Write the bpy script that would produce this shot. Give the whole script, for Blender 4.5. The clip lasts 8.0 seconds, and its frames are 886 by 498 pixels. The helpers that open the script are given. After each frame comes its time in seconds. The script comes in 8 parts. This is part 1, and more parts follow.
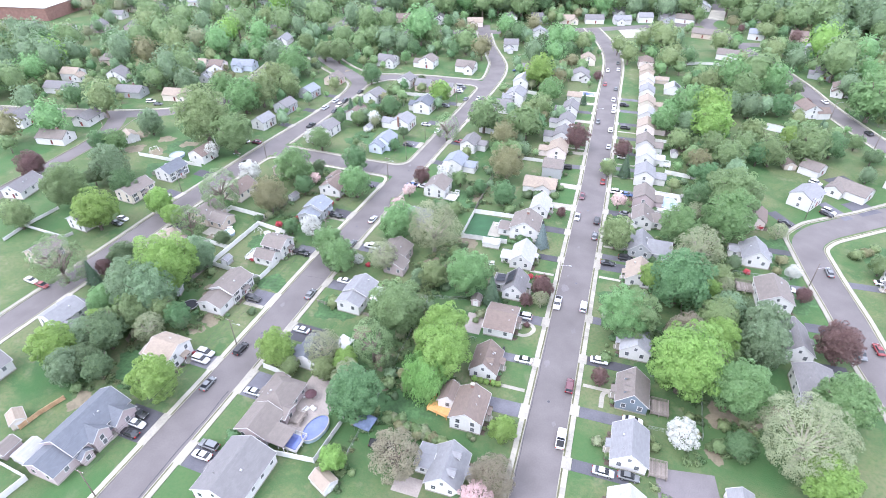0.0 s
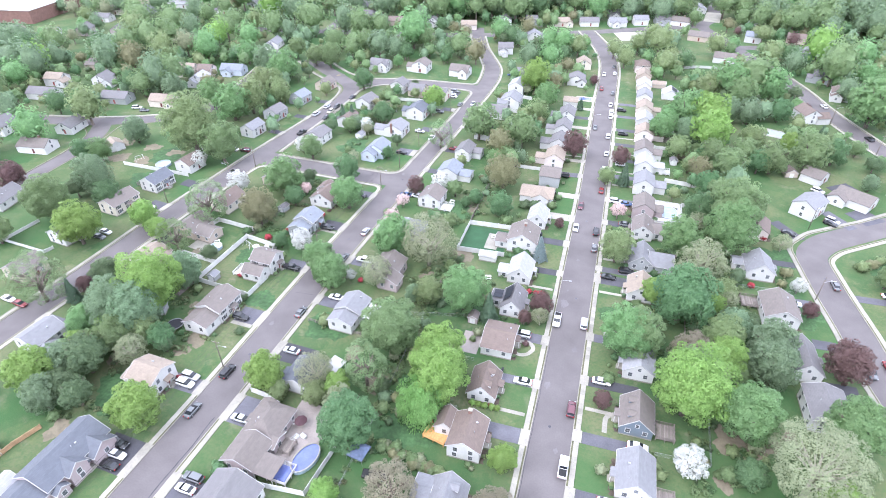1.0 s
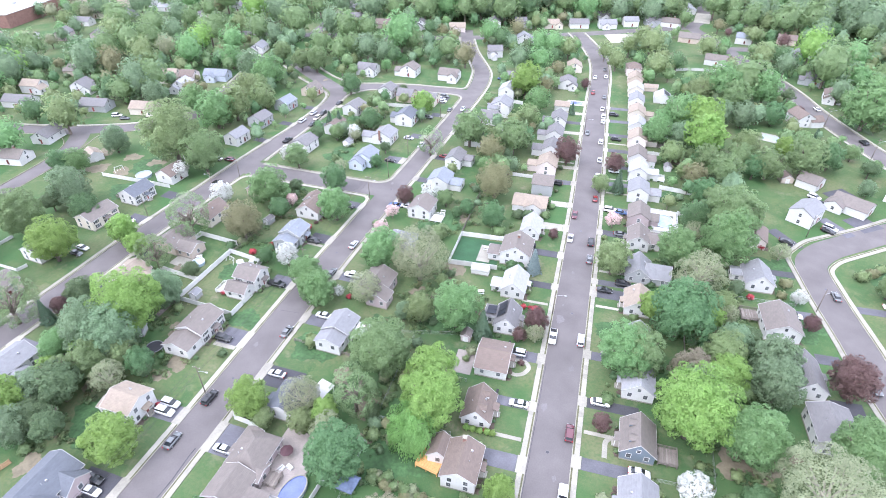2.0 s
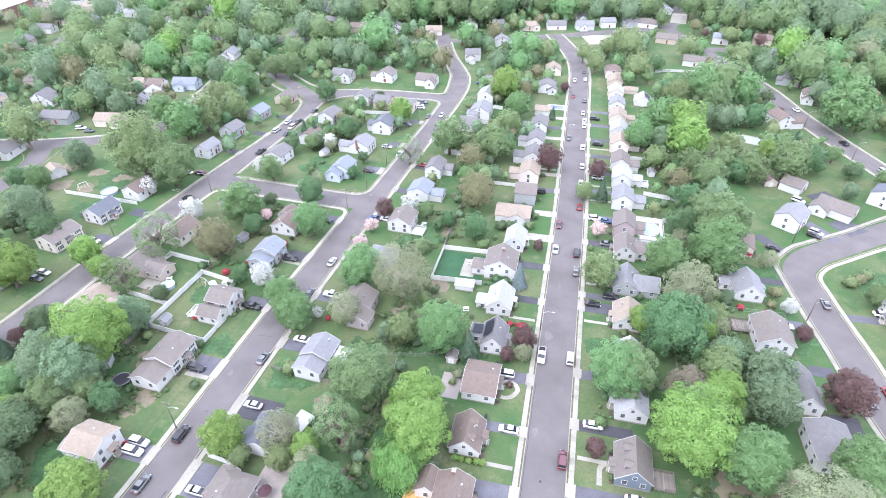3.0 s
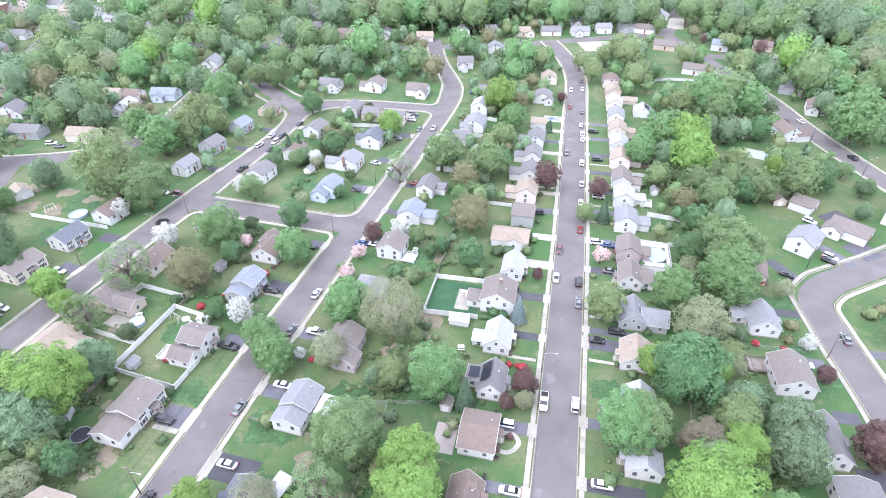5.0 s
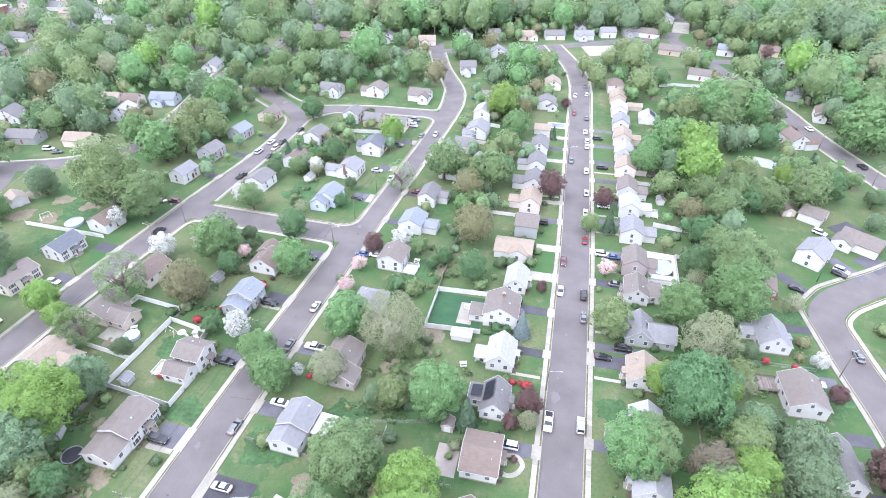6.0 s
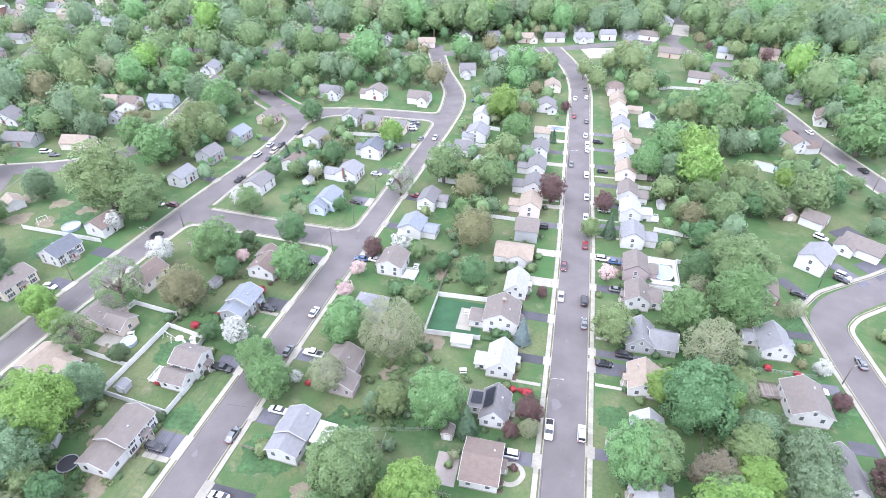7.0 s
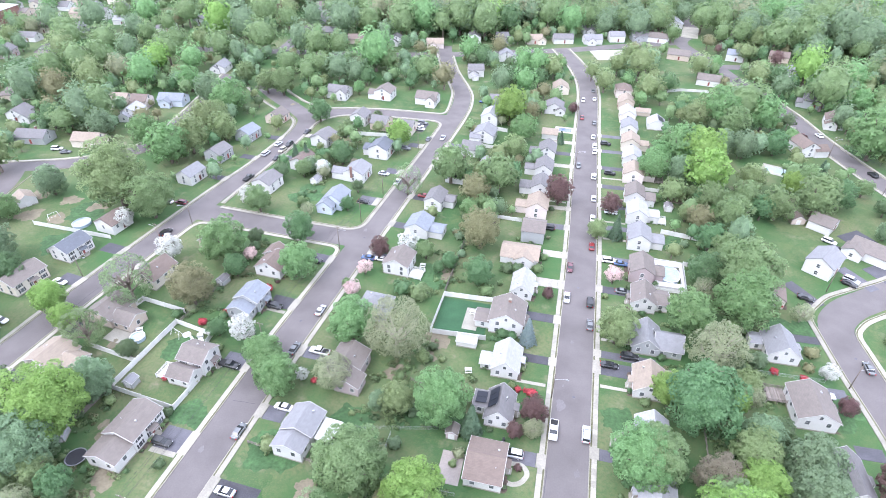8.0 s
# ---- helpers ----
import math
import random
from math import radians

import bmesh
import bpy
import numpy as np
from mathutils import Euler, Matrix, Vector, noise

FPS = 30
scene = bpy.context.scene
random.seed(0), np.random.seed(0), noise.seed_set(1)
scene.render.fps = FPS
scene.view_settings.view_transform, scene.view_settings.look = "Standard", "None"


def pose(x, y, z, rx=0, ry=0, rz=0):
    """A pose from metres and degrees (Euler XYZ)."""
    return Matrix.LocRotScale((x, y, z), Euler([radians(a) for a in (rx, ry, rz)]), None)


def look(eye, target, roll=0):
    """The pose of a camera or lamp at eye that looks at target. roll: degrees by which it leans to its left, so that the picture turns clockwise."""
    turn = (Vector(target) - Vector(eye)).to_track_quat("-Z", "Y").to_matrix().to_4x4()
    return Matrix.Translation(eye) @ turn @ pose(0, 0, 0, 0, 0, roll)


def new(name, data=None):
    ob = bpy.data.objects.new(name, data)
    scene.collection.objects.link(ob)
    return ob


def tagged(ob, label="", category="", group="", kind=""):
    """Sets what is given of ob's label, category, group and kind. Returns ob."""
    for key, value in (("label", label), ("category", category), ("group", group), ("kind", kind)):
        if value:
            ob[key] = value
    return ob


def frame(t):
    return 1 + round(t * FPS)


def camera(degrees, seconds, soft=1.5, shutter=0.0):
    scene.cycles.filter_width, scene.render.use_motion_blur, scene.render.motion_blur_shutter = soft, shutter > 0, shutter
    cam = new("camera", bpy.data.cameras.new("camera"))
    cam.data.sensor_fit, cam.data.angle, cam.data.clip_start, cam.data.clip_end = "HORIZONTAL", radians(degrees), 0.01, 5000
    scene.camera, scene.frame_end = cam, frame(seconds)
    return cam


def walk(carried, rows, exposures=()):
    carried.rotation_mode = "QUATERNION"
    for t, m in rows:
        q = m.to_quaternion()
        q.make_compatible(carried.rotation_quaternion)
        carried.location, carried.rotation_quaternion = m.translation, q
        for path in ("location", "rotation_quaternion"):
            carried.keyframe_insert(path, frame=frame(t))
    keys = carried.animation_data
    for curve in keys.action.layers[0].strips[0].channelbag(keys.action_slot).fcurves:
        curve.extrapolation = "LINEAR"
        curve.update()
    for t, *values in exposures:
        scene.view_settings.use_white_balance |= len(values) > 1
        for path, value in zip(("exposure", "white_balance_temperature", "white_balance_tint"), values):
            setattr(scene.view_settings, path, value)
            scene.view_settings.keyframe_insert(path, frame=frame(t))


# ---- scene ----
cam = camera(76.0, 8.0, 0.95)
PATH = [
    (0, (2.37, 0.00, 110.00), (-22.22, 77.04, 51.17), -0.37),
    (0.2, (1.73, 1.54, 110.02), (-22.35, 78.74, 51.20), -0.33),
    (0.5, (0.95, 3.26, 110.06), (-22.70, 80.59, 51.24), -0.28),
    (1, (-0.21, 6.93, 109.99), (-23.77, 84.28, 51.16), -0.22),
    (1.5, (-1.35, 10.51, 110.05), (-24.83, 87.84, 51.15), -0.14),
    (1.7, (-1.75, 11.82, 110.08), (-24.85, 89.26, 51.18), -0.14),
    (2.8, (-4.20, 19.77, 110.24), (-23.17, 98.30, 51.31), -0.17),
    (3, (-4.69, 21.36, 110.27), (-23.44, 99.94, 51.34), -0.18),
    (3.5, (-5.53, 24.86, 110.27), (-23.07, 103.73, 51.34), -0.23),
    (4, (-6.54, 28.63, 110.24), (-23.93, 107.52, 51.30), -0.10),
    (4.5, (-7.38, 32.17, 110.17), (-24.74, 111.08, 51.25), -0.02),
    (5, (-8.35, 36.27, 110.22), (-25.75, 115.13, 51.25), 0.08),
    (5.2, (-8.69, 37.55, 110.33), (-26.23, 116.39, 51.38), 0.11),
    (6.3, (-9.81, 42.15, 110.98), (-27.46, 121.04, 52.11), 0.24),
    (6.5, (-9.90, 42.62, 111.09), (-27.50, 121.53, 52.24), 0.27),
    (7, (-10.20, 42.73, 111.15), (-27.71, 121.72, 52.38), 0.34),
    (7.5, (-10.37, 42.38, 111.13), (-28.30, 121.34, 52.46), 0.42),
    (8, (-10.10, 42.17, 111.23), (-28.72, 120.98, 52.57), 0.47),
]
walk(cam, [(t, look(eye, target, roll)) for t, eye, target, roll in PATH], [(0.0, 1.44, 5740, 15), (8.0, 1.44, 5740, 15)])

# ---- world, sun, exposure ----
SUN_ELEVATION, SUN_TURN = 54.0, 215.0
world = bpy.data.worlds.new("overcast_sky")
scene.world = world
world.use_nodes = True
wt = world.node_tree
sky = wt.nodes.new("ShaderNodeTexSky")
sky.sky_type, sky.sun_disc = "NISHITA", False
sky.sun_elevation, sky.sun_rotation = radians(SUN_ELEVATION), radians(SUN_TURN)
sky.air_density, sky.dust_density, sky.ozone_density = 1.0, 4.0, 1.0
veil = wt.nodes.new("ShaderNodeMix")
veil.data_type = "RGBA"
veil.inputs[0].default_value = 0.75
veil.inputs[7].default_value = (9.5, 9.6, 10.2, 1)
wt.links.new(sky.outputs[0], veil.inputs[6])
wt.links.new(veil.outputs[2], wt.nodes["Background"].inputs[0])
wt.nodes["Background"].inputs[1].default_value = 0.168
sun = new("sun", bpy.data.lights.new("sun", "SUN"))
sun.data.energy, sun.data.angle, sun.data.color = 0.75, radians(20), (1.0, 0.96, 0.9)
az = radians(SUN_TURN)
sun.matrix_basis = look((0, 0, 300), (-math.sin(az) * 100, -math.cos(az) * 100, 300 - 100 * math.tan(radians(SUN_ELEVATION))))


# ---- materials ----
def surface(name, base, rough=0.8, fine=6.0, coarse=0.25, amount=0.18, patch=0.15, bump=0.15, metal=0.0, island=0.0, per_object=0.0, spec=0.3):
    """A weathered surface: grain and large patches in colour, fine relief, variation from piece to piece."""
    m = bpy.data.materials.new(name)
    m.use_nodes = True
    nt = m.node_tree
    link, bsdf = nt.links.new, nt.nodes["Principled BSDF"]
    co = nt.nodes.new("ShaderNodeTexCoord")
    geo = nt.nodes.new("ShaderNodeNewGeometry")
    grains = []
    for scale, amp in ((fine, amount), (coarse, patch)):
        n = nt.nodes.new("ShaderNodeTexNoise")
        n.inputs["Scale"].default_value, n.inputs["Detail"].default_value = scale, 5
        link(geo.outputs["Position"], n.inputs["Vector"])
        r = nt.nodes.new("ShaderNodeMapRange")
        r.inputs[1].default_value, r.inputs[2].default_value = 0.3, 0.7
        r.inputs[3].default_value, r.inputs[4].default_value = 1 - amp, 1 + amp
        link(n.outputs["Fac"], r.inputs[0])
        grains.append((n, r))
    mul = nt.nodes.new("ShaderNodeMath")
    mul.operation = "MULTIPLY"
    link(grains[0][1].outputs[0], mul.inputs[0])
    link(grains[1][1].outputs[0], mul.inputs[1])
    last = mul
    for src, amp in ((geo.outputs["Random Per Island"], island), (None, per_object)):
        if amp:
            if src is None:
                src = nt.nodes.new("ShaderNodeObjectInfo").outputs["Random"]
            r = nt.nodes.new("ShaderNodeMapRange")
            r.inputs[3].default_value, r.inputs[4].default_value = 1 - amp, 1 + amp
            link(src, r.inputs[0])
            m2 = nt.nodes.new("ShaderNodeMath")
            m2.operation = "MULTIPLY"
            link(last.outputs[0], m2.inputs[0])
            link(r.outputs[0], m2.inputs[1])
            last = m2
    col = nt.nodes.new("ShaderNodeVectorMath")
    col.operation = "SCALE"
    col.inputs[0].default_value = base
    link(last.outputs[0], col.inputs["Scale"])
    link(col.outputs[0], bsdf.inputs["Base Color"])
    bsdf.inputs["Roughness"].default_value = rough
    bsdf.inputs["Metallic"].default_value = metal
    bsdf.inputs["Specular IOR Level"].default_value = spec
    if bump:
        b = nt.nodes.new("ShaderNodeBump")
        b.inputs["Strength"].default_value, b.inputs["Distance"].default_value = bump, 0.05
        link(grains[0][0].outputs["Fac"], b.inputs["Height"])
        link(b.outputs[0], bsdf.inputs["Normal"])
    return m


def siding(name, base):
    """Painted lap siding: shallow courses every 12 cm."""
    m = surface(name, base, 0.55, 3.0, 0.4, 0.05, 0.05, 0)
    nt = m.node_tree
    w = nt.nodes.new("ShaderNodeTexWave")
    w.bands_direction, w.wave_profile = "Z", "SAW"
    w.inputs["Scale"].default_value = 1.3
    co = nt.nodes.new("ShaderNodeTexCoord")
    nt.links.new(co.outputs["Object"], w.inputs["Vector"])
    b = nt.nodes.new("ShaderNodeBump")
    b.inputs["Strength"].default_value, b.inputs["Distance"].default_value = 0.5, 0.02
    nt.links.new(w.outputs["Fac"], b.inputs["Height"])
    nt.links.new(b.outputs[0], nt.nodes["Principled BSDF"].inputs["Normal"])
    return m


def shingles(name, base):
    """Asphalt shingles: courses with tabs of uneven tone, and faint streaks."""
    m = bpy.data.materials.new(name)
    m.use_nodes = True
    nt = m.node_tree
    link, bsdf = nt.links.new, nt.nodes["Principled BSDF"]
    co = nt.nodes.new("ShaderNodeTexCoord")
    bricks = nt.nodes.new("ShaderNodeTexBrick")
    bricks.inputs["Scale"].default_value = 1.0
    bricks.inputs["Brick Width"].default_value, bricks.inputs["Row Height"].default_value = 0.9, 0.28
    bricks.inputs["Mortar Size"].default_value = 0.012
    bricks.inputs["Color1"].default_value = (*[c * 0.94 for c in base], 1)
    bricks.inputs["Color2"].default_value = (*[c * 1.06 for c in base], 1)
    bricks.inputs["Mortar"].default_value = (*[c * 0.8 for c in base], 1)
    turn = nt.nodes.new("ShaderNodeMapping")
    turn.inputs["Rotation"].default_value = (0, 0, radians(90))
    link(co.outputs["Object"], turn.inputs["Vector"])
    link(turn.outputs[0], bricks.inputs["Vector"])
    n = nt.nodes.new("ShaderNodeTexNoise")
    n.inputs["Scale"].default_value, n.inputs["Detail"].default_value = 0.9, 6
    link(co.outputs["Object"], n.inputs["Vector"])
    r = nt.nodes.new("ShaderNodeMapRange")
    r.inputs[1].default_value, r.inputs[2].default_value, r.inputs[3].default_value, r.inputs[4].default_value = 0.3, 0.7, 0.93, 1.07
    link(n.outputs["Fac"], r.inputs[0])
    mul = nt.nodes.new("ShaderNodeVectorMath")
    mul.operation = "SCALE"
    link(bricks.outputs["Color"], mul.inputs[0])
    link(r.outputs[0], mul.inputs["Scale"])
    link(mul.outputs[0], bsdf.inputs["Base Color"])
    bsdf.inputs["Roughness"].default_value = 0.85
    b = nt.nodes.new("ShaderNodeBump")
    b.inputs["Strength"].default_value, b.inputs["Distance"].default_value = 0.4, 0.02
    link(bricks.outputs["Fac"], b.inputs["Height"])
    link(b.outputs[0], bsdf.inputs["Normal"])
    return m


def foliage(name, dark, light, through_leaf=0.52):
    """Leaves: tone from leaf to leaf and from tree to tree, with some light coming through."""
    m = bpy.data.materials.new(name)
    m.use_nodes = True
    nt = m.node_tree
    link, bsdf = nt.links.new, nt.nodes["Principled BSDF"]
    geo, info = nt.nodes.new("ShaderNodeNewGeometry"), nt.nodes.new("ShaderNodeObjectInfo")
    n = nt.nodes.new("ShaderNodeTexNoise")
    n.inputs["Scale"].default_value, n.inputs["Detail"].default_value = 0.35, 3
    link(geo.outputs["Position"], n.inputs["Vector"])
    add = nt.nodes.new("ShaderNodeMath")
    add.operation = "MULTIPLY_ADD"
    add.inputs[1].default_value, add.inputs[2].default_value = 0.5, -0.27
    link(geo.outputs["Random Per Island"], add.inputs[0])
    add2 = nt.nodes.new("ShaderNodeMath")
    add2.operation = "MULTIPLY_ADD"
    add2.inputs[1].default_value = 0.55
    link(n.outputs["Fac"], add2.inputs[0])
    link(add.outputs[0], add2.inputs[2])
    leafy = nt.nodes.new("ShaderNodeTexNoise")
    leafy.inputs["Scale"].default_value, leafy.inputs["Detail"].default_value = 2.0, 6
    link(geo.outputs["Position"], leafy.inputs["Vector"])
    add3 = nt.nodes.new("ShaderNodeMath")
    add3.operation = "MULTIPLY_ADD"
    add3.inputs[1].default_value = 0.7
    link(leafy.outputs["Fac"], add3.inputs[0])
    link(add2.outputs[0], add3.inputs[2])
    mix = nt.nodes.new("ShaderNodeMix")
    mix.data_type = "RGBA"
    mix.inputs[6].default_value, mix.inputs[7].default_value = (*dark, 1), (*light, 1)
    link(add3.outputs[0], mix.inputs[0])
    hsv = nt.nodes.new("ShaderNodeHueSaturation")
    for key, lo, hi, src in (("Hue", 0.49, 0.51, info.outputs["Random"]), ("Value", 0.9, 1.1, info.outputs["Random"])):
        r = nt.nodes.new("ShaderNodeMapRange")
        r.inputs[3].default_value, r.inputs[4].default_value = lo, hi
        link(src, r.inputs[0])
        link(r.outputs[0], hsv.inputs[key])
    link(mix.outputs[2], hsv.inputs["Color"])
    link(hsv.outputs[0], bsdf.inputs["Base Color"])
    bsdf.inputs["Roughness"].default_value, bsdf.inputs["Specular IOR Level"].default_value = 0.55, 0.25
    tl = nt.nodes.new("ShaderNodeBsdfTranslucent")
    link(hsv.outputs[0], tl.inputs["Color"])
    ms = nt.nodes.new("ShaderNodeMixShader")
    ms.inputs[0].default_value = through_leaf
    link(bsdf.outputs[0], ms.inputs[1])
    link(tl.outputs[0], ms.inputs[2])
    link(ms.outputs[0], nt.nodes["Material Output"].inputs["Surface"])
    return m


def lawn_material(name):
    """Grass with lots of different upkeep, mown sheen, dry and bare patches."""
    m = bpy.data.materials.new(name)
    m.use_nodes = True
    nt = m.node_tree
    link, bsdf = nt.links.new, nt.nodes["Principled BSDF"]
    geo = nt.nodes.new("ShaderNodeNewGeometry")
    stretch = nt.nodes.new("ShaderNodeMapping")
    stretch.inputs["Scale"].default_value = (0.045, 0.062, 0.05)
    ragged = nt.nodes.new("ShaderNodeTexNoise")
    ragged.inputs["Scale"].default_value, ragged.inputs["Detail"].default_value = 0.25, 4
    link(geo.outputs["Position"], ragged.inputs["Vector"])
    shift = nt.nodes.new("ShaderNodeVectorMath")
    shift.operation = "MULTIPLY_ADD"
    shift.inputs[1].default_value = (9.0, 9.0, 0.0)
    link(ragged.outputs["Color"], shift.inputs[0])
    link(geo.outputs["Position"], shift.inputs[2])
    link(shift.outputs[0], stretch.inputs["Vector"])
    lots = nt.nodes.new("ShaderNodeTexVoronoi")
    lots.inputs["Scale"].default_value = 1.0
    link(stretch.outputs[0], lots.inputs["Vector"])
    pick = nt.nodes.new("ShaderNodeSeparateColor")
    link(lots.outputs["Color"], pick.inputs[0])
    tone = nt.nodes.new("ShaderNodeMix")
    tone.data_type = "RGBA"
    tone.inputs[6].default_value, tone.inputs[7].default_value = (0.043, 0.088, 0.034, 1), (0.084, 0.112, 0.05, 1)
    link(pick.outputs[0], tone.inputs[0])
    col = tone.outputs[2]
    for scale, lo, hi, target, top in ((0.06, 0.45, 0.62, (0.138, 0.135, 0.076, 1), 0.7), (0.17, 0.5, 0.66, (0.105, 0.125, 0.055, 1), 0.6), (0.19, 0.58, 0.72, (0.21, 0.175, 0.13, 1), 0.55), (0.5, 0.53, 0.78, (0.14, 0.155, 0.075, 1), 0.45), (1.3, 0.42, 0.7, (0.045, 0.1, 0.036, 1), 0.6), (3.5, 0.5, 0.75, (0.124, 0.145, 0.062, 1), 0.55), (0.035, 0.49, 0.6, (0.042, 0.1, 0.034, 1), 0.65)):
        n = nt.nodes.new("ShaderNodeTexNoise")
        n.inputs["Scale"].default_value, n.inputs["Detail"].default_value = scale, 6
        link(geo.outputs["Position"], n.inputs["Vector"])
        r = nt.nodes.new("ShaderNodeMapRange")
        r.inputs[1].default_value, r.inputs[2].default_value, r.inputs[4].default_value = lo, hi, top
        link(n.outputs["Fac"], r.inputs[0])
        mx = nt.nodes.new("ShaderNodeMix")
        mx.data_type = "RGBA"
        mx.inputs[7].default_value = target
        link(r.outputs[0], mx.inputs[0])
        link(col, mx.inputs[6])
        col = mx.outputs[2]
    link(col, bsdf.inputs["Base Color"])
    bsdf.inputs["Roughness"].default_value, bsdf.inputs["Specular IOR Level"].default_value = 0.9, 0.15
    n = nt.nodes.new("ShaderNodeTexNoise")
    n.inputs["Scale"].default_value, n.inputs["Detail"].default_value = 4.0, 6
    link(geo.outputs["Position"], n.inputs["Vector"])
    b = nt.nodes.new("ShaderNodeBump")
    b.inputs["Strength"].default_value, b.inputs["Distance"].default_value = 0.6, 0.15
    link(n.outputs["Fac"], b.inputs["Height"])
    link(b.outputs[0], bsdf.inputs["Normal"])
    return m


LAWN = lawn_material("lawn_grass")
TURF = surface("short_green_turf", (0.03, 0.078, 0.036), 0.9, 3.0, 0.3, 0.15, 0.15, 0.3)
ASPHALT = surface("street_asphalt", (0.118, 0.106, 0.105), 0.9, 3.0, 0.12, 0.06, 0.16, 0.1)
DRIVE = surface("driveway_asphalt", (0.085, 0.083, 0.095), 0.9, 3.0, 0.3, 0.12, 0.15, 0.2, per_object=0.35)
VERGE = surface("worn_verge_grass", (0.1, 0.1, 0.056), 0.95, 2.5, 0.4, 0.25, 0.3, 0.3)
PATCH = surface("asphalt_patch", (0.138, 0.125, 0.129), 0.9, 4.0, 0.3, 0.12, 0.1, 0.2)
CONCRETE = surface("pale_concrete", (0.272, 0.256, 0.218), 0.85, 3.0, 0.25, 0.12, 0.15, 0.15, per_object=0.12)
KERB = surface("kerb_concrete", (0.25, 0.234, 0.195), 0.85, 3.0, 0.3, 0.15, 0.2, 0.15)
EARTH = surface("bare_earth", (0.165, 0.142, 0.1), 0.95, 2.0, 0.4, 0.14, 0.2, 0.3)
PAVERS = surface("patio_pavers", (0.265, 0.232, 0.212), 0.85, 3.0, 0.4, 0.12, 0.12, 0.2)
WALLS = {
    "white": siding("white_siding", (0.52, 0.512, 0.5)), "cream": siding("cream_siding", (0.55, 0.5, 0.43)),
    "grey": siding("grey_siding", (0.3, 0.31, 0.31)), "slate": siding("slate_siding", (0.14, 0.17, 0.2)),
    "blue": siding("blue_siding", (0.45, 0.49, 0.56)), "tan": siding("tan_siding", (0.45, 0.38, 0.32)),
    "pink": siding("rose_siding", (0.58, 0.51, 0.48)), "taupe": siding("taupe_siding", (0.36, 0.3, 0.3)),
}
ROOFS = {
    "brown": shingles("brown_shingles", (0.138, 0.106, 0.09)), "grey": shingles("grey_shingles", (0.134, 0.128, 0.129)),
    "dark": shingles("charcoal_shingles", (0.098, 0.105, 0.122)), "pale": shingles("pale_grey_shingles", (0.176, 0.176, 0.184)),
    "blue": shingles("blue_grey_shingles", (0.165, 0.18, 0.205)), "tan": shingles("tan_shingles", (0.232, 0.19, 0.15)),
    "taupe": shingles("taupe_shingles", (0.138, 0.119, 0.107)), "white": shingles("white_roofing", (0.28, 0.28, 0.295)),
}
TRIM = surface("white_trim", (0.56, 0.555, 0.545), 0.5, 4.0, 0.5, 0.04, 0.05, 0)
EDGE = surface("weathered_trim", (0.4, 0.39, 0.38), 0.6, 4.0, 0.5, 0.08, 0.1, 0)
VINYL = surface("white_vinyl", (0.53, 0.525, 0.505), 0.45, 3.0, 0.4, 0.05, 0.08, 0, per_object=0.06)
GLASS = surface("window_glass", (0.115, 0.12, 0.13), 0.08, 2.0, 0.4, 0.1, 0.2, 0, per_object=0.4, spec=0.6)
SHUTTER = surface("dark_shutter", (0.035, 0.035, 0.04), 0.6)
DOOR = surface("dark_red_door", (0.16, 0.04, 0.035), 0.5, per_object=0.5)
BRICK = surface("brick", (0.2, 0.115, 0.095), 0.85, 8.0, 0.5, 0.2, 0.15, 0.3)
METAL = surface("dull_metal", (0.4, 0.4, 0.41), 0.45, metal=0.8)
TIMBER = surface("weathered_timber", (0.19, 0.165, 0.145), 0.85, 5.0, 0.4, 0.2, 0.2, 0.3, per_object=0.2)
NEWTIMBER = surface("orange_stained_timber", (0.62, 0.33, 0.13), 0.7, 5.0, 0.4, 0.12, 0.1, 0.2, per_object=0.1)
FADEDTIMBER = surface("faded_orange_timber", (0.4, 0.26, 0.15), 0.85, 4.0, 0.5, 0.2, 0.25, 0.3, per_object=0.25)
MULCH = surface("dark_mulch", (0.085, 0.065, 0.052), 0.95, 3.0, 0.6, 0.3, 0.3, 0.4)
POLEWOOD = surface("pole_timber", (0.14, 0.115, 0.095), 0.9, 6.0, 0.3, 0.2, 0.2, 0.3)
WIRE = surface("black_wire", (0.05, 0.05, 0.05), 0.6, bump=0)
SOLAR = surface("solar_panel", (0.016, 0.018, 0.026), 0.38, spec=0.25, bump=0)
RUBBER = surface("tyre_rubber", (0.025, 0.025, 0.026), 0.85)
RIM = surface("wheel_alloy", (0.5, 0.5, 0.51), 0.35, metal=0.8, bump=0)
CARGLASS = surface("car_glass", (0.02, 0.022, 0.026), 0.06, spec=0.6, bump=0, amount=0.05)
LAMPGLASS = surface("headlamp_glass", (0.7, 0.72, 0.74), 0.15, bump=0)
TAILGLASS = surface("tail_lamp_glass", (0.3, 0.015, 0.015), 0.2, bump=0)
POOL = surface("pool_water", (0.105, 0.13, 0.3), 0.12, 3.0, 0.6, 0.08, 0.12, 0.15, spec=0.5)
PALEPOOL = surface("pool_cover", (0.29, 0.36, 0.42), 0.4, 2.0, 0.6, 0.1, 0.15, 0.15)
DARKPAD = surface("dark_padding", (0.2, 0.2, 0.21), 0.6)
MESHBLACK = surface("black_netting", (0.03, 0.03, 0.034), 0.8)
TARP = surface("blue_grey_tarp", (0.12, 0.15, 0.23), 0.6, 2.0, 0.7, 0.15, 0.2, 0.3)
PLASTIC = surface("bright_plastic", (0.55, 0.55, 0.53), 0.5, per_object=0.3)
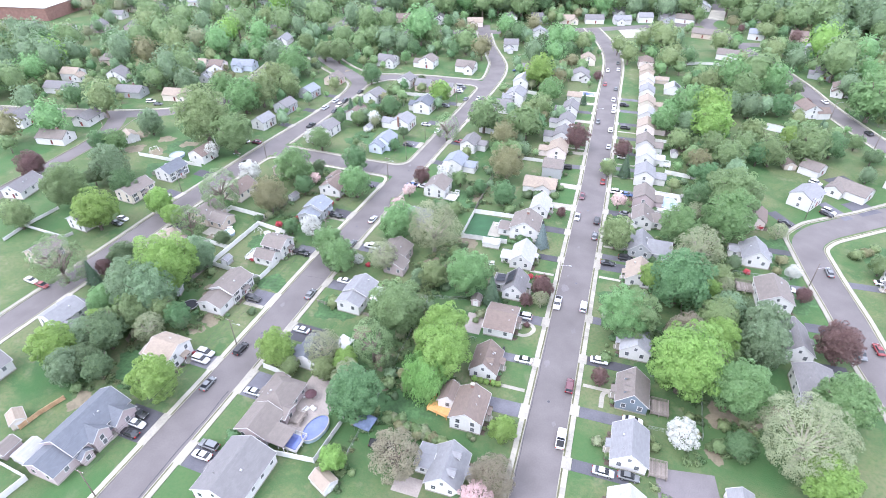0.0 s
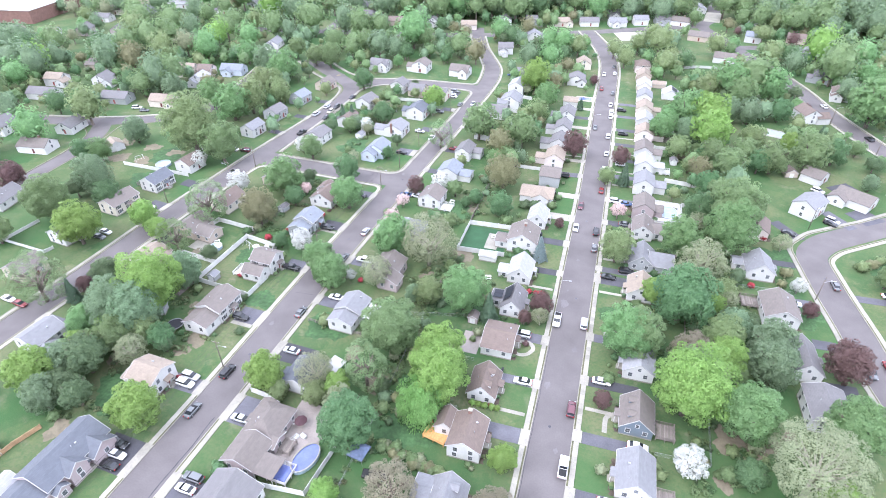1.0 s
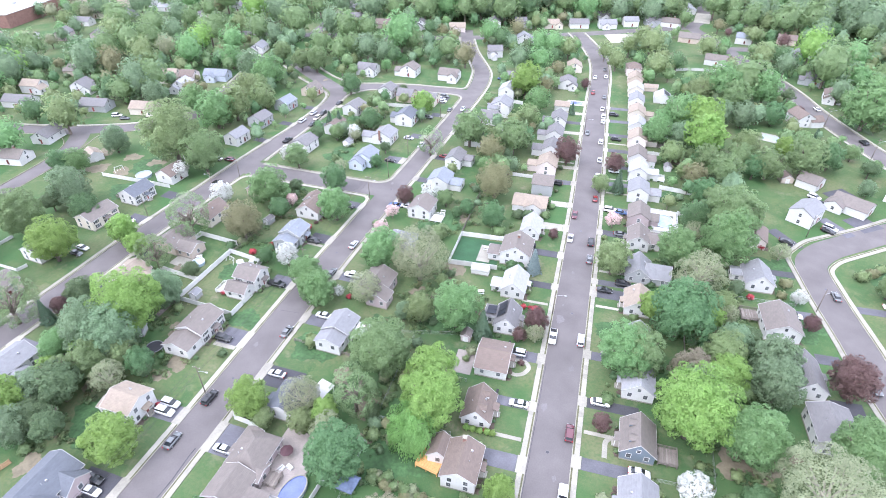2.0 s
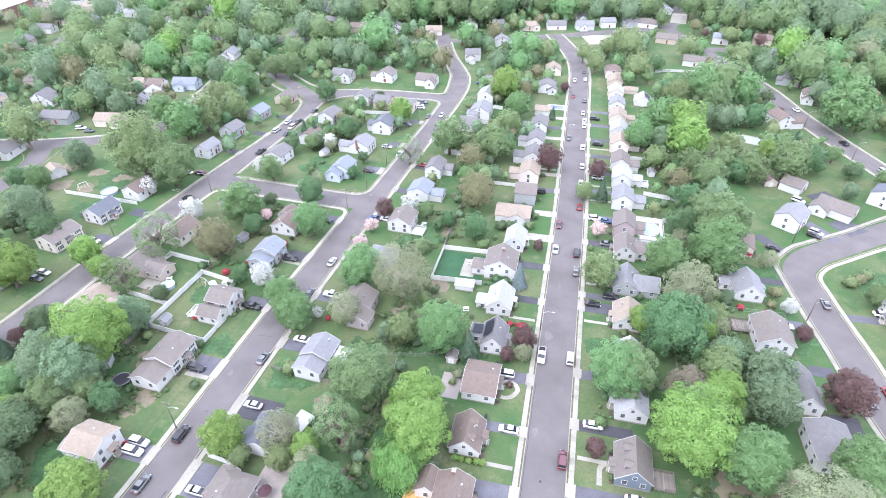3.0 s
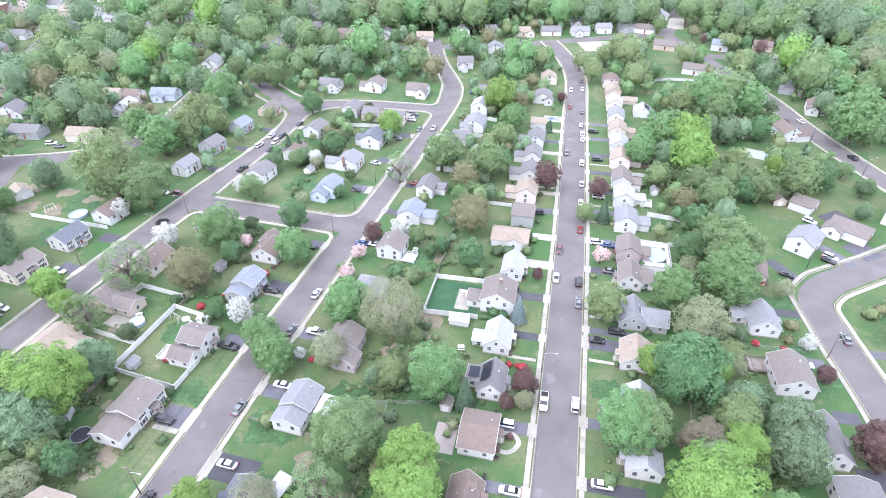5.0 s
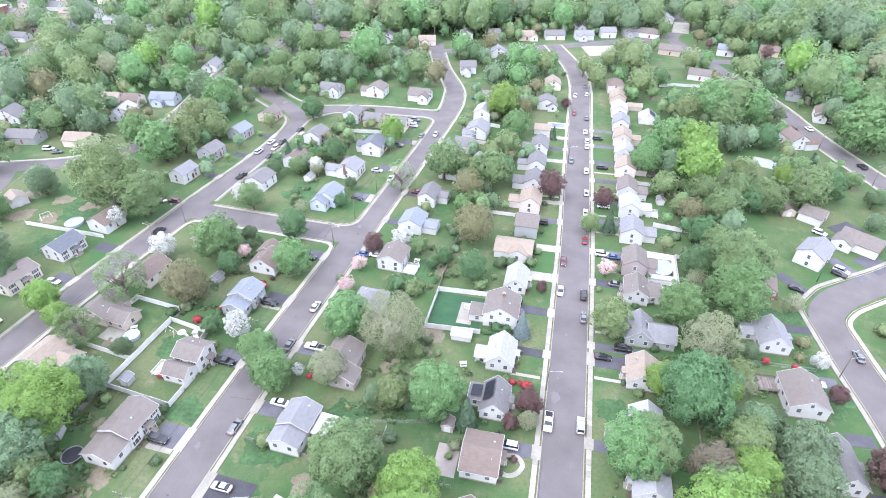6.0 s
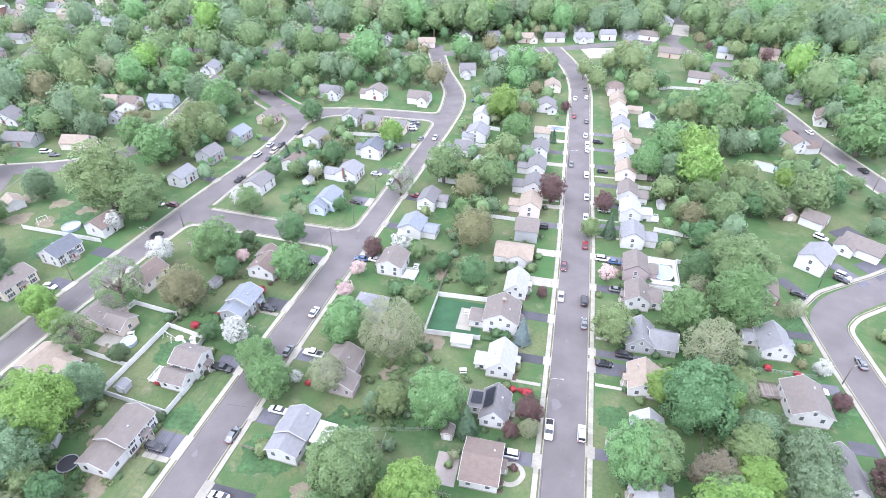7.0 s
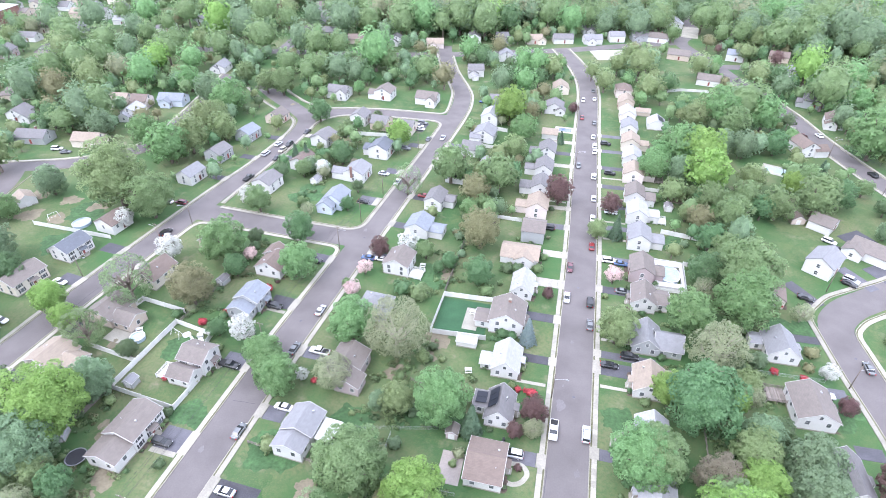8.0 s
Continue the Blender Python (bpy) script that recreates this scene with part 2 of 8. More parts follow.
REDLEAF = surface("red_blossom", (0.3, 0.04, 0.05), 0.7, 6.0, 1.0, 0.3, 0.2, 0.3, island=0.3)
BARK = surface("bark", (0.16, 0.13, 0.11), 0.95, 4.0, 0.6, 0.25, 0.2, 0.5)
PALEBARK = surface("pale_bark", (0.36, 0.33, 0.27), 0.95, 4.0, 0.6, 0.2, 0.2, 0.4)
LEAVES = {
    "maple": foliage("maple_leaves", (0.134, 0.196, 0.094), (0.285, 0.385, 0.184)),
    "fresh": foliage("fresh_green_leaves", (0.122, 0.216, 0.092), (0.275, 0.428, 0.192)),
    "lime": foliage("lime_green_leaves", (0.156, 0.256, 0.072), (0.328, 0.478, 0.146)),
    "dark": foliage("dark_leaves", (0.09, 0.14, 0.075), (0.2, 0.272, 0.142)),
    "green": foliage("deep_green_leaves", (0.084, 0.16, 0.076), (0.2, 0.325, 0.156)),
    "bluish": foliage("blue_green_leaves", (0.13, 0.193, 0.115), (0.292, 0.4, 0.236)),
    "olive": foliage("olive_leaves", (0.155, 0.202, 0.094), (0.33, 0.41, 0.2)),
    "amber": foliage("amber_young_leaves", (0.19, 0.185, 0.105), (0.34, 0.34, 0.19)),
    "pale": foliage("pale_young_leaves", (0.215, 0.245, 0.145), (0.4, 0.43, 0.27)),
    "blossom": foliage("white_blossom", (0.42, 0.44, 0.38), (0.62, 0.62, 0.59), 0.2),
    "pink": foliage("pink_blossom", (0.44, 0.31, 0.3), (0.66, 0.5, 0.48), 0.2),
    "purple": foliage("purple_leaves", (0.115, 0.068, 0.068), (0.225, 0.145, 0.135)),
    "russet": foliage("russet_young_leaves", (0.2, 0.182, 0.132), (0.37, 0.335, 0.245)),
    "airy": foliage("thin_young_leaves", (0.14, 0.205, 0.105), (0.29, 0.39, 0.195)),
    "willow": foliage("willow_leaves", (0.140, 0.250, 0.080), (0.300, 0.470, 0.165), 0.55),
    "conifer": foliage("conifer_needles", (0.036, 0.068, 0.040), (0.090, 0.140, 0.080), 0.1),
    "spruce": foliage("blue_spruce_needles", (0.085, 0.115, 0.112), (0.19, 0.245, 0.238), 0.1),
}
PAINTS = {
    "white": (0.62, 0.62, 0.62), "silver": (0.42, 0.43, 0.45), "black": (0.02, 0.02, 0.022), "grey": (0.13, 0.135, 0.14),
    "red": (0.17, 0.028, 0.03), "maroon": (0.1, 0.035, 0.045), "blue": (0.06, 0.1, 0.2), "beige": (0.4, 0.36, 0.3),
}
CARPAINT = {k: surface(k + "_car_paint", c, 0.25, 2.0, 0.5, 0.03, 0.04, 0, spec=0.6) for k, c in PAINTS.items()}


# ---- mesh building ----
class Shape:
    """Vertices and faces gathered into one mesh."""

    def __init__(self):
        self.v, self.f = [], []

    def add(self, verts, faces):
        k = len(self.v)
        self.v += [tuple(p) for p in verts]
        self.f += [tuple(i + k for i in face) for face in faces]
        return self

    def box(self, x0, y0, z0, x1, y1, z1, taper=0.0):
        t = taper
        return self.add([(x0, y0, z0), (x1, y0, z0), (x1, y1, z0), (x0, y1, z0), (x0 + t, y0 + t, z1), (x1 - t, y0 + t, z1), (x1 - t, y1 - t, z1), (x0 + t, y1 - t, z1)],
                        [(3, 2, 1, 0), (4, 5, 6, 7), (0, 1, 5, 4), (1, 2, 6, 5), (2, 3, 7, 6), (3, 0, 4, 7)])

    def slab(self, quad, thick):
        """A plate of that thickness under four corners."""
        q = [Vector(p) for p in quad]
        n = (q[1] - q[0]).cross(q[3] - q[0]).normalized() * thick
        return self.add([*q, *[p - n for p in q]], [(0, 1, 2, 3), (7, 6, 5, 4), (0, 4, 5, 1), (1, 5, 6, 2), (2, 6, 7, 3), (3, 7, 4, 0)])

    def tube(self, a, b, ra, rb, sides=6, caps=True):
        a, b = Vector(a), Vector(b)
        d = (b - a).normalized()
        u = d.orthogonal().normalized()
        w = d.cross(u)
        ring = [u * math.cos(2 * math.pi * i / sides) + w * math.sin(2 * math.pi * i / sides) for i in range(sides)]
        faces = [(i, (i + 1) % sides, sides + (i + 1) % sides, sides + i) for i in range(sides)]
        if caps:
            faces += [tuple(range(sides))[::-1], tuple(range(sides, 2 * sides))]
        return self.add([a + r * ra for r in ring] + [b + r * rb for r in ring], faces)

    def loft(self, rings):
        """Skin over rings of equal length, closed at both ends."""
        n = len(rings[0])
        faces = [(k * n + i, k * n + (i + 1) % n, (k + 1) * n + (i + 1) % n, (k + 1) * n + i) for k in range(len(rings) - 1) for i in range(n)]
        faces += [tuple(range(n))[::-1], tuple(range((len(rings) - 1) * n, len(rings) * n))]
        return self.add([p for ring in rings for p in ring], faces)

    def mesh(self, name, material, smooth=False):
        me = bpy.data.meshes.new(name)
        me.from_pydata(self.v, [], self.f)
        me.materials.append(material)
        if smooth:
            me.polygons.foreach_set("use_smooth", [True] * len(me.polygons))
        me.update()
        return me


def part(name, shape, material, parent, label="", at=None):
    """One mesh object under a thing or a part. shape: a Shape or a mesh."""
    me = shape.mesh(name, material) if isinstance(shape, Shape) else shape
    ob = new(name, me)
    ob.parent = parent
    if at is not None:
        ob.matrix_basis = at
    return tagged(ob, label)


def thing(name, m, label, category, group="", kind=""):
    ob = new(name)
    ob.matrix_basis = m
    ob.empty_display_size = 0.3
    return tagged(ob, label, category, group, kind)


KEPT = {}


def kept(key, make):
    if key not in KEPT:
        KEPT[key] = make()
    return KEPT[key]


def fillet(points, radius):
    """A polyline with its corners rounded."""
    pts = [Vector(p) for p in points]
    out = [pts[0]]
    for a, b, c in zip(pts, pts[1:], pts[2:]):
        u, w = (a - b), (c - b)
        cut = min(radius, u.length * 0.45, w.length * 0.45)
        p, q = b + u.normalized() * cut, b + w.normalized() * cut
        out += [p.lerp(b, s).lerp(b.lerp(q, s), s) for s in (0, 0.17, 0.33, 0.5, 0.67, 0.83, 1)]
    return out + [pts[-1]]


def resample(points, step):
    """Points at even steps along a polyline."""
    out, left = [points[0]], step
    for a, b in zip(points, points[1:]):
        d, done = (b - a).length, 0.0
        while d - done >= left:
            done += left
            out.append(a.lerp(b, done / d))
            left = step
        left -= d - done
    return out


def normals(pts):
    """The way to the right of a polyline at each of its points."""
    out = []
    for i in range(len(pts)):
        d = pts[min(i + 1, len(pts) - 1)] - pts[max(i - 1, 0)]
        out.append(Vector((d.y, -d.x)).normalized())
    return out


def strip(pts, a, b, low, high):
    """A band from a to b metres right of a polyline, with thickness."""
    s, nn = Shape(), normals(pts)
    s.loft([[(*(p + n * a), low), (*(p + n * b), low), (*(p + n * b), high), (*(p + n * a), high)] for p, n in zip(pts, nn)])
    return s


ROADS = []  # centre lines with half widths, to keep plants and houses clear


# ---- ground and streets ----
ground = Shape()
ground.add([(-3000, -3000, -0.02), (3000, -3000, -0.02), (3000, 3000, -0.02), (-3000, 3000, -0.02)], [(0, 1, 2, 3)])
tagged(new("ground", ground.mesh("ground", LAWN)), "lawns of many lots, green with dry and bare patches", "grass", kind="structure")


def road(points, half, top, label, radius=14):
    pts = resample(fillet([Vector(p) for p in points], radius), 3.0 if radius > 6 else 1.5)
    ROADS.append((pts, half))
    ob = new("road", strip(pts, -half, half, -0.1, top).mesh("road", ASPHALT))
    return tagged(ob, label, "road", kind="structure")


def kerb_line(points, radius=5.0, walk=True, verge=0.55):
    """Kerb, grass verge and concrete footway on the right-hand side of a line."""
    pts = resample(fillet([Vector(p) for p in points], radius), 1.5)
    tagged(new("kerb", strip(pts, 0, 0.18, -0.1, 0.15).mesh("kerb", KERB)), "worn concrete kerb along the street", "kerb", kind="structure")
    tagged(new("verge", strip(pts, 0.18, verge, -0.1, 0.12).mesh("verge", VERGE)), "narrow grass verge between kerb and footway", "grass", kind="structure")
    if not walk:
        return
    base = new("pavement", strip(pts, verge, verge + 1.15, -0.1, 0.1).mesh("pavement", KERB))
    tagged(base, "pale concrete footway of square slabs", "pavement", kind="structure")
    nn, rest, flags = normals(pts), Shape(), []
    for (p, n), (q, m) in zip(zip(pts, nn), zip(pts[1:], nn[1:])):
        d = (q - p).normalized() * 0.02
        lift = random.uniform(0.13, 0.15)
        s = Shape().loft([[(*(o + k * verge), 0.05), (*(o + k * (verge + 1.15)), 0.05), (*(o + k * (verge + 1.15)), lift), (*(o + k * verge), lift)] for o, k in ((p + d, n), (q - d, m))])
        if 55 < p.y < 215 and abs(p.x) < 12:
            flags.append(s)
        else:
            rest.add(s.v, s.f)
    if rest.v:
        tagged(part("paving_slab", rest, CONCRETE, base), kind="stuff")
    SLABS.append((flags, base))


SLABS = []
main_line = [(0, -60), (0, 200), (-0.9, 245), (-1.9, 300), (-2.3, 345), (-4, 366), (-9, 389), (-14.5, 405), (-23, 428)]
second_line = [(-83.5, 0), (-79.2, 78), (-76.6, 140), (-73, 190), (-68, 263), (-66.3, 292), (-65.6, 314), (-68.3, 333), (-75, 350), (-84.5, 371), (-93, 396), (-98, 415)]
third_line = [(-153, 40), (-146.8, 110), (-145, 140), (-141.5, 170), (-137.6, 205), (-133.3, 234), (-131.9, 250), (-131.6, 265), (-134, 281), (-147, 292), (-162, 303), (-180, 319)]
road(main_line, 4.6, 0.02, "straight grey asphalt street between two rows of houses")
road(second_line, 4.4, 0.02, "grey asphalt street with a bend at its far end")
road(third_line, 4.3, 0.02, "grey asphalt street shaded by trees")
road([(-73, 190.5), (-100, 191.5), (-137, 193)], 5.2, 0.015, "short grey asphalt street that links two streets")
road([(-66, 297.5), (-100, 296.6), (-122, 293), (-134, 287)], 4.6, 0.015, "short grey asphalt street that links two streets")
road([(91, 20), (80, 114), (76.8, 131), (75.2, 146), (72.6, 163), (70.4, 182.5), (76.5, 191), (90, 201), (104, 211), (150, 243), (200, 268)], 4.6, 0.02, "grey asphalt street with a sharp bend", 5)
road([(146, 190), (130, 235), (117.5, 270), (112, 285), (107, 300), (101.5, 318), (96.5, 342), (88, 368), (80, 388), (74, 407), (69, 424), (60, 443.5), (54.4, 460), (56, 469), (62.5, 482), (66, 507), (68, 540)], 4.41, 0.02, "grey asphalt street under large trees")
road([(-260, 365), (-124, 388), (-89, 397.5), (-52, 412.5), (-17, 426.5), (6, 439), (52, 462)], 4.6, 0.012, "far grey asphalt street along the woods")
road([(72, 415), (92, 419), (113, 422), (160, 426)], 4.3, 0.026, "far grey asphalt street among trees")
road([(-300, 190), (-238, 202), (-214, 211), (-193, 225), (-188, 245), (-205, 330)], 4.3, 0.02, "far grey asphalt street with a bend")
road([(-219, 30), (-217.5, 150), (-218, 176), (-222, 192), (-231, 206)], 4.3, 0.016, "far grey asphalt street")
road([(-240, 560), (-222, 515), (-204, 446), (-197, 380)], 4.3, 0.016, "far grey asphalt street")

kerb_line([(-27.4, 426.5), (-18.8, 403.4), (-13.3, 387.3), (-8.5, 365), (-6.9, 345), (-6.5, 300), (-5.5, 245), (-4.6, 200), (-4.6, -60)], 14)
kerb_line([(4.6, -60), (4.6, 200), (3.7, 245), (2.7, 300), (2.3, 345), (0.5, 367), (-4.7, 390.7), (-10.2, 406.6), (-18.6, 429)], 14)
kerb_line([(-79, 0), (-74.9, 78), (-72.3, 140), (-68.7, 190), (-63.6, 263), (-61.6, 292), (-61, 314), (-63.6, 332), (-70.5, 348), (-80.5, 369.5), (-89, 396)], 14)
kerb_line([(-148.6, 40), (-142.4, 110), (-140.6, 140), (-137.2, 170), (-134.8, 187.8), (-100, 186.3), (-77.8, 185.2), (-81.0, 140), (-83.6, 78), (-88, 0)], 5)
kerb_line([(-131.5, 198.4), (-129, 232), (-127.6, 250), (-127.3, 265), (-128, 279.5), (-120, 288.4), (-100, 292), (-71, 292.8), (-72.3, 263), (-77, 196), (-100, 196.7), (-131.5, 198.4)][::-1], 5)
kerb_line([(-70.2, 302), (-70.4, 313), (-72.8, 333), (-79.5, 350), (-89, 372), (-97.5, 397)][::-1] + [(-100, 301.2), (-122, 297.6), (-133, 294), (-146, 300), (-160, 311), (-174, 324)], 5)
kerb_line([(-184, 313), (-165, 296), (-150, 286), (-139, 278.5), (-136, 266), (-136.4, 250), (-137.6, 232), (-142, 205), (-145.9, 170), (-149.4, 140), (-151.2, 110), (-157.5, 40)], 8)
kerb_line([(-300, 194.5), (-238, 206.5), (-214, 215.5), (-196.5, 227.5), (-192.4, 246), (-209, 330)][::-1], 8)
kerb_line([(-212.8, 30), (-213.1, 150), (-213.6, 176), (-216, 190), (-219, 203.5), (-212, 206.6), (-190.5, 221.5), (-183.6, 244), (-200.6, 330)][::-1], 4, False)
kerb_line([(-223.4, 30), (-221.9, 150), (-222.4, 175), (-226, 190), (-236, 198), (-300, 185.6)], 4, False)
kerb_line([(95.5, 20), (84.5, 114), (81.3, 131), (79.8, 146), (77.2, 163), (75.1, 180.5), (79.5, 186.5), (98, 200), (152, 237), (204, 262)], 3)
kerb_line([(86.5, 20), (75.6, 114), (72.3, 131), (70.7, 146), (68, 163), (65.4, 185.5), (72.6, 195), (92, 208), (110, 222), (148, 248), (198, 273)][::-1], 3)
kerb_line([(141.6, 190), (125.7, 235), (113.2, 269), (107.8, 284), (102.8, 299), (97.2, 317), (92.2, 341), (84, 366.5), (76, 386)][::-1], 8)
kerb_line([(150.4, 190), (134.3, 236), (121.8, 271), (116.2, 286.5), (111.2, 301.5), (105.8, 319), (100.8, 343), (92.2, 369.5), (84.2, 389)], 8)


def street_frame(line, y):
    """The place on a street's centre line at that y, and the heading of the street there."""
    pts = [Vector(p) for p in line]
    for a, b in zip(pts, pts[1:]):
        if a.y <= y <= b.y:
            p = a.lerp(b, (y - a.y) / (b.y - a.y))
            return p, math.degrees(math.atan2(-(b - a).x, (b - a).y))


def flat(name, x, y, heading, w, l, top, material, label, category, kind="structure", low=-0.05):
    ob = new(name, Shape().box(-w / 2, -l / 2, low, w / 2, l / 2, top, 0.01).mesh(name, material))
    ob.matrix_basis = pose(x, y, 0, 0, 0, heading)
    return tagged(ob, label, category, kind=kind)


def driveway(line, half, y, side, width, length, material=None, label="dark asphalt driveway beside a house"):
    """A driveway square to the street, with its concrete apron across the footway. side: 1 east, -1 west."""
    p, h = street_frame(line, y)
    e = Vector((math.cos(radians(h)), math.sin(radians(h)))) * side
    a = p + e * (half + 1.1)
    flat("driveway_apron", a.x, a.y, h, 2.1, width + 0.1, 0.165, CONCRETE, "pale concrete apron of a driveway", "driveway")
    c = p + e * (half + 2.2 + length / 2)
    flat("driveway", c.x, c.y, h, length, width, 0.03, material or DRIVE, label, "driveway")


def path_to_door(line, half, y, side, length, width=1.0):
    p, h = street_frame(line, y)
    c = p + Vector((math.cos(radians(h)), math.sin(radians(h)))) * side * (half + 2.1 + length / 2)
    flat("garden_path", c.x, c.y, h, length, width, 0.04, CONCRETE, "narrow concrete path to a front door", "path")


# ---- houses ----
HOUSES = []  # centres and half sizes of buildings and view clearings, to keep plants clear


def window_mesh(w, h):
    def frame_mesh():
        s, b = Shape(), 0.11
        for box in ((-w / 2 - b, -0.03, -b, w / 2 + b, 0.06, 0), (-w / 2 - b, -0.03, h, w / 2 + b, 0.06, h + b), (-w / 2 - b, -0.03, 0, -w / 2, 0.06, h), (w / 2, -0.03, 0, w / 2 + b, 0.06, h), (-w / 2, -0.02, h / 2 - 0.04, w / 2, 0.045, h / 2 + 0.04)):
            s.box(*box)
        return s.mesh("window_frame", TRIM)
    return kept(("frame", w, h), frame_mesh), kept(("pane", w, h), lambda: Shape().box(-w / 2, -0.02, 0, w / 2, 0.025, h).mesh("pane", GLASS))


def plain_window():
    """Frame and pane in one mesh, for far houses."""
    s = Shape().box(-0.6, -0.03, -0.12, 0.6, 0.05, 1.37).box(-0.46, -0.045, 0.02, 0.46, 0.04, 0.6).box(-0.46, -0.045, 0.68, 0.46, 0.04, 1.24)
    me = s.mesh("window", TRIM)
    me.materials.append(GLASS)
    me.polygons.foreach_set("material_index", [0] * 6 + [1] * 12)
    return me


def add_window(parent, m, w=0.95, h=1.25, shutters=False, plain=False):
    if plain:
        return part("window", kept("plain_window", plain_window), TRIM, parent, at=m)
    fr, pane = window_mesh(w, h)
    win = part("window", fr, TRIM, parent, at=m)
    part("pane", pane, GLASS, win)
    if shutters:
        me = kept(("shutter", h), lambda: Shape().box(-0.2, -0.02, -0.05, 0.2, 0.05, h + 0.05).mesh("shutter", SHUTTER))
        for k in (-1, 1):
            part("shutter", me, SHUTTER, win, at=pose(k * (w / 2 + 0.34), 0, 0))
    return win


def gable_block(parent, w, l, eave, ridge, wall, roof, x=0.0, y=0.0, along="y", over=0.35, hip=0.0, windows=True, shutters=False, storeys=0, skip="", low=False, detail=2):
    """Walls, roof and windows of one gabled block, centred at x, y under its house. along: the way of the ridge."""
    turn = pose(x, y, 0, 0, 0, 0 if along == "y" else 90)
    W, L = (w, l) if along == "y" else (l, w)
    a, b = W / 2, L / 2
    s = Shape()
    prof = [(-a, 0), (a, 0), (a, eave), (0, ridge - 0.14), (-a, eave)]
    if hip:
        prof = [(-a, 0), (a, 0), (a, eave), (0, eave), (-a, eave)]
    s.add([(px, -b, pz) for px, pz in prof] + [(px, b, pz) for px, pz in prof], [(0, 1, 2, 3, 4), (9, 8, 7, 6, 5)] + [(i, 5 + i, 5 + (i + 1) % 5, (i + 1) % 5) for i in range(5)])
    body = part("wall", s, wall, parent, at=turn)
    if detail > 1:
        part("foundation", Shape().box(-a - 0.04, -b - 0.04, -0.05, a + 0.04, b + 0.04, 0.35), KERB, body)
    slope = (ridge - eave) / a
    ea, ez, eb = a + over, eave - over * slope, b + over * 0.8
    s = Shape()
    if hip:
        hb = max(0.0, b - a * hip)
        s.slab([(ea, -eb, ez), (ea, eb, ez), (0, hb, ridge), (0, -hb, ridge)], 0.14)
        s.slab([(-ea, eb, ez), (-ea, -eb, ez), (0, -hb, ridge), (0, hb, ridge)], 0.14)
        s.slab([(-ea, -eb, ez), (ea, -eb, ez), (0.01, -hb, ridge), (-0.01, -hb, ridge)], 0.14)
        s.slab([(ea, eb, ez), (-ea, eb, ez), (-0.01, hb, ridge), (0.01, hb, ridge)], 0.14)
    else:
        s.slab([(ea, -eb, ez), (ea, eb, ez), (0, eb, ridge), (0, -eb, ridge)], 0.14)
        s.slab([(-ea, eb, ez), (-ea, -eb, ez), (0, -eb, ridge), (0, eb, ridge)], 0.14)
    top = part("roof", s, roof, parent, at=turn)
    if detail > 1:
        gut = kept(("gutter", round(eb, 2)), lambda: Shape().box(-0.07, -eb, -0.16, 0.07, eb, -0.04, 0.015).mesh("gutter", EDGE))
        for k in (-1, 1):
            part("gutter", gut, EDGE, top, "white gutter", at=pose(k * ea, 0, ez))
        if not hip:
            def rake():
                return Shape().loft([[(px, -0.05, pz - 0.16), (px, 0.05, pz - 0.16), (px, 0.05, pz + 0.012), (px, -0.05, pz + 0.012)] for px, pz in ((-ea, ez), (0, ridge), (ea, ez))]).mesh("rake_board", EDGE)
            board = kept(("rake", round(ea, 2), round(ez, 2), ridge), rake)
            for k in (-1, 1):
                part("rake_board", board, EDGE, top, "white board along the gable edge", at=pose(0, k * eb, 0))
    if windows:
        n = storeys or (2 if eave > 3.9 else 1)
        rise = (0.7, eave - 1.6) if n == 2 else ((eave - 1.9,) if not low else (0.8,))
        for z in rise:
            for side, length, run in (("s", W, -b), ("n", W, b), ("e", L, a), ("w", L, -a)):
                if side in skip or (detail < 2 and side in "nw"):
                    continue
                count = max(1, int(length / 3.1)) if detail > 1 and side != "n" else 1 if side in "ns" else 2
                for i in range(count):
                    o = (i + 0.5) / count * length - length / 2 + random.uniform(-0.15, 0.15)
                    ang = {"s": 0, "e": 90, "n": 180, "w": -90}[side]
                    m = pose(0, 0, 0, 0, 0, ang) @ pose(o, -abs(run), z)
                    add_window(body, m @ pose(0, 0, 0), shutters=shutters and side in "ew", plain=detail < 2)
        if not hip and ridge - eave > 2.2:
            for k in (0, 180) if detail > 1 else (0,):
                add_window(body, pose(0, 0, 0, 0, 0, k) @ pose(0, -b, eave + 0.25), 0.75, 0.95, plain=detail < 2)
    return body, top


FRONTS = []


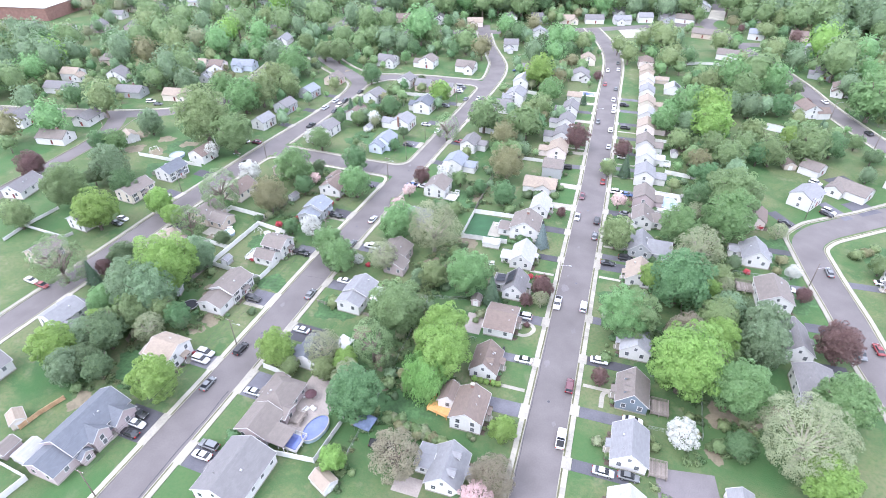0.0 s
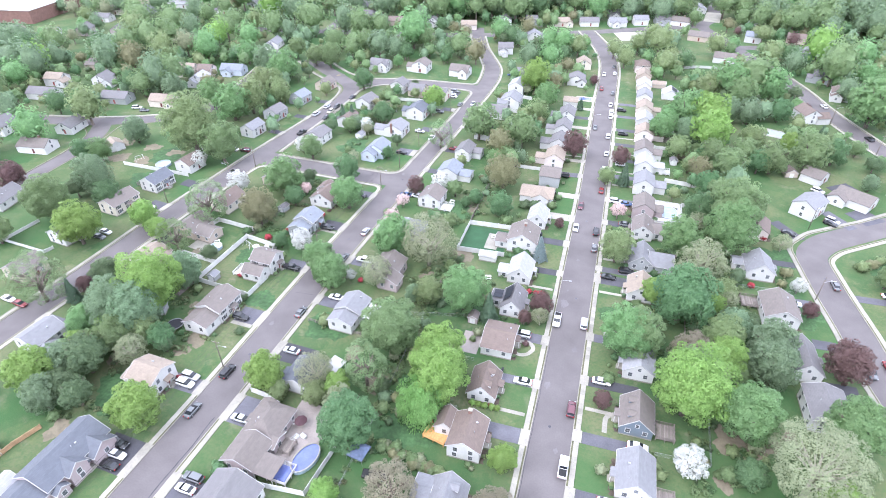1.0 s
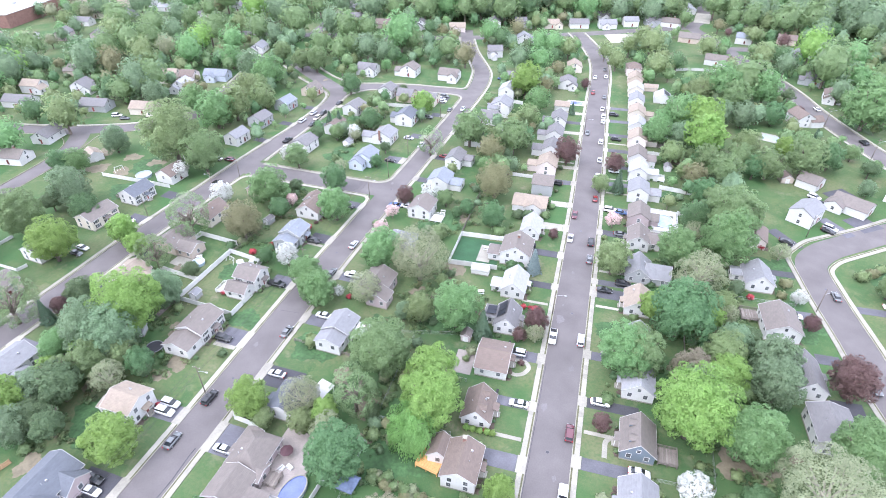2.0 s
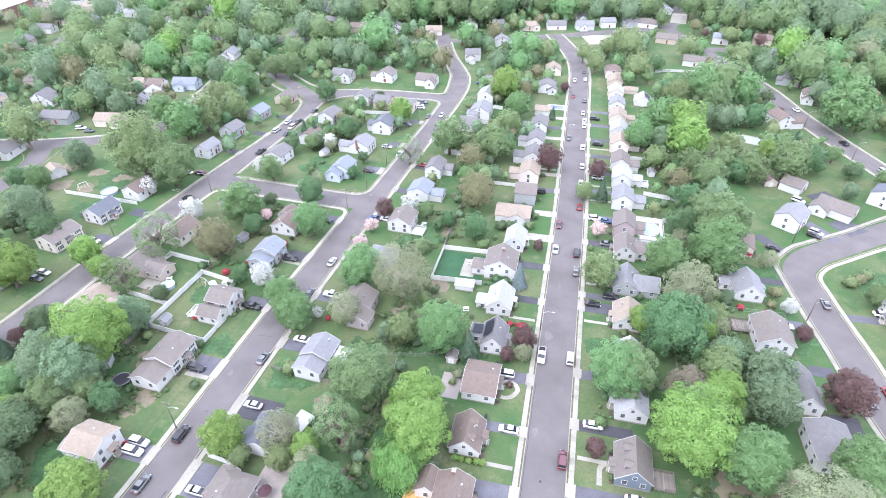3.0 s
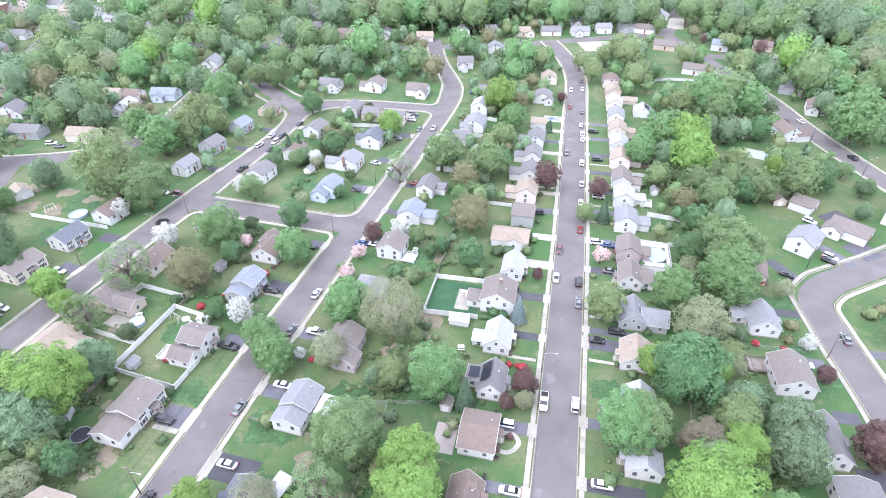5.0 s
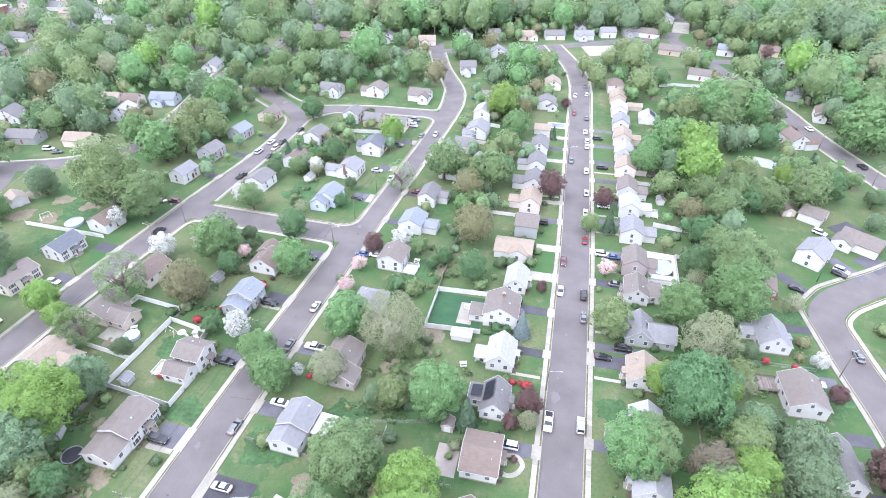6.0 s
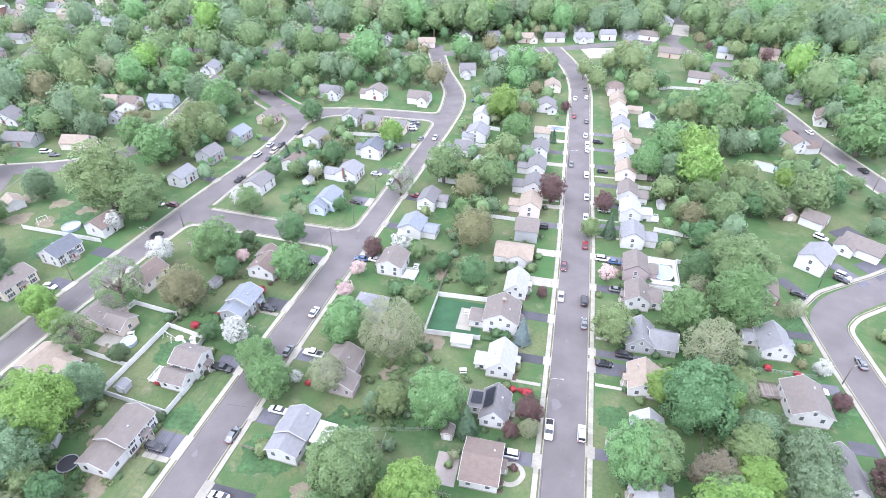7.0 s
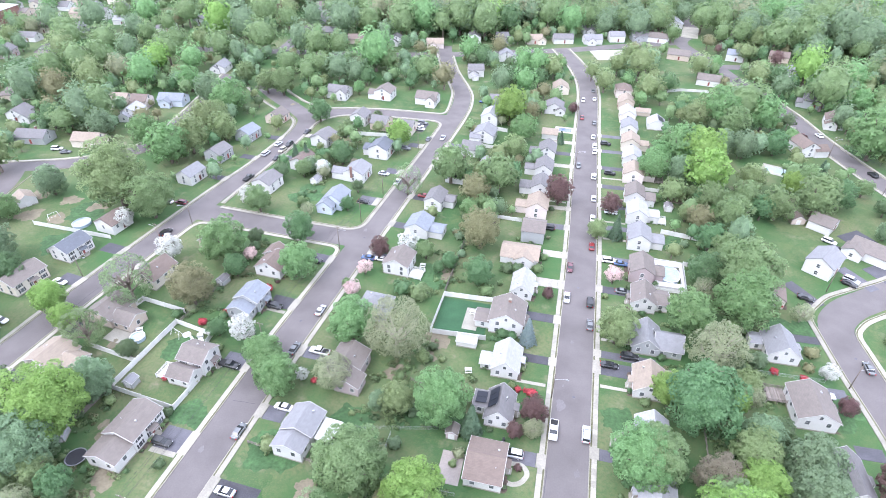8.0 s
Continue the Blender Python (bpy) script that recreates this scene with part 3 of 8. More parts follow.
def house(x, y, heading, w, l, eave, ridge, wall="white", roof="grey", along="y", front="e", hip=0.0, dormers="", wing=None, chimney=None, shutters=False, porch=True, label="", gables=()):
    """A house at x, y. wing: (dx, dy, w, l, eave, ridge, along). dormers: the roof sides that carry two."""
    h = thing("house", pose(x, y, 0, 0, 0, heading), label or f"{wall} sided house with a {roof} shingle roof on a lawn", "house", "houses of the suburb")
    HOUSES.append((x, y, max(w, l) / 2 + 0.5))
    detail = 2 if y < 190 and -125 < x < 75 or y < 165 else 1
    body, top = gable_block(h, w, l, eave, ridge, WALLS[wall], ROOFS[roof], along=along, hip=hip, shutters=shutters, detail=detail)
    for dx, dy, ww, wl, we, wr, wa in ((wing,) if wing else ()) + tuple(gables):
        gable_block(h, ww, wl, we, wr, WALLS[wall], ROOFS[roof], dx, dy, wa, detail=detail)
        q = pose(0, 0, 0, 0, 0, heading) @ Vector((dx, dy, 0))
        HOUSES.append((x + q.x, y + q.y, max(ww, wl) / 2))
    FRONTS.append((x, y, heading, front, w, l))
    half = {"e": w / 2, "w": w / 2, "n": l / 2, "s": l / 2}[front]
    m = pose(0, 0, 0, 0, 0, {"s": 0, "e": 90, "n": 180, "w": -90}[front]) @ pose(0.6, -half, 0)
    door = part("door", kept("door", lambda: Shape().box(-0.46, -0.07, 0.38, 0.46, 0.03, 2.4).mesh("door", DOOR)), DOOR, h, at=m)
    porch = porch and detail > 1
    if detail > 1:
        part("door_frame", kept("door_frame", lambda: Shape().box(-0.6, -0.05, 0.38, -0.46, 0.03, 2.5).box(0.46, -0.05, 0.38, 0.6, 0.03, 2.5).box(-0.6, -0.05, 2.4, 0.6, 0.03, 2.55).mesh("door_frame", TRIM)), TRIM, door)
        part("step", kept("step", lambda: Shape().box(-1.0, -1.3, 0, 1.0, 0.0, 0.36).box(-0.8, -1.65, 0, 0.8, -1.3, 0.18).mesh("step", CONCRETE)), CONCRETE, h, "pale concrete step", at=m)
    if porch:
        hood = part("porch_roof", kept(("hood", roof), lambda: Shape().slab([(-1.2, -1.4, 2.6), (1.2, -1.4, 2.6), (1.2, 0.1, 3.0), (-1.2, 0.1, 3.0)], 0.12).mesh("porch_roof", ROOFS[roof])), ROOFS[roof], h, at=m)
        post = kept("post", lambda: Shape().box(-0.06, -0.06, 0.36, 0.06, 0.06, 2.55).mesh("post", TRIM))
        for k in (-1, 1):
            part("post", post, TRIM, hood, at=pose(k * 1.05, -1.2, 0))
    turn = 0 if along == "y" else 90
    W = w if along == "y" else l
    L = l if along == "y" else w
    slope = (ridge - eave) / (W / 2)
    if chimney is not None:
        cx, cy = chimney
        c = part("chimney", Shape().box(cx - 0.4, cy - 0.4, eave * 0.5, cx + 0.4, cy + 0.4, ridge + 0.7), BRICK, h, "brick chimney")
        part("chimney_cap", Shape().box(cx - 0.48, cy - 0.48, ridge + 0.7, cx + 0.48, cy + 0.48, ridge + 0.82), KERB, c)
    for i in range(2 if detail > 1 else 0):
        vx, vy = random.choice((-1, 1)) * W * 0.22, random.uniform(-0.3, 0.3) * L
        z = ridge - abs(vx) * slope
        v = pose(0, 0, 0, 0, 0, turn) @ Vector((vx, vy, z))
        part("roof_vent", kept(("vent", i), lambda: (Shape().tube((0, 0, -0.2), (0, 0, 0.45), 0.07, 0.07, 8) if i else Shape().box(-0.25, -0.25, -0.15, 0.25, 0.25, 0.2, 0.05)).mesh("roof_vent", METAL)), METAL, top, at=pose(vx, vy, z))
    for side in dormers:
        k = {"e": 1, "w": -1}[side]
        for dy in (-L * 0.24, L * 0.24):
            zx = W * 0.3
            z = ridge - zx * slope
            dm = pose(0, dy, 0, 0, 0, turn) @ pose(0, 0, 0, 0, 0, 90 * k)
            s = Shape()
            s.add([(-0.75, -zx, z - 0.5), (0.75, -zx, z - 0.5), (0.75, -zx, z + 1.0), (0, -zx, z + 1.55), (-0.75, -zx, z + 1.0), (-0.75, 0, z - 0.5), (0.75, 0, z - 0.5), (0.75, 0, z + 1.0), (0, 0, z + 1.55), (-0.75, 0, z + 1.0)],
                  [(0, 1, 2, 3, 4), (9, 8, 7, 6, 5), (0, 4, 9, 5), (1, 6, 7, 2), (4, 3, 8, 9), (3, 2, 7, 8)])
            d = part("dormer", s, WALLS[wall], h, at=dm)
            part("dormer_roof", Shape().slab([(-0.95, -zx - 0.25, z + 0.9), (0, -zx - 0.25, z + 1.62), (0, 0, z + 1.62), (-0.95, 0, z + 0.9)][::-1], 0.1).slab([(0, -zx - 0.25, z + 1.62), (0.95, -zx - 0.25, z + 0.9), (0.95, 0, z + 0.9), (0, 0, z + 1.62)][::-1], 0.1), ROOFS[roof], d)
            add_window(d, pose(0, -zx, z - 0.1), 0.7, 0.95)
    return h


# ---- vehicles ----
def car_meshes(kind, paint):
    """Body, glass, roof and lamps of one kind of vehicle in one colour, front to +y."""
    if kind == "sedan":
        hw, stations = 0.9, [(-2.3, 0.72, 0.55, 0.75), (-2.1, 0.86, 0.3, 0.98), (-1.3, 0.9, 0.26, 1.02), (0.9, 0.9, 0.26, 0.98), (1.9, 0.86, 0.28, 0.84), (2.3, 0.7, 0.4, 0.66)]
        cab = [(-1.75, 0.78, 1.0), (-1.0, 0.62, 1.43), (0.2, 0.62, 1.45), (1.15, 0.78, 0.97)]
    elif kind == "suv":
        hw, stations = 0.95, [(-2.35, 0.85, 0.5, 1.0), (-2.2, 0.94, 0.35, 1.1), (-1.3, 0.95, 0.32, 1.12), (0.95, 0.95, 0.32, 1.08), (2.0, 0.92, 0.34, 0.98), (2.35, 0.78, 0.45, 0.8)]
        cab = [(-2.25, 0.82, 1.08), (-1.95, 0.7, 1.7), (0.35, 0.7, 1.74), (1.2, 0.82, 1.06)]
    else:
        hw, stations = 1.0, [(-2.8, 0.96, 0.5, 1.1), (-2.7, 1.0, 0.45, 1.15), (-0.6, 1.0, 0.42, 1.15), (1.2, 1.0, 0.42, 1.14), (2.4, 0.97, 0.42, 1.08), (2.8, 0.86, 0.5, 0.9)]
        cab = [(-0.75, 0.88, 1.12), (-0.5, 0.76, 1.82), (0.75, 0.76, 1.84), (1.45, 0.88, 1.12)]
    paint_m = CARPAINT[paint]
    body = Shape()
    body.loft([[(-a, y, lo), (a, y, lo), (a * 1.02, y, (lo + hi) / 2), (a, y, hi - 0.1), (a - 0.12, y, hi), (-a + 0.12, y, hi), (-a, y, hi - 0.1), (-a * 1.02, y, (lo + hi) / 2)] for y, a, lo, hi in stations])
    (y0, a0, z0), (y1, a1, z1), (y2, a2, z2), (y3, a3, z3) = cab
    glass = Shape().loft([[(-a0, y0, z0 - 0.06), (a0, y0, z0 - 0.06), (a0, y0 + 0.01, z0), (-a0, y0 + 0.01, z0)], [(-a0, y1, z0 - 0.06), (a0, y1, z0 - 0.06), (a1, y1, z1), (-a1, y1, z1)], [(-a3, y2, z3 - 0.06), (a3, y2, z3 - 0.06), (a2, y2, z2), (-a2, y2, z2)], [(-a3, y3, z3 - 0.06), (a3, y3, z3 - 0.06), (a3, y3 - 0.01, z3), (-a3, y3 - 0.01, z3)]])
    roof = Shape().slab([(-a1 - 0.03, y1 - 0.05, z1 + 0.02), (a1 + 0.03, y1 - 0.05, z1 + 0.02), (a2 + 0.03, y2 + 0.05, z2 + 0.02), (-a2 - 0.03, y2 + 0.05, z2 + 0.02)], 0.06)
    out = {"body": body.mesh("body", paint_m, True), "window_glass": glass.mesh("window_glass", CARGLASS), "roof_panel": roof.mesh("roof_panel", paint_m)}
    yf, yb = stations[-1][0] - 0.12, stations[0][0] + 0.1
    zf, zb = stations[-2][3] - 0.22, stations[1][3] - 0.2
    out["headlight"] = Shape().box(-0.2, -0.12, -0.08, 0.2, 0.1, 0.08, 0.03).mesh("headlight", LAMPGLASS)
    out["tail_light"] = Shape().box(-0.14, -0.1, -0.12, 0.14, 0.08, 0.12, 0.03).mesh("tail_light", TAILGLASS)
    if kind == "pickup":
        out["bed_liner"] = Shape().box(-0.82, -2.6, 1.1, 0.82, -0.85, 1.17).mesh("bed_liner", RUBBER)
    return out, (hw, yf, yb, zf, zb, stations[1][0] * 0.62, stations[-2][0] * 0.68)


NAMES = {"sedan": "sedan", "suv": "sport_utility_car", "pickup": "pickup_truck"}


def car(x, y, heading, kind, paint, where="parked at the kerb"):
    meshes, (hw, yf, yb, zf, zb, rear, fore) = kept(("car", kind, paint), lambda: car_meshes(kind, paint))
    c = thing(NAMES[kind], pose(x, y, 0.03, 0, 0, heading), f"{paint} {NAMES[kind].replace('_', ' ')} {where}", "car", "cars of the suburb")
    for name in ("body", "window_glass", "roof_panel", "bed_liner"):
        if name in meshes:
            part(name, meshes[name], None, c)
    for k in (-1, 1):
        if y < 215:
            part("headlight", meshes["headlight"], None, c, at=pose(k * (hw - 0.34), yf, zf))
            part("tail_light", meshes["tail_light"], None, c, at=pose(k * (hw - 0.2), yb - 0.08, zb))
        for wy in (rear, fore):
            tyre = kept("tyre", lambda: Shape().tube((-0.11, 0, 0), (0.11, 0, 0), 0.34, 0.34, 14).mesh("tyre", RUBBER))
            wheel = part("wheel", tyre, RUBBER, c, "black rubber tyre", at=pose(k * (hw - 0.08), wy, 0.34))
            if y < 150:
                part("rim", kept("rim", lambda: Shape().tube((-0.125, 0, 0), (0.125, 0, 0), 0.21, 0.21, 10).mesh("rim", RIM)), RIM, wheel)
    return c


# ---- trees ----
def ball(level):
    """A unit sphere of even triangles: 20 at level 1, 80 at level 2, 320 at level 3."""
    bm = bmesh.new()
    bmesh.ops.create_icosphere(bm, subdivisions=level, radius=1.0)
    v, f = np.array([x.co[:] for x in bm.verts]), np.array([[x.index for x in p.verts] for p in bm.faces])
    bm.free()
    return v, f


BALLS = {k: ball(k) for k in (1, 2, 3)}
TALL = {"round": 1.08, "tall": 1.25, "broad": 0.82, "weeping": 0.95}


def crown_arrays(seed, lobes, leaves, size, form, fine=2):
    """Leaf tufts over many overlapping clumps round a leafy core, for a crown of radius 1 whose middle is at the origin."""
    g = np.random.default_rng(seed)
    parts, shades = [], []
    if form == "cone":
        u = g.random(leaves) ** 0.6
        ang = g.random(leaves) * 2 * np.pi
        rad = (u * 0.95 + 0.05) * (0.75 + 0.3 * g.random(leaves)) * (0.85 + 0.15 * np.sin(ang * 5 + u * 40))
        c = np.stack([rad * np.cos(ang), rad * np.sin(ang), 1.9 - 3.4 * u], 1)
        n = np.stack([np.cos(ang), np.sin(ang), np.full(leaves, 0.55)], 1)
        d = n
    else:
        shape = np.array([g.uniform(0.9, 1.05), g.uniform(0.9, 1.05), TALL[form]])
        lean, bulge = g.normal(size=(3, 5)) * 1.7, g.random(5) * 6.28

        def swell(way):
            """How far the crown reaches that way: a few broad bulges, fuller above than below."""
            return 1 + 0.085 * np.sin(way @ lean + bulge).sum(1) * 0.6 - 0.16 * np.clip(-way[:, 2], 0, 1)

        i = np.arange(lobes) + 0.5
        polar, ang = np.arccos(1 - 1.72 * i / lobes), np.pi * (1 + 5**0.5) * i + g.uniform(-0.5, 0.5, lobes)
        way = np.stack([np.sin(polar) * np.cos(ang), np.sin(polar) * np.sin(ang), np.cos(polar)], 1)
        rad = g.uniform(0.13, 0.27, lobes) * (46 / lobes) ** 0.35
        mid = way * (swell(way) * (0.98 - rad * g.uniform(0.6, 1.35, lobes)))[:, None] * shape
        if fine > 0:
            v, f = BALLS[3 if fine > 1 else 2]
            p = v * (swell(v) * (0.6 if fine > 1 else 0.7))[:, None] * shape * (1 + 0.02 * np.sin(v @ g.normal(size=(3, 6)) * 7).sum(1, keepdims=True))
            o = v + np.array([0, 0, 0.25])
            parts.append(p[f].reshape(-1, 3))
            shades.append((o / np.linalg.norm(o, axis=1)[:, None])[f].reshape(-1, 3))
        share = rad**2
        k = g.choice(lobes, leaves, p=share / share.sum())
        n = g.normal(size=(leaves, 3)) + way[k] * 0.9 + np.array([0, 0, 0.35])
        n /= np.linalg.norm(n, axis=1)[:, None]
        c = mid[k] + n * rad[k][:, None] * g.uniform(0.75, 1.15, leaves)[:, None] * np.array([1, 1, 0.85])
        d = way[k]
        inner = np.zeros(leaves, dtype=bool)
        if fine >= 0:
            inner[: leaves // 3] = True
            v = g.normal(size=(leaves // 3, 3)) + np.array([0, 0, 0.25])
            v /= np.linalg.norm(v, axis=1)[:, None]
            n[inner] = d[inner] = v
            c[inner] = v * (swell(v) * g.uniform(0.6, 0.82, len(v)))[:, None] * shape
        if form == "weeping":
            low = g.random(leaves) < 0.45
            r = np.hypot(c[:, 0], c[:, 1])
            c[low, 2] -= g.random(low.sum()) * 1.1 * r[low]
    out = n * 0.6 + d * 0.5 + np.array([0, 0, 0.22]) + g.normal(size=n.shape) * 0.3
    out /= np.linalg.norm(out, axis=1)[:, None]
    n = n * 0.8 + np.array([0, 0, 0.4]) + g.normal(size=n.shape) * 0.4
    n /= np.linalg.norm(n, axis=1)[:, None]
    t = np.cross(n, g.normal(size=n.shape))
    t /= np.linalg.norm(t, axis=1)[:, None]
    b = np.cross(n, t)
    s = size * g.uniform(0.6, 1.3, leaves)[:, None]
    if form != "cone":
        s = s * np.where(inner, 1.35, 1.05)[:, None]
    if form == "weeping":
        out = c * np.array([1, 1, 0]) / (np.hypot(c[:, 0], c[:, 1])[:, None] + 0.05) + np.array([0, 0, 0.45]) + g.normal(size=n.shape) * 0.25
        out /= np.linalg.norm(out, axis=1)[:, None]
        across = np.cross(out, np.array([0, 0, 1.0])) + g.normal(size=n.shape) * 0.2
        parts.append(np.stack([c - across * s * 0.5, c + across * s * 0.5, c - np.array([0, 0, 1.0]) * s * 2.1 + out * s * 0.9], 1).reshape(-1, 3))
    else:
        parts.append(np.stack([c + t * s - n * s * 0.2, c + b * s * 1.1, c - t * s - n * s * 0.2], 1).reshape(-1, 3))
    shades.append(np.repeat(out, 3, axis=0))
    return np.concatenate(parts), np.concatenate(shades)


def leaf_mesh(name, arrays, material):
    """Leaf tufts as triangles, shaded as part of their crown by their own normals."""
    verts, out = arrays
    count = len(verts) // 3
    me = bpy.data.meshes.new(name)
    me.vertices.add(len(verts))
    me.vertices.foreach_set("co", np.ascontiguousarray(verts, dtype=np.float32).ravel())
    me.loops.add(len(verts))
    me.loops.foreach_set("vertex_index", np.arange(len(verts), dtype=np.int32))
    me.polygons.add(count)
    me.polygons.foreach_set("loop_start", np.arange(0, len(verts), 3, dtype=np.int32))
    me.materials.append(material)
    me.update(calc_edges=True)
    me.polygons.foreach_set("use_smooth", np.ones(count, dtype=bool))
    me.attributes.new("custom_normal", "FLOAT_VECTOR", "POINT").data.foreach_set("vector", np.ascontiguousarray(out, dtype=np.float32).ravel())
    return me


def trunk_mesh(seed, height, spread, bark, limbs):
    """A tapered trunk with limbs that fork into the crown; height is the crown's middle."""
    g, s = random.Random(seed), Shape()
    s.tube((0, 0, -0.05), (0, 0, height * 0.55), 0.085, 0.055, 7)
    s.tube((0, 0, height * 0.55), (0.05, 0.03, height * 1.1), 0.055, 0.025, 6)
    for i in range(limbs):
        a = 2 * math.pi * i / limbs + g.uniform(-0.4, 0.4)
        z0 = height * g.uniform(0.4, 0.85)
        r = spread * g.uniform(0.55, 0.9)
        mid = (math.cos(a) * r * 0.5, math.sin(a) * r * 0.5, z0 + g.uniform(0.2, 0.45))
        end = (math.cos(a) * r, math.sin(a) * r, z0 + g.uniform(0.4, 0.9))
        s.tube((0, 0, z0), mid, 0.04, 0.026, 5)
        s.tube(mid, end, 0.026, 0.008, 4)
        for j in range(2):
            b = a + g.uniform(-0.9, 0.9)
            s.tube(mid, (mid[0] + math.cos(b) * 0.4, mid[1] + math.sin(b) * 0.4, mid[2] + g.uniform(0.1, 0.5)), 0.016, 0.005, 3, False)
    return s.mesh("trunk", bark, True)


TREES = {  # kind: form, clumps, leaves, leaf size, label, category
    "maple": ("round", 64, 5600, 0.045, "leafy maple with a full fresh green crown", "tree"),
    "fresh": ("round", 70, 5600, 0.045, "fresh bright green tree with a full leafy crown", "tree"),
    "lime": ("round", 60, 5600, 0.045, "bright yellow-green tree with a dense rounded crown", "tree"),
    "dark": ("broad", 60, 5200, 0.046, "dark green broad tree with dense foliage", "tree"),
    "green": ("round", 54, 5200, 0.045, "deep green tree with a compact rounded crown", "tree"),
    "bluish": ("tall", 74, 5200, 0.046, "tall blue-green tree with loose foliage", "tree"),
    "olive": ("round", 80, 5400, 0.042, "olive-green tree in young spring leaf", "tree"),
    "amber": ("round", 74, 5000, 0.042, "amber-green tree in young spring leaf", "tree"),
    "pale": ("round", 110, 8000, 0.027, "pale tree with sparse young leaves on bare limbs", "tree"),
    "russet": ("round", 100, 7000, 0.03, "brown-leaved tree in early spring leaf", "tree"),
    "airy": ("tall", 90, 5200, 0.03, "tall thin-leaved tree with its limbs showing through", "tree"),
    "blossom": ("round", 54, 4200, 0.042, "small tree covered in white blossom", "tree"),
    "pink": ("broad", 48, 4000, 0.042, "small ornamental tree in pale pink blossom", "tree"),
    "purple": ("round", 52, 4000, 0.048, "purple-leaved ornamental tree with a rounded crown", "tree"),
    "willow": ("weeping", 50, 7000, 0.05, "weeping bright green tree with hanging foliage", "tree"),
    "conifer": ("cone", 0, 2400, 0.11, "dark green conifer with a pointed top", "tree"),
    "spruce": ("cone", 0, 5200, 0.085, "blue spruce with a pointed top", "tree"),
}


def tree(x, y, radius, kind, squash=1.0):
    """A tree whose crown has that radius in metres. The crown's middle stands a little over one radius above the ground."""
    form, lobes, leaves, size, label, category = TREES[kind]
    look_of = LEAVES[kind]
    small = radius < 2.4
    var = random.randrange(4)
    if small:
        leaves, size = int(leaves * 0.35), size * 1.7
    grade = 0 if radius < 4.6 else 1 if radius < 6.6 else 2 if radius < 7.6 else 3
    if y > 330 or x < -230:
        leaves, size, grade = int(leaves * 0.14), size * 2.3, 0
    elif y > 215:
        leaves, size, grade = int(leaves * 0.4), size * 1.36, 0
    elif y > 130:
        leaves, size = int(leaves * 0.62), size * 1.2
    leaves, size = int(leaves * (1, 1.3, 1.9, 2.5)[grade]), size * (1, 0.88, 0.74, 0.64)[grade]
    if y > 150:
        lobes = int(lobes * 0.7)
    crown = kept(("crown", kind, var, leaves), lambda: leaf_mesh("crown", crown_arrays(var + 7 * len(kind), lobes, leaves, size, form, -1 if kind == "airy" else 0 if kind in ("pale", "russet", "blossom", "pink") and y < 215 else 2), look_of))
    lift = (1.0 * radius + 0.5) / radius if form != "cone" else 1.6
    if small and form != "cone":
        lift = 1.15
    lift *= squash
    bark = PALEBARK if kind == "pale" else BARK
    bits = 14 if kind in ("pale", "airy", "russet") else 7
    trunk = kept(("trunk", kind, var, round(lift, 1)), lambda: trunk_mesh(var, round(lift, 1), 0.85, bark, bits if form != "cone" else 0))
    big = "large " if radius > 5.5 else "small " if small and "small" not in label else ""
    t = thing("tree" if form != "cone" else "conifer", pose(x, y, 0, 0, 0, random.uniform(0, 360)) @ Matrix.Diagonal((radius, radius, radius, 1)), big + label, category, "trees of the suburb")
    part("trunk", trunk, bark, t)
    part("crown", crown, look_of, t, at=pose(0, 0, lift))
    return t


def shrub(x, y, radius, kind, label=""):
    """A low bush, leafy to the ground."""
    look_of = LEAVES[kind] if kind in LEAVES else REDLEAF
    var = random.randrange(3)
    me = kept(("shrub", kind, var), lambda: leaf_mesh("foliage", crown_arrays(90 + var, 12, 420, 0.13, "broad", 1), look_of))
    t = thing("shrub", pose(x, y, 0, 0, 0, random.uniform(0, 360)) @ Matrix.Diagonal((radius, radius, radius, 1)), label or {"purple": "low purple-leaved shrub beside a house", "red": "low shrub in bright red flower"}.get(kind, f"low rounded {kind} shrub on a lawn"), "shrub", "shrubs of the gardens")
    part("foliage", me, look_of, t, at=pose(0, 0, 0.62))


def woods(name, spots, kind, leaves, size, seed):
    """Far trees that stand too close to count, joined: trunks and crowns."""
    g = np.random.default_rng(seed)
    form, lobes = TREES[kind][0], TREES[kind][1]
    crowns, trunks = [], Shape()
    base = [crown_arrays(seed + 13 * i, 40 if leaves > 300 else 16, leaves, size, form, 2 if leaves > 300 else 1) for i in range(5)]
    for x, y, r in spots:
        a = g.random() * 6.28
        v, n = base[g.integers(5)]
        m = np.array([[math.cos(a), math.sin(a), 0], [-math.sin(a), math.cos(a), 0], [0, 0, 1]])
        crowns.append(((v * np.array([r, r, r * g.uniform(0.9, 1.15)])) @ m + np.array([x, y, 1.08 * r + 0.7 if form != "cone" else 1.5 * r]), n @ m))
        trunks.tube((x, y, -0.05), (x, y, 1.4 * r), 0.07 * r, 0.03 * r, 5, False)
    w = thing(name, pose(0, 0, 0), f"far {'stand' if leaves > 300 else 'thicket'} of {TREES[kind][4].split(' with ')[0].split(' in ')[0].split(' on ')[0].split(' covered ')[0]}s between the houses", "woods", kind="stuff")
    part("crown", leaf_mesh("crown", [np.concatenate(a) for a in zip(*crowns)], LEAVES[kind]), LEAVES[kind], w)
    part("trunk", trunks, BARK, w)


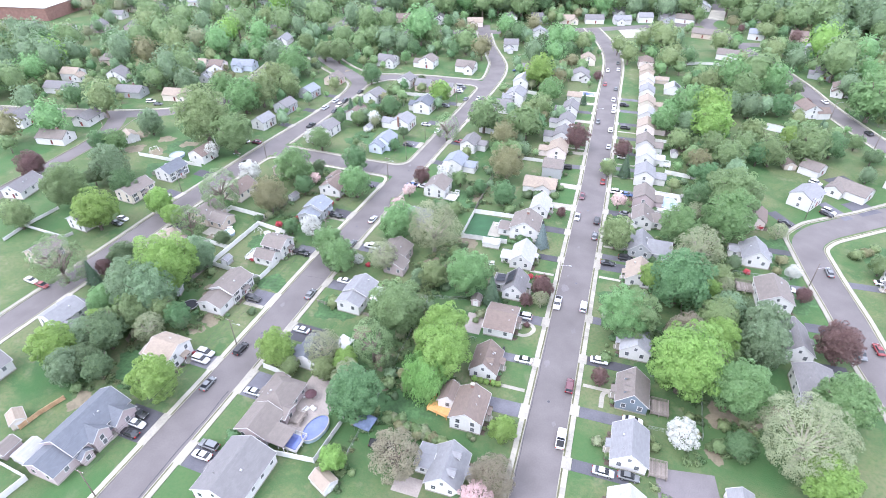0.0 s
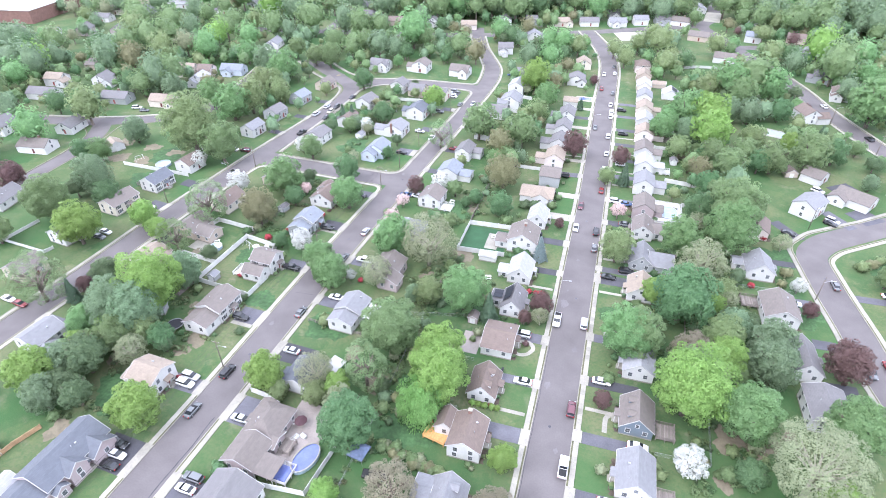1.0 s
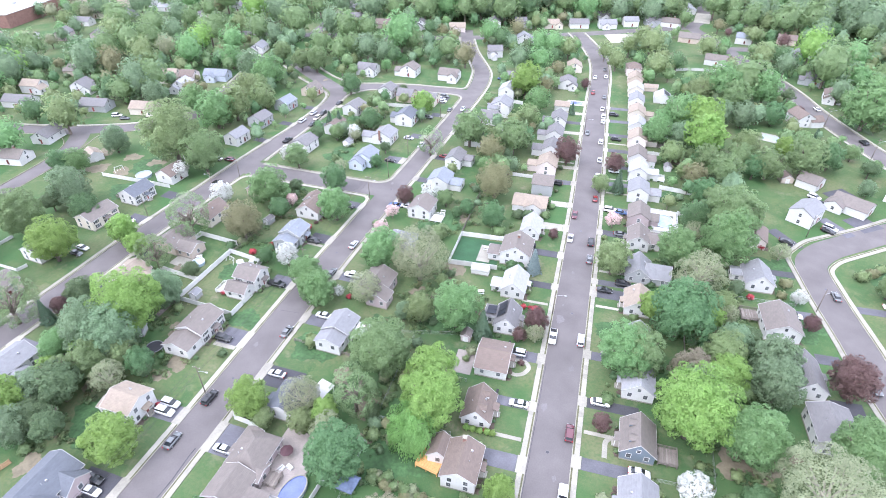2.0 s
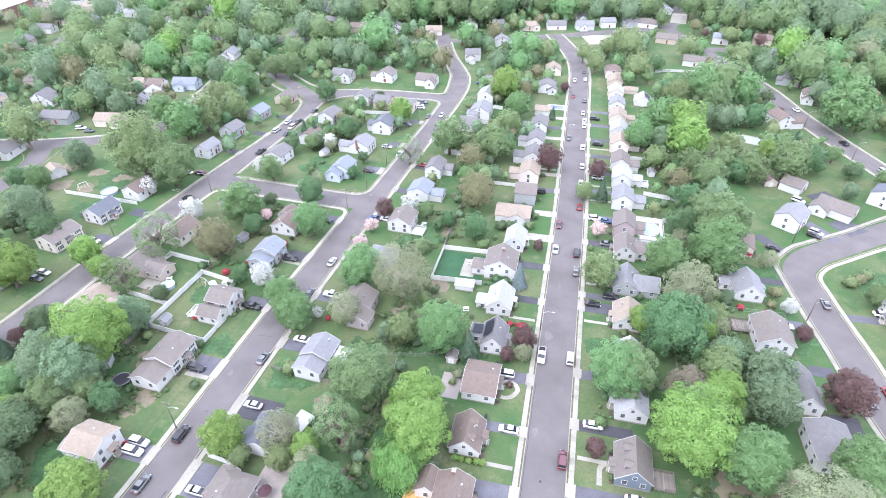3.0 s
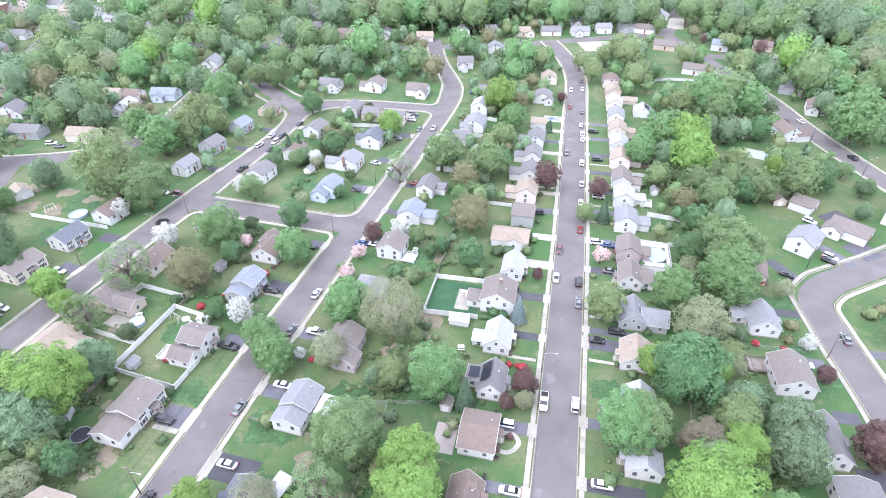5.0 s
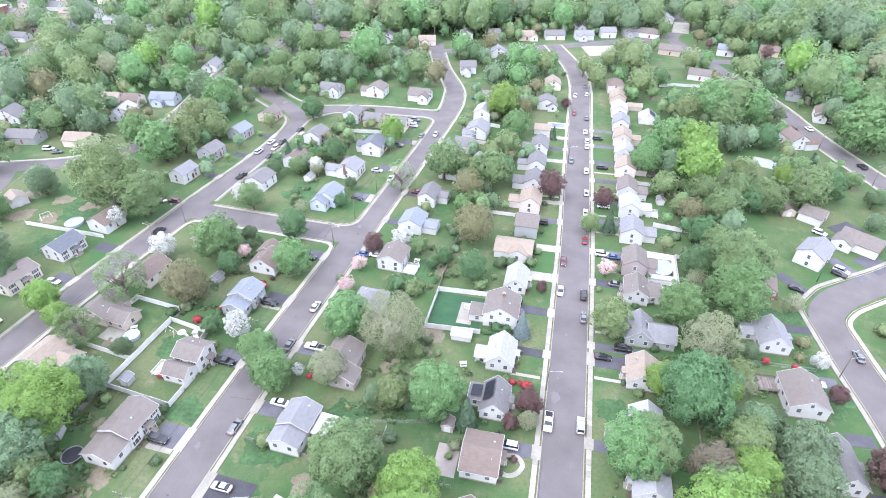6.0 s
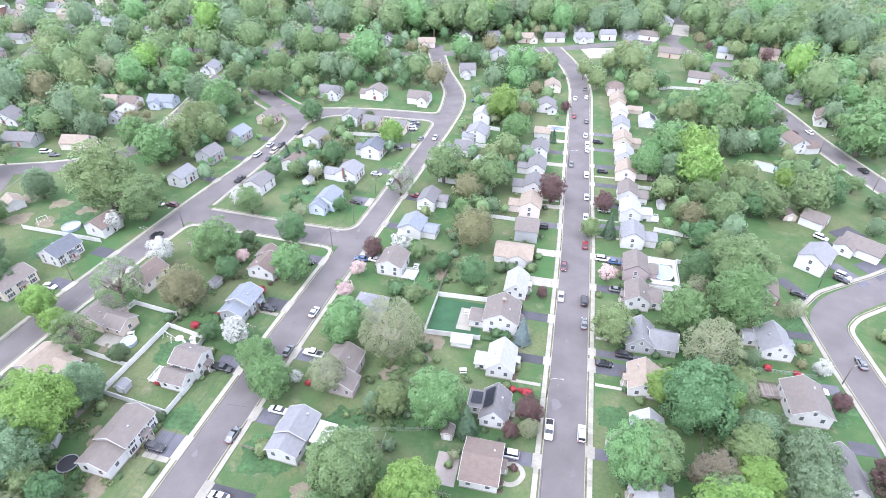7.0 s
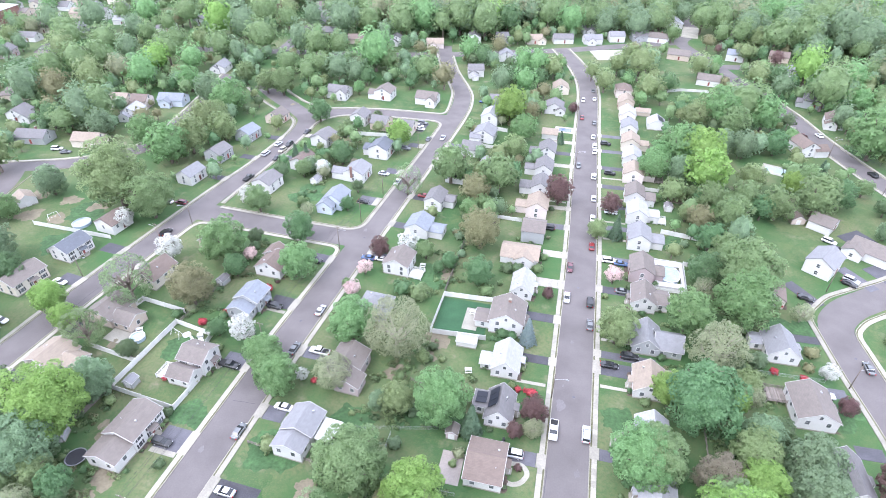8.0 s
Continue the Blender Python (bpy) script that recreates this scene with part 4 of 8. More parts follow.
def undergrowth(lines, kind, seed):
    """Brush along lot lines, too thick to count: low tufts of leaves on the ground."""
    g = np.random.default_rng(seed)
    base = [crown_arrays(seed + 5 * i, 6, 70, 0.2, "broad", 0) for i in range(5)]
    clumps = []
    for x0, y0, x1, y1, count, spread in lines:
        for i in range(count):
            u = g.random()
            x, y = x0 + (x1 - x0) * u + g.normal() * spread, y0 + (y1 - y0) * u + g.normal() * spread
            if 25 < x < 42.5 and 74.5 < y < 84.5 or any((hx - x) ** 2 + (hy - y) ** 2 < (hr * 0.9) ** 2 for hx, hy, hr in HOUSES):
                continue
            r = g.uniform(0.35, 1.15)
            v, n = base[g.integers(5)]
            clumps.append((v * np.array([r * g.uniform(0.8, 1.6), r * g.uniform(0.8, 1.6), r * 0.75]) + np.array([x, y, r * 0.42]), n))
    w = thing("undergrowth", pose(0, 0, 0), f"low {kind} brush and weeds along the lot lines", "brush", kind="stuff")
    part("foliage", leaf_mesh("foliage", [np.concatenate(q) for q in zip(*clumps)], LEAVES[kind]), LEAVES[kind], w)


# ---- houses along the main street, west side ----
house(-18.0, 66.2, 0, 7.2, 9.0, 3.0, 6.1, "white", "pale", dormers="e", wing=(-5.2, 1.5, 3.4, 5.5, 2.9, 3.5, "x"), label="white cape house with a pale grey roof and two dormers")
house(-17.6, 82.4, 0, 7.2, 9.0, 4.1, 6.3, "white", "brown", wing=(-5.6, 2.6, 4.4, 5.0, 3.2, 5.0, "y"), chimney=(-0.4, 3.6), label="white house with a dark brown roof and a rear wing")
house(-17.6, 98.4, 0, 6.6, 8.4, 2.7, 5.7, "white", "brown", dormers="e", label="white cape house with a brown roof and two dormers")
house(-17.3, 114.6, 0, 8.0, 10.2, 3.1, 5.0, "white", "brown", along="x", hip=0.0, label="white house with a wide plain brown roof")
house(-16.6, 129.9, 0, 6.2, 8.6, 3.0, 5.9, "white", "grey", wing=(-4.6, 1.0, 3.4, 4.6, 3.0, 3.3, "x"), label="white house with solar panels on its grey roof")
house(-17.3, 145.2, 0, 6.8, 8.8, 3.1, 6.0, "white", "white", wing=(-4.8, -0.5, 3.4, 4.0, 2.4, 3.2, "x"), label="white house with a bright pale roof and a glazed porch")
house(-19.4, 161.2, 0, 9.2, 9.4, 4.7, 7.4, "white", "taupe", chimney=(0.2, 1.0), wing=(-6.6, -1.0, 4.2, 5.0, 2.8, 3.6, "x"), label="large white two-storey house with a taupe roof")
house(-17.0, 176.5, 0, 6.2, 8.8, 3.2, 5.9, "white", "white", label="narrow white house with a pale roof")
house(-19.8, 193.4, 0, 12.0, 8.4, 2.7, 4.6, "white", "tan", along="x", wing=(1.5, -3.4, 6.0, 4.0, 2.9, 4.6, "y"), label="low white house with a tan roof")
house(-17.0, 206.4, 0, 7.6, 8.2, 4.7, 6.6, "grey", "taupe", along="x", label="grey two-storey house with a taupe roof")
house(-17.4, 222.6, 0, 7.4, 9.0, 4.3, 6.5, "pink", "tan", wing=(-5.6, 0.6, 4.4, 5.0, 2.9, 3.8, "x"))
house(-17.6, 237.8, 0, 7.0, 9.0, 4.1, 6.3, "white", "grey", wing=(-5.6, 0, 4.6, 6.0, 3.0, 4.2, "x"))
house(-17.8, 252.6, 0, 6.8, 9.0, 4.3, 6.5, "white", "grey", wing=(-5.4, 0.5, 4.4, 5.0, 2.9, 3.6, "x"))
house(-18.0, 269.0, 0, 7.0, 9.2, 4.3, 6.6, "white", "grey", wing=(-5.2, -0.6, 4.0, 6.0, 3.0, 4.2, "x"))
house(-18.4, 290.0, 0, 7.0, 7.0, 2.6, 3.8, "white", "tan", along="x")

house(-19.0, 321.0, 2, 9.0, 9.0, 3.4, 5.6, "white", "grey", wing=(3.2, -4.4, 4.4, 4.0, 2.9, 4.4, "y"))
house(-17.8, 349.0, 8, 8.0, 9.0, 3.4, 5.8, "cream", "tan")

# ---- houses along the main street, east side ----
house(18.2, 67.0, 0, 7.0, 9.0, 3.0, 5.9, "white", "white", front="w")
house(18.2, 83.2, 0, 7.4, 9.4, 3.1, 6.0, "white", "pale", front="w", label="white house with a pale blue-grey roof and a front porch")
house(18.1, 99.0, 0, 7.2, 8.6, 3.0, 6.2, "slate", "taupe", front="w", dormers="w", label="slate-blue cape house with a taupe roof and two dormers")
house(18.2, 116.0, 0, 7.2, 8.6, 3.2, 6.0, "white", "white", front="w")
house(18.0, 130.6, 0, 7.0, 8.2, 3.0, 5.7, "white", "white", front="w")
house(18.1, 146.6, 0, 7.4, 8.4, 3.0, 5.7, "white", "tan", front="w", wing=(2.2, 1.5, 6.0, 5.0, 3.0, 4.6, "x"), label="white house with a tan roof")
house(18.0, 162.2, 0, 7.2, 8.8, 2.9, 5.8, "grey", "pale", front="w", wing=(5.6, -0.6, 7.0, 7.2, 3.0, 5.6, "x"), label="blue-grey cape house with a pale roof and a wide side wing")
house(18.0, 179.2, 0, 6.6, 8.4, 3.6, 5.9, "white", "taupe", front="w", wing=(4.8, 0.5, 4.2, 6.5, 3.0, 4.2, "x"))
house(18.0, 193.0, 0, 7.0, 8.8, 4.3, 6.5, "taupe", "taupe", front="w", wing=(4.6, 0, 4, 5, 3.0, 4.4, "x"), label="taupe house with a brown-grey roof and a pool deck")
house(17.9, 210.8, 0, 7.2, 8.8, 4.3, 6.5, "white", "pale", front="w", wing=(5.6, 0.4, 4.6, 5.4, 2.9, 3.8, "x"))
house(17.8, 227.0, 0, 7.0, 8.6, 4.1, 6.3, "white", "white", front="w", wing=(5.4, 0.5, 4.4, 5.0, 2.9, 3.6, "x"))
house(17.4, 240.0, 0, 7.0, 8.8, 4.1, 6.3, "white", "taupe", front="w", wing=(5.2, -0.6, 4.0, 6.0, 3.0, 4.2, "x"))
house(17.4, 257.6, 0, 7.6, 8.8, 4.1, 6.3, "pink", "tan", front="w", wing=(6.0, 1.0, 5.0, 4.6, 2.8, 3.5, "x"))
house(17.2, 272.0, 0, 7.2, 8.8, 4.1, 6.3, "white", "white", front="w")
house(17.0, 287.0, 0, 7.4, 9.0, 4.1, 6.3, "cream", "tan", front="w", wing=(5.4, 0.0, 4.4, 5.2, 2.9, 3.8, "x"))
house(16.8, 303.0, 0, 7.2, 9.0, 4.1, 6.3, "white", "pale", front="w")
house(16.4, 319.0, 2, 7.2, 9.0, 4.1, 6.3, "cream", "white", front="w")
house(16.0, 335.0, 3, 7.4, 9.0, 4.1, 6.3, "tan", "tan", front="w")
house(15.0, 352.0, 6, 8.0, 9.0, 4.5, 6.8, "pink", "brown", front="w", hip=1.0)

# ---- houses along the second street, west side ----
house(-99.0, 52.6, -3.4, 9.0, 15.6, 4.0, 6.8, "taupe", "dark", wing=(0.2, -9.8, 8.2, 6.0, 3.3, 5.6, "y"), gables=((3.6, 4.4, 6.0, 5.6, 3.4, 5.4, "x"), (3.4, -1.6, 5.0, 4.2, 4.0, 5.8, "x"), (4.4, -6.0, 3.2, 2.6, 2.8, 3.8, "x")), label="long grey house with a charcoal roof and front gables")
house(-96.8, 77.0, -3.4, 7.8, 7.6, 4.7, 6.4, "white", "tan", along="x", shutters=True, wing=(-5.3, -0.6, 2.8, 4.8, 2.5, 3.1, "x"), label="white gable-fronted house with a tan roof and dark shutters")
house(-96.7, 104.8, -3.4, 7.8, 9.4, 4.3, 6.1, "white", "taupe", wing=(-0.2, -7.4, 7.6, 5.6, 3.4, 5.0, "y"), shutters=True, label="white split-level house with a taupe roof and dark shutters")
house(-94.4, 126.8, -3.4, 7.4, 6.8, 4.6, 6.3, "white", "taupe", along="x", shutters=True, wing=(-0.4, -5.7, 6.6, 4.6, 3.1, 4.7, "x"), label="white gable-fronted house with a taupe roof inside a white fence")
house(-92.8, 151.6, -3.4, 7.4, 7.0, 4.3, 6.2, "grey", "blue", wing=(-0.4, -5.0, 7.0, 4.4, 3.2, 4.8, "y"), label="blue-grey house with a blue-grey roof")
house(-94.4, 167.6, -3.4, 8.6, 7.6, 3.4, 5.8, "white", "brown", wing=(-2.6, 5.8, 6.0, 5.0, 3.2, 5.0, "y"), label="low white house with a brown roof")
house(-90.6, 210.2, -3.4, 7.4, 8.6, 4.1, 6.2, "blue", "blue", wing=(-1.4, -5.6, 6.0, 4.6, 3.2, 5.2, "y"), label="pale blue house with a blue-grey roof on a corner lawn")
house(-90.4, 231.6, -3.4, 8.6, 9.0, 4.0, 6.1, "white", "pale", wing=(-6.4, -1.6, 6.0, 5.0, 3.0, 4.6, "x"), label="white house with a brick chimney and a pale roof", chimney=(-0.6, -4.6))
house(-87.5, 253.0, -3.4, 8.4, 9.0, 4.7, 6.8, "white", "dark", wing=(-5.6, 0.6, 3.8, 6.0, 3.0, 4.4, "x"), label="tall white house with a charcoal roof")
house(-108.0, 283.0, -3.4, 7.6, 8.0, 4.5, 6.6, "white", "grey")
house(-97.0, 281.0, -3.4, 8.0, 9.0, 3.4, 5.8, "tan", "grey", along="x")
house(-84.0, 279.0, -3.4, 8.0, 9.0, 3.4, 5.8, "cream", "grey", along="x")

# ---- houses along the second street, east side ----
house(-60.2, 52.0, -3.4, 11.0, 13.0, 3.6, 6.6, "white", "grey", front="w", label="wide white house with a grey roof")
house(-61.8, 73.2, -3.4, 8.0, 9.4, 3.1, 5.3, "taupe", "taupe", front="w", hip=0.8, wing=(0.0, -8.4, 7.8, 7.4, 3.1, 5.2, "y"), gables=((-3.0, 2.2, 3.6, 6.0, 2.7, 3.5, "y"), (3.4, -3.6, 3.0, 4.4, 2.7, 3.6, "x")), label="sprawling taupe house with a hipped roof beside a pool")
house(-60.9, 88.2, -3.4, 8.0, 8.6, 3.0, 5.1, "white", "dark", front="w", label="white house with a dark roof half hidden by trees")
house(-59.4, 114.2, -3.4, 7.4, 7.0, 4.1, 6.0, "white", "pale", front="w", wing=(-0.2, -5.6, 7.0, 4.4, 3.7, 5.2, "y"), label="white house with a stepped pale grey shingle roof")
house(-56.4, 134.4, -3.4, 8.2, 8.6, 4.0, 6.1, "taupe", "taupe", front="w", wing=(2.6, -5.4, 6.4, 4.6, 3.2, 5.0, "y"), label="taupe house with a taupe roof behind a pale tree")
house(-57.0, 157.0, -3.4, 8.4, 8.4, 3.4, 6.2, "grey", "pale", front="w", hip=1.0)
house(-56.4, 178.6, -3.4, 7.8, 8.6, 4.0, 6.1, "white", "taupe", front="w", label="white house with a taupe roof and a small rear deck")
house(-55.8, 200.0, -3.4, 8.0, 8.4, 3.8, 5.9, "white", "blue", front="w", wing=(6.4, 0, 5.0, 5.5, 2.8, 3.8, "x"))
house(-54.6, 218.6, -3.4, 6.4, 9.0, 4.0, 5.9, "white", "grey", front="w", wing=(5.0, 1.5, 4.0, 5.0, 3.0, 4.0, "x"))
house(-51.0, 240.0, -3.4, 8.0, 8.4, 3.4, 5.6, "white", "grey", front="w", along="x")
house(-50.0, 264.5, -3.4, 8.0, 8.2, 3.4, 5.8, "white", "grey", front="w", along="x")
house(-47.0, 280.0, -3.4, 9.4, 9.4, 4.0, 6.4, "white", "pale", front="w", wing=(-3.4, -4.2, 4.6, 4.4, 3.0, 4.4, "x"))
house(-47.6, 300.0, -3.4, 8.0, 9.4, 4.4, 6.6, "white", "white", front="w")
house(-47.4, 322.0, 4, 9.0, 9.0, 3.4, 5.7, "grey", "grey", front="w", along="x")

# ---- houses along the third street ----
house(-165.2, 143.0, -7, 8.0, 11.0, 4.1, 6.0, "cream", "taupe", shutters=True)
house(-162.4, 160.0, -7, 7.6, 9.6, 4.1, 6.2, "white", "dark", shutters=True, label="white house with a charcoal roof and dark shutters")
house(-160.0, 176.6, -7, 8.0, 8.4, 3.8, 5.9, "white", "brown")
house(-153.6, 213.4, -7, 7.0, 9.0, 4.0, 6.1, "white", "pale")
house(-153.4, 233.0, -7, 8.0, 8.6, 4.0, 6.1, "grey", "grey")
house(-151.5, 254.0, -7, 8.0, 8.6, 4.0, 6.1, "grey", "blue")
house(-147.5, 275.0, -7, 8.0, 8.6, 3.6, 6.2, "tan", "taupe")
house(-127.4, 155.0, -7, 7.6, 10.0, 3.8, 6.2, "cream", "brown", front="w")
house(-129.4, 137.4, -7, 9.0, 9.0, 3.4, 5.8, "tan", "taupe", front="w", wing=(7.4, -1.0, 6.5, 6.0, 3.0, 4.6, "x"))
house(-131.2, 118.2, -7, 9.4, 8.6, 3.4, 5.6, "pink", "tan", front="w", wing=(6.4, 1.0, 5.0, 5.0, 3.0, 4.4, "x"))
house(-134.6, 80.0, -7, 8.0, 9.0, 4.0, 5.9, "white", "pale", front="w", wing=(5.0, -2.4, 5.0, 5.5, 2.8, 3.8, "x"))
house(-137.0, 58.0, -7, 8.0, 9.0, 3.6, 6.2, "white", "grey", front="w")
house(-116.2, 258.0, -7, 8.0, 9.4, 4.0, 6.1, "white", "grey", front="w")
house(-115.4, 235.0, -7, 7.8, 8.6, 3.8, 5.9, "white", "brown", front="w")
house(-121.4, 215.2, -7, 8.0, 9.0, 4.0, 5.9, "white", "grey", front="w")
house(-119.5, 176.5, -7, 8.0, 9.0, 3.4, 5.6, "tan", "taupe", front="w")
house(-167.6, 122.0, -7, 8.0, 9.0, 4.0, 6.1, "white", "grey")
house(-164.6, 102.4, -7, 8.0, 9.0, 4.0, 6.1, "tan", "taupe")

# ---- houses along the east street and beyond ----
house(55.2, 147.6, 2, 8.8, 10.4, 3.8, 6.2, "white", "taupe", label="white house with a taupe roof and a rear deck")
house(52.6, 167.4, 2, 7.8, 8.8, 3.3, 6.3, "white", "pale", wing=(-5.4, 2.0, 3.6, 4.0, 2.6, 3.2, "x"), label="white cape house with a pale grey roof")
house(57.7, 128.6, 2, 7.2, 11.0, 3.3, 6.3, "white", "grey", label="white house with a long grey roof under large trees")
house(59.8, 113.0, 2, 8.4, 10.6, 4.3, 5.7, "white", "grey", label="white house with a long roof dormer and a grey roof")
house(55.0, 191.5, -10, 8.0, 9.0, 3.2, 5.6, "pink", "brown")
house(74.6, 210.2, -35, 8.0, 10.0, 4.8, 7.0, "white", "pale", front="e")
house(92.5, 222.0, -35, 12.0, 9.0, 3.2, 5.4, "white", "taupe", along="x", wing=(-4.0, -4.0, 6.0, 6.0, 3.0, 4.6, "y"))
house(82.0, 237.0, -35, 7.5, 8.0, 3.2, 5.2, "white", "taupe", along="x")
house(112.0, 233.0, -35, 9.0, 9.0, 4.8, 7.0, "white", "dark")
house(93.0, 163.0, 2, 9.0, 10.0, 4.4, 6.8, "white", "grey", front="w")
house(92.0, 143.0, 2, 9.0, 10.0, 4.4, 6.8, "cream", "grey", front="w")
house(91.0, 301.0, 20, 8.0, 10.0, 4.4, 6.8, "white", "brown", wing=(5.0, -3.0, 6.0, 6.0, 3.2, 5.0, "x"))



# ---- houses north of the linking street and along the far streets ----
house(-131.0, 313.0, -3, 11.0, 9.0, 3.8, 6.2, "white", "grey", front="s", along="x", wing=(3.5, -3.6, 5.0, 5.0, 4.2, 6.2, "y"))
house(-107.0, 317.0, -3, 9.0, 9.0, 4.4, 6.8, "white", "taupe", front="s", wing=(-5.5, -1.0, 5.0, 6.0, 3.0, 4.6, "x"))
house(-83.6, 316.0, -3, 11.0, 8.0, 3.6, 6.2, "white", "taupe", front="s", along="x", wing=(3.2, -4.6, 5.0, 4.6, 3.6, 5.8, "y"))
FAR_WALLS, FAR_ROOFS = ("white", "cream", "grey", "white", "tan", "white", "taupe"), ("grey", "taupe", "dark", "brown", "grey", "tan", "pale")


def row_of_houses(x0, y0, x1, y1, heading, seed, step=20.0):
    """Far houses at even lots along a line."""
    g = random.Random(seed)
    n = max(1, int(math.hypot(x1 - x0, y1 - y0) / step))
    for i in range(n + 1):
        t = i / n
        eave = g.choice((3.2, 3.4, 4.6, 4.8))
        house(x0 + (x1 - x0) * t + g.uniform(-1, 1), y0 + (y1 - y0) * t + g.uniform(-1, 1), heading + g.uniform(-3, 3), g.uniform(7.5, 9), g.uniform(9, 11), eave, eave + g.uniform(2.0, 3.0), g.choice(FAR_WALLS), g.choice(FAR_ROOFS), along=g.choice("xyy"), front=g.choice("ew"), porch=False)


row_of_houses(-310, 175, -265, 182, 10, 10)
row_of_houses(-420, 300, -330, 330, 20, 17)
row_of_houses(-440, 400, -360, 418, 10, 19, 17)
row_of_houses(-450, 424, -345, 446, 10, 29, 18)
row_of_houses(-470, 430, -300, 490, 10, 22, 26)
row_of_houses(-380, 520, -230, 560, 10, 21, 26)
row_of_houses(-200, 540, -60, 565, 6, 25, 30)
row_of_houses(120, 600, 240, 640, 10, 24, 26)


def far_house(x, y, wall, roof, along, w, heading=8):
    k = int(x * 7 + y * 3) % 4
    wing = (None, (5.2, -2.6, 5.0, 6.0, 2.9, 4.6, "y"), (-5.4, -1.2, 4.6, 5.0, 2.8, 4.2, "x"), (-1.6, -4.6, 5.2, 4.4, 3.0, 4.8, "y"))[k]
    house(x, y, heading, w if along == "x" else 8.2, 8.2 if along == "x" else w, 3.4 if w > 10 else 4.2, 5.8 if w > 10 else 6.5, wall, roof, along=along, front="s", porch=False, wing=wing, chimney=(1.6, 0.5) if k == 2 else None)


# ---- far houses to the west ----
for x, y, wall, roof, along, w in ((-242, 228, "grey", "grey", "x", 14),
                                     (-216, 231, "cream", "tan", "x", 12),
                                     (-233, 274, "cream", "tan", "x", 9),
                                     (-222, 275, "pink", "brown", "x", 8),
                                     (-209, 282, "blue", "blue", "x", 13),
                                     (-217, 262, "white", "white", "y", 9),
                                     (-268, 247, "white", "grey", "y", 9),
                                     (-290, 268, "tan", "taupe", "x", 11),
                                     (-368, 356, "white", "grey", "x", 12),
                                     (-374, 376, "cream", "taupe", "x", 10),
                                     (-337, 408, "white", "white", "x", 12),
                                     (-282, 422, "white", "grey", "y", 10),
                                     (-294, 400, "white", "grey", "x", 9),
                                     (-352, 384, "grey", "pale", "y", 10),
                                     (-319, 465, "white", "grey", "x", 11),
                                     (-213, 334, "white", "pale", "y", 11),
                                     (-331, 248, "tan", "tan", "x", 11),
                                     (-293, 240, "white", "tan", "x", 10),
                                     (-283, 222, "white", "grey", "x", 15),
                                     (-346, 248, "grey", "grey", "x", 10),
                                     (-237, 193, "white", "grey", "y", 11),
                                     (-234, 172, "white", "taupe", "x", 13),
                                     (-209, 133, "white", "grey", "y", 12)):
    far_house(x, y, wall, roof, along, w)

# ---- far houses to the north ----
for x, y, wall, roof, along, w in ((-103.6, 411, "pink", "tan", "x", 11),
                                     (-156, 407, "tan", "brown", "x", 12),
                                     (-181, 419, "grey", "grey", "x", 11),
                                     (-192, 441, "white", "grey", "x", 10),
                                     (-213, 484, "grey", "taupe", "x", 10),
                                     (-42, 437, "cream", "tan", "x", 11),
                                     (-23, 443, "white", "grey", "x", 13),
                                     (-3.6, 447, "white", "pale", "x", 12),
                                     # this one is a white trailer, built as a small house
                                     (-67.5, 364, "white", "grey", "x", 9),
                                     (-54.7, 396, "white", "pale", "y", 8),
                                     (-81, 429, "white", "grey", "y", 9),
                                     (-63, 434, "grey", "grey", "x", 8),
                                     (-5.4, 471, "white", "grey", "x", 12),
                                     (-130, 411, "white", "grey", "y", 8),
                                     (-69, 537, "pink", "taupe", "x", 11),
                                     (12, 456, "white", "pale", "x", 10),
                                     (27, 462, "grey", "grey", "x", 10)):
    far_house(x, y, wall, roof, along, w, 14)

# ---- far houses to the north-east ----
for x, y, wall, roof, along, w in ((40, 462, "white", "taupe", "x", 13),
                                     (52.5, 506, "white", "white", "y", 10),
                                     (50, 426, "tan", "taupe", "x", 13),
                                     (84, 432, "white", "blue", "x", 10),
                                     (110, 546, "white", "pale", "x", 12),
                                     (122, 536, "white", "white", "x", 11),
                                     (93, 515, "white", "grey", "y", 10),
                                     (62, 382, "white", "taupe", "x", 12),
                                     (110, 360, "grey", "grey", "x", 10),
                                     (109, 404, "white", "pale", "y", 9),
                                     (113, 336, "white", "brown", "y", 9),
                                     (201, 573, "grey", "pale", "x", 16),
                                     (110.5, 438, "tan", "brown", "x", 11),
                                     (88, 480, "white", "taupe", "x", 11)):
    far_house(x, y, wall, roof, along, w, -12)



# ---- driveways and paths ----
M, S, T = main_line, second_line, third_line
PALE = dict(material=CONCRETE, label="pale concrete driveway beside a house")
for y, w, l in ((87.4, 4.2, 8.5), (103.4, 2.8, 8), (119.2, 3.6, 6.5), (149.4, 2.9, 8), (166.0, 3.4, 8), (214.8, 3.4, 8), (243.5, 3.0, 8), (273.6, 3.0, 8)):
    driveway(M, 4.6, y, -1, w, l)
for y, w, l in ((182.2, 4.2, 8.5), (197.8, 3.6, 6.0), (227.7, 2.6, 8), (262.0, 3.0, 8), (285.2, 3.0, 8), (300.5, 3.0, 8)):
    driveway(M, 4.6, y, -1, w, l, **PALE)
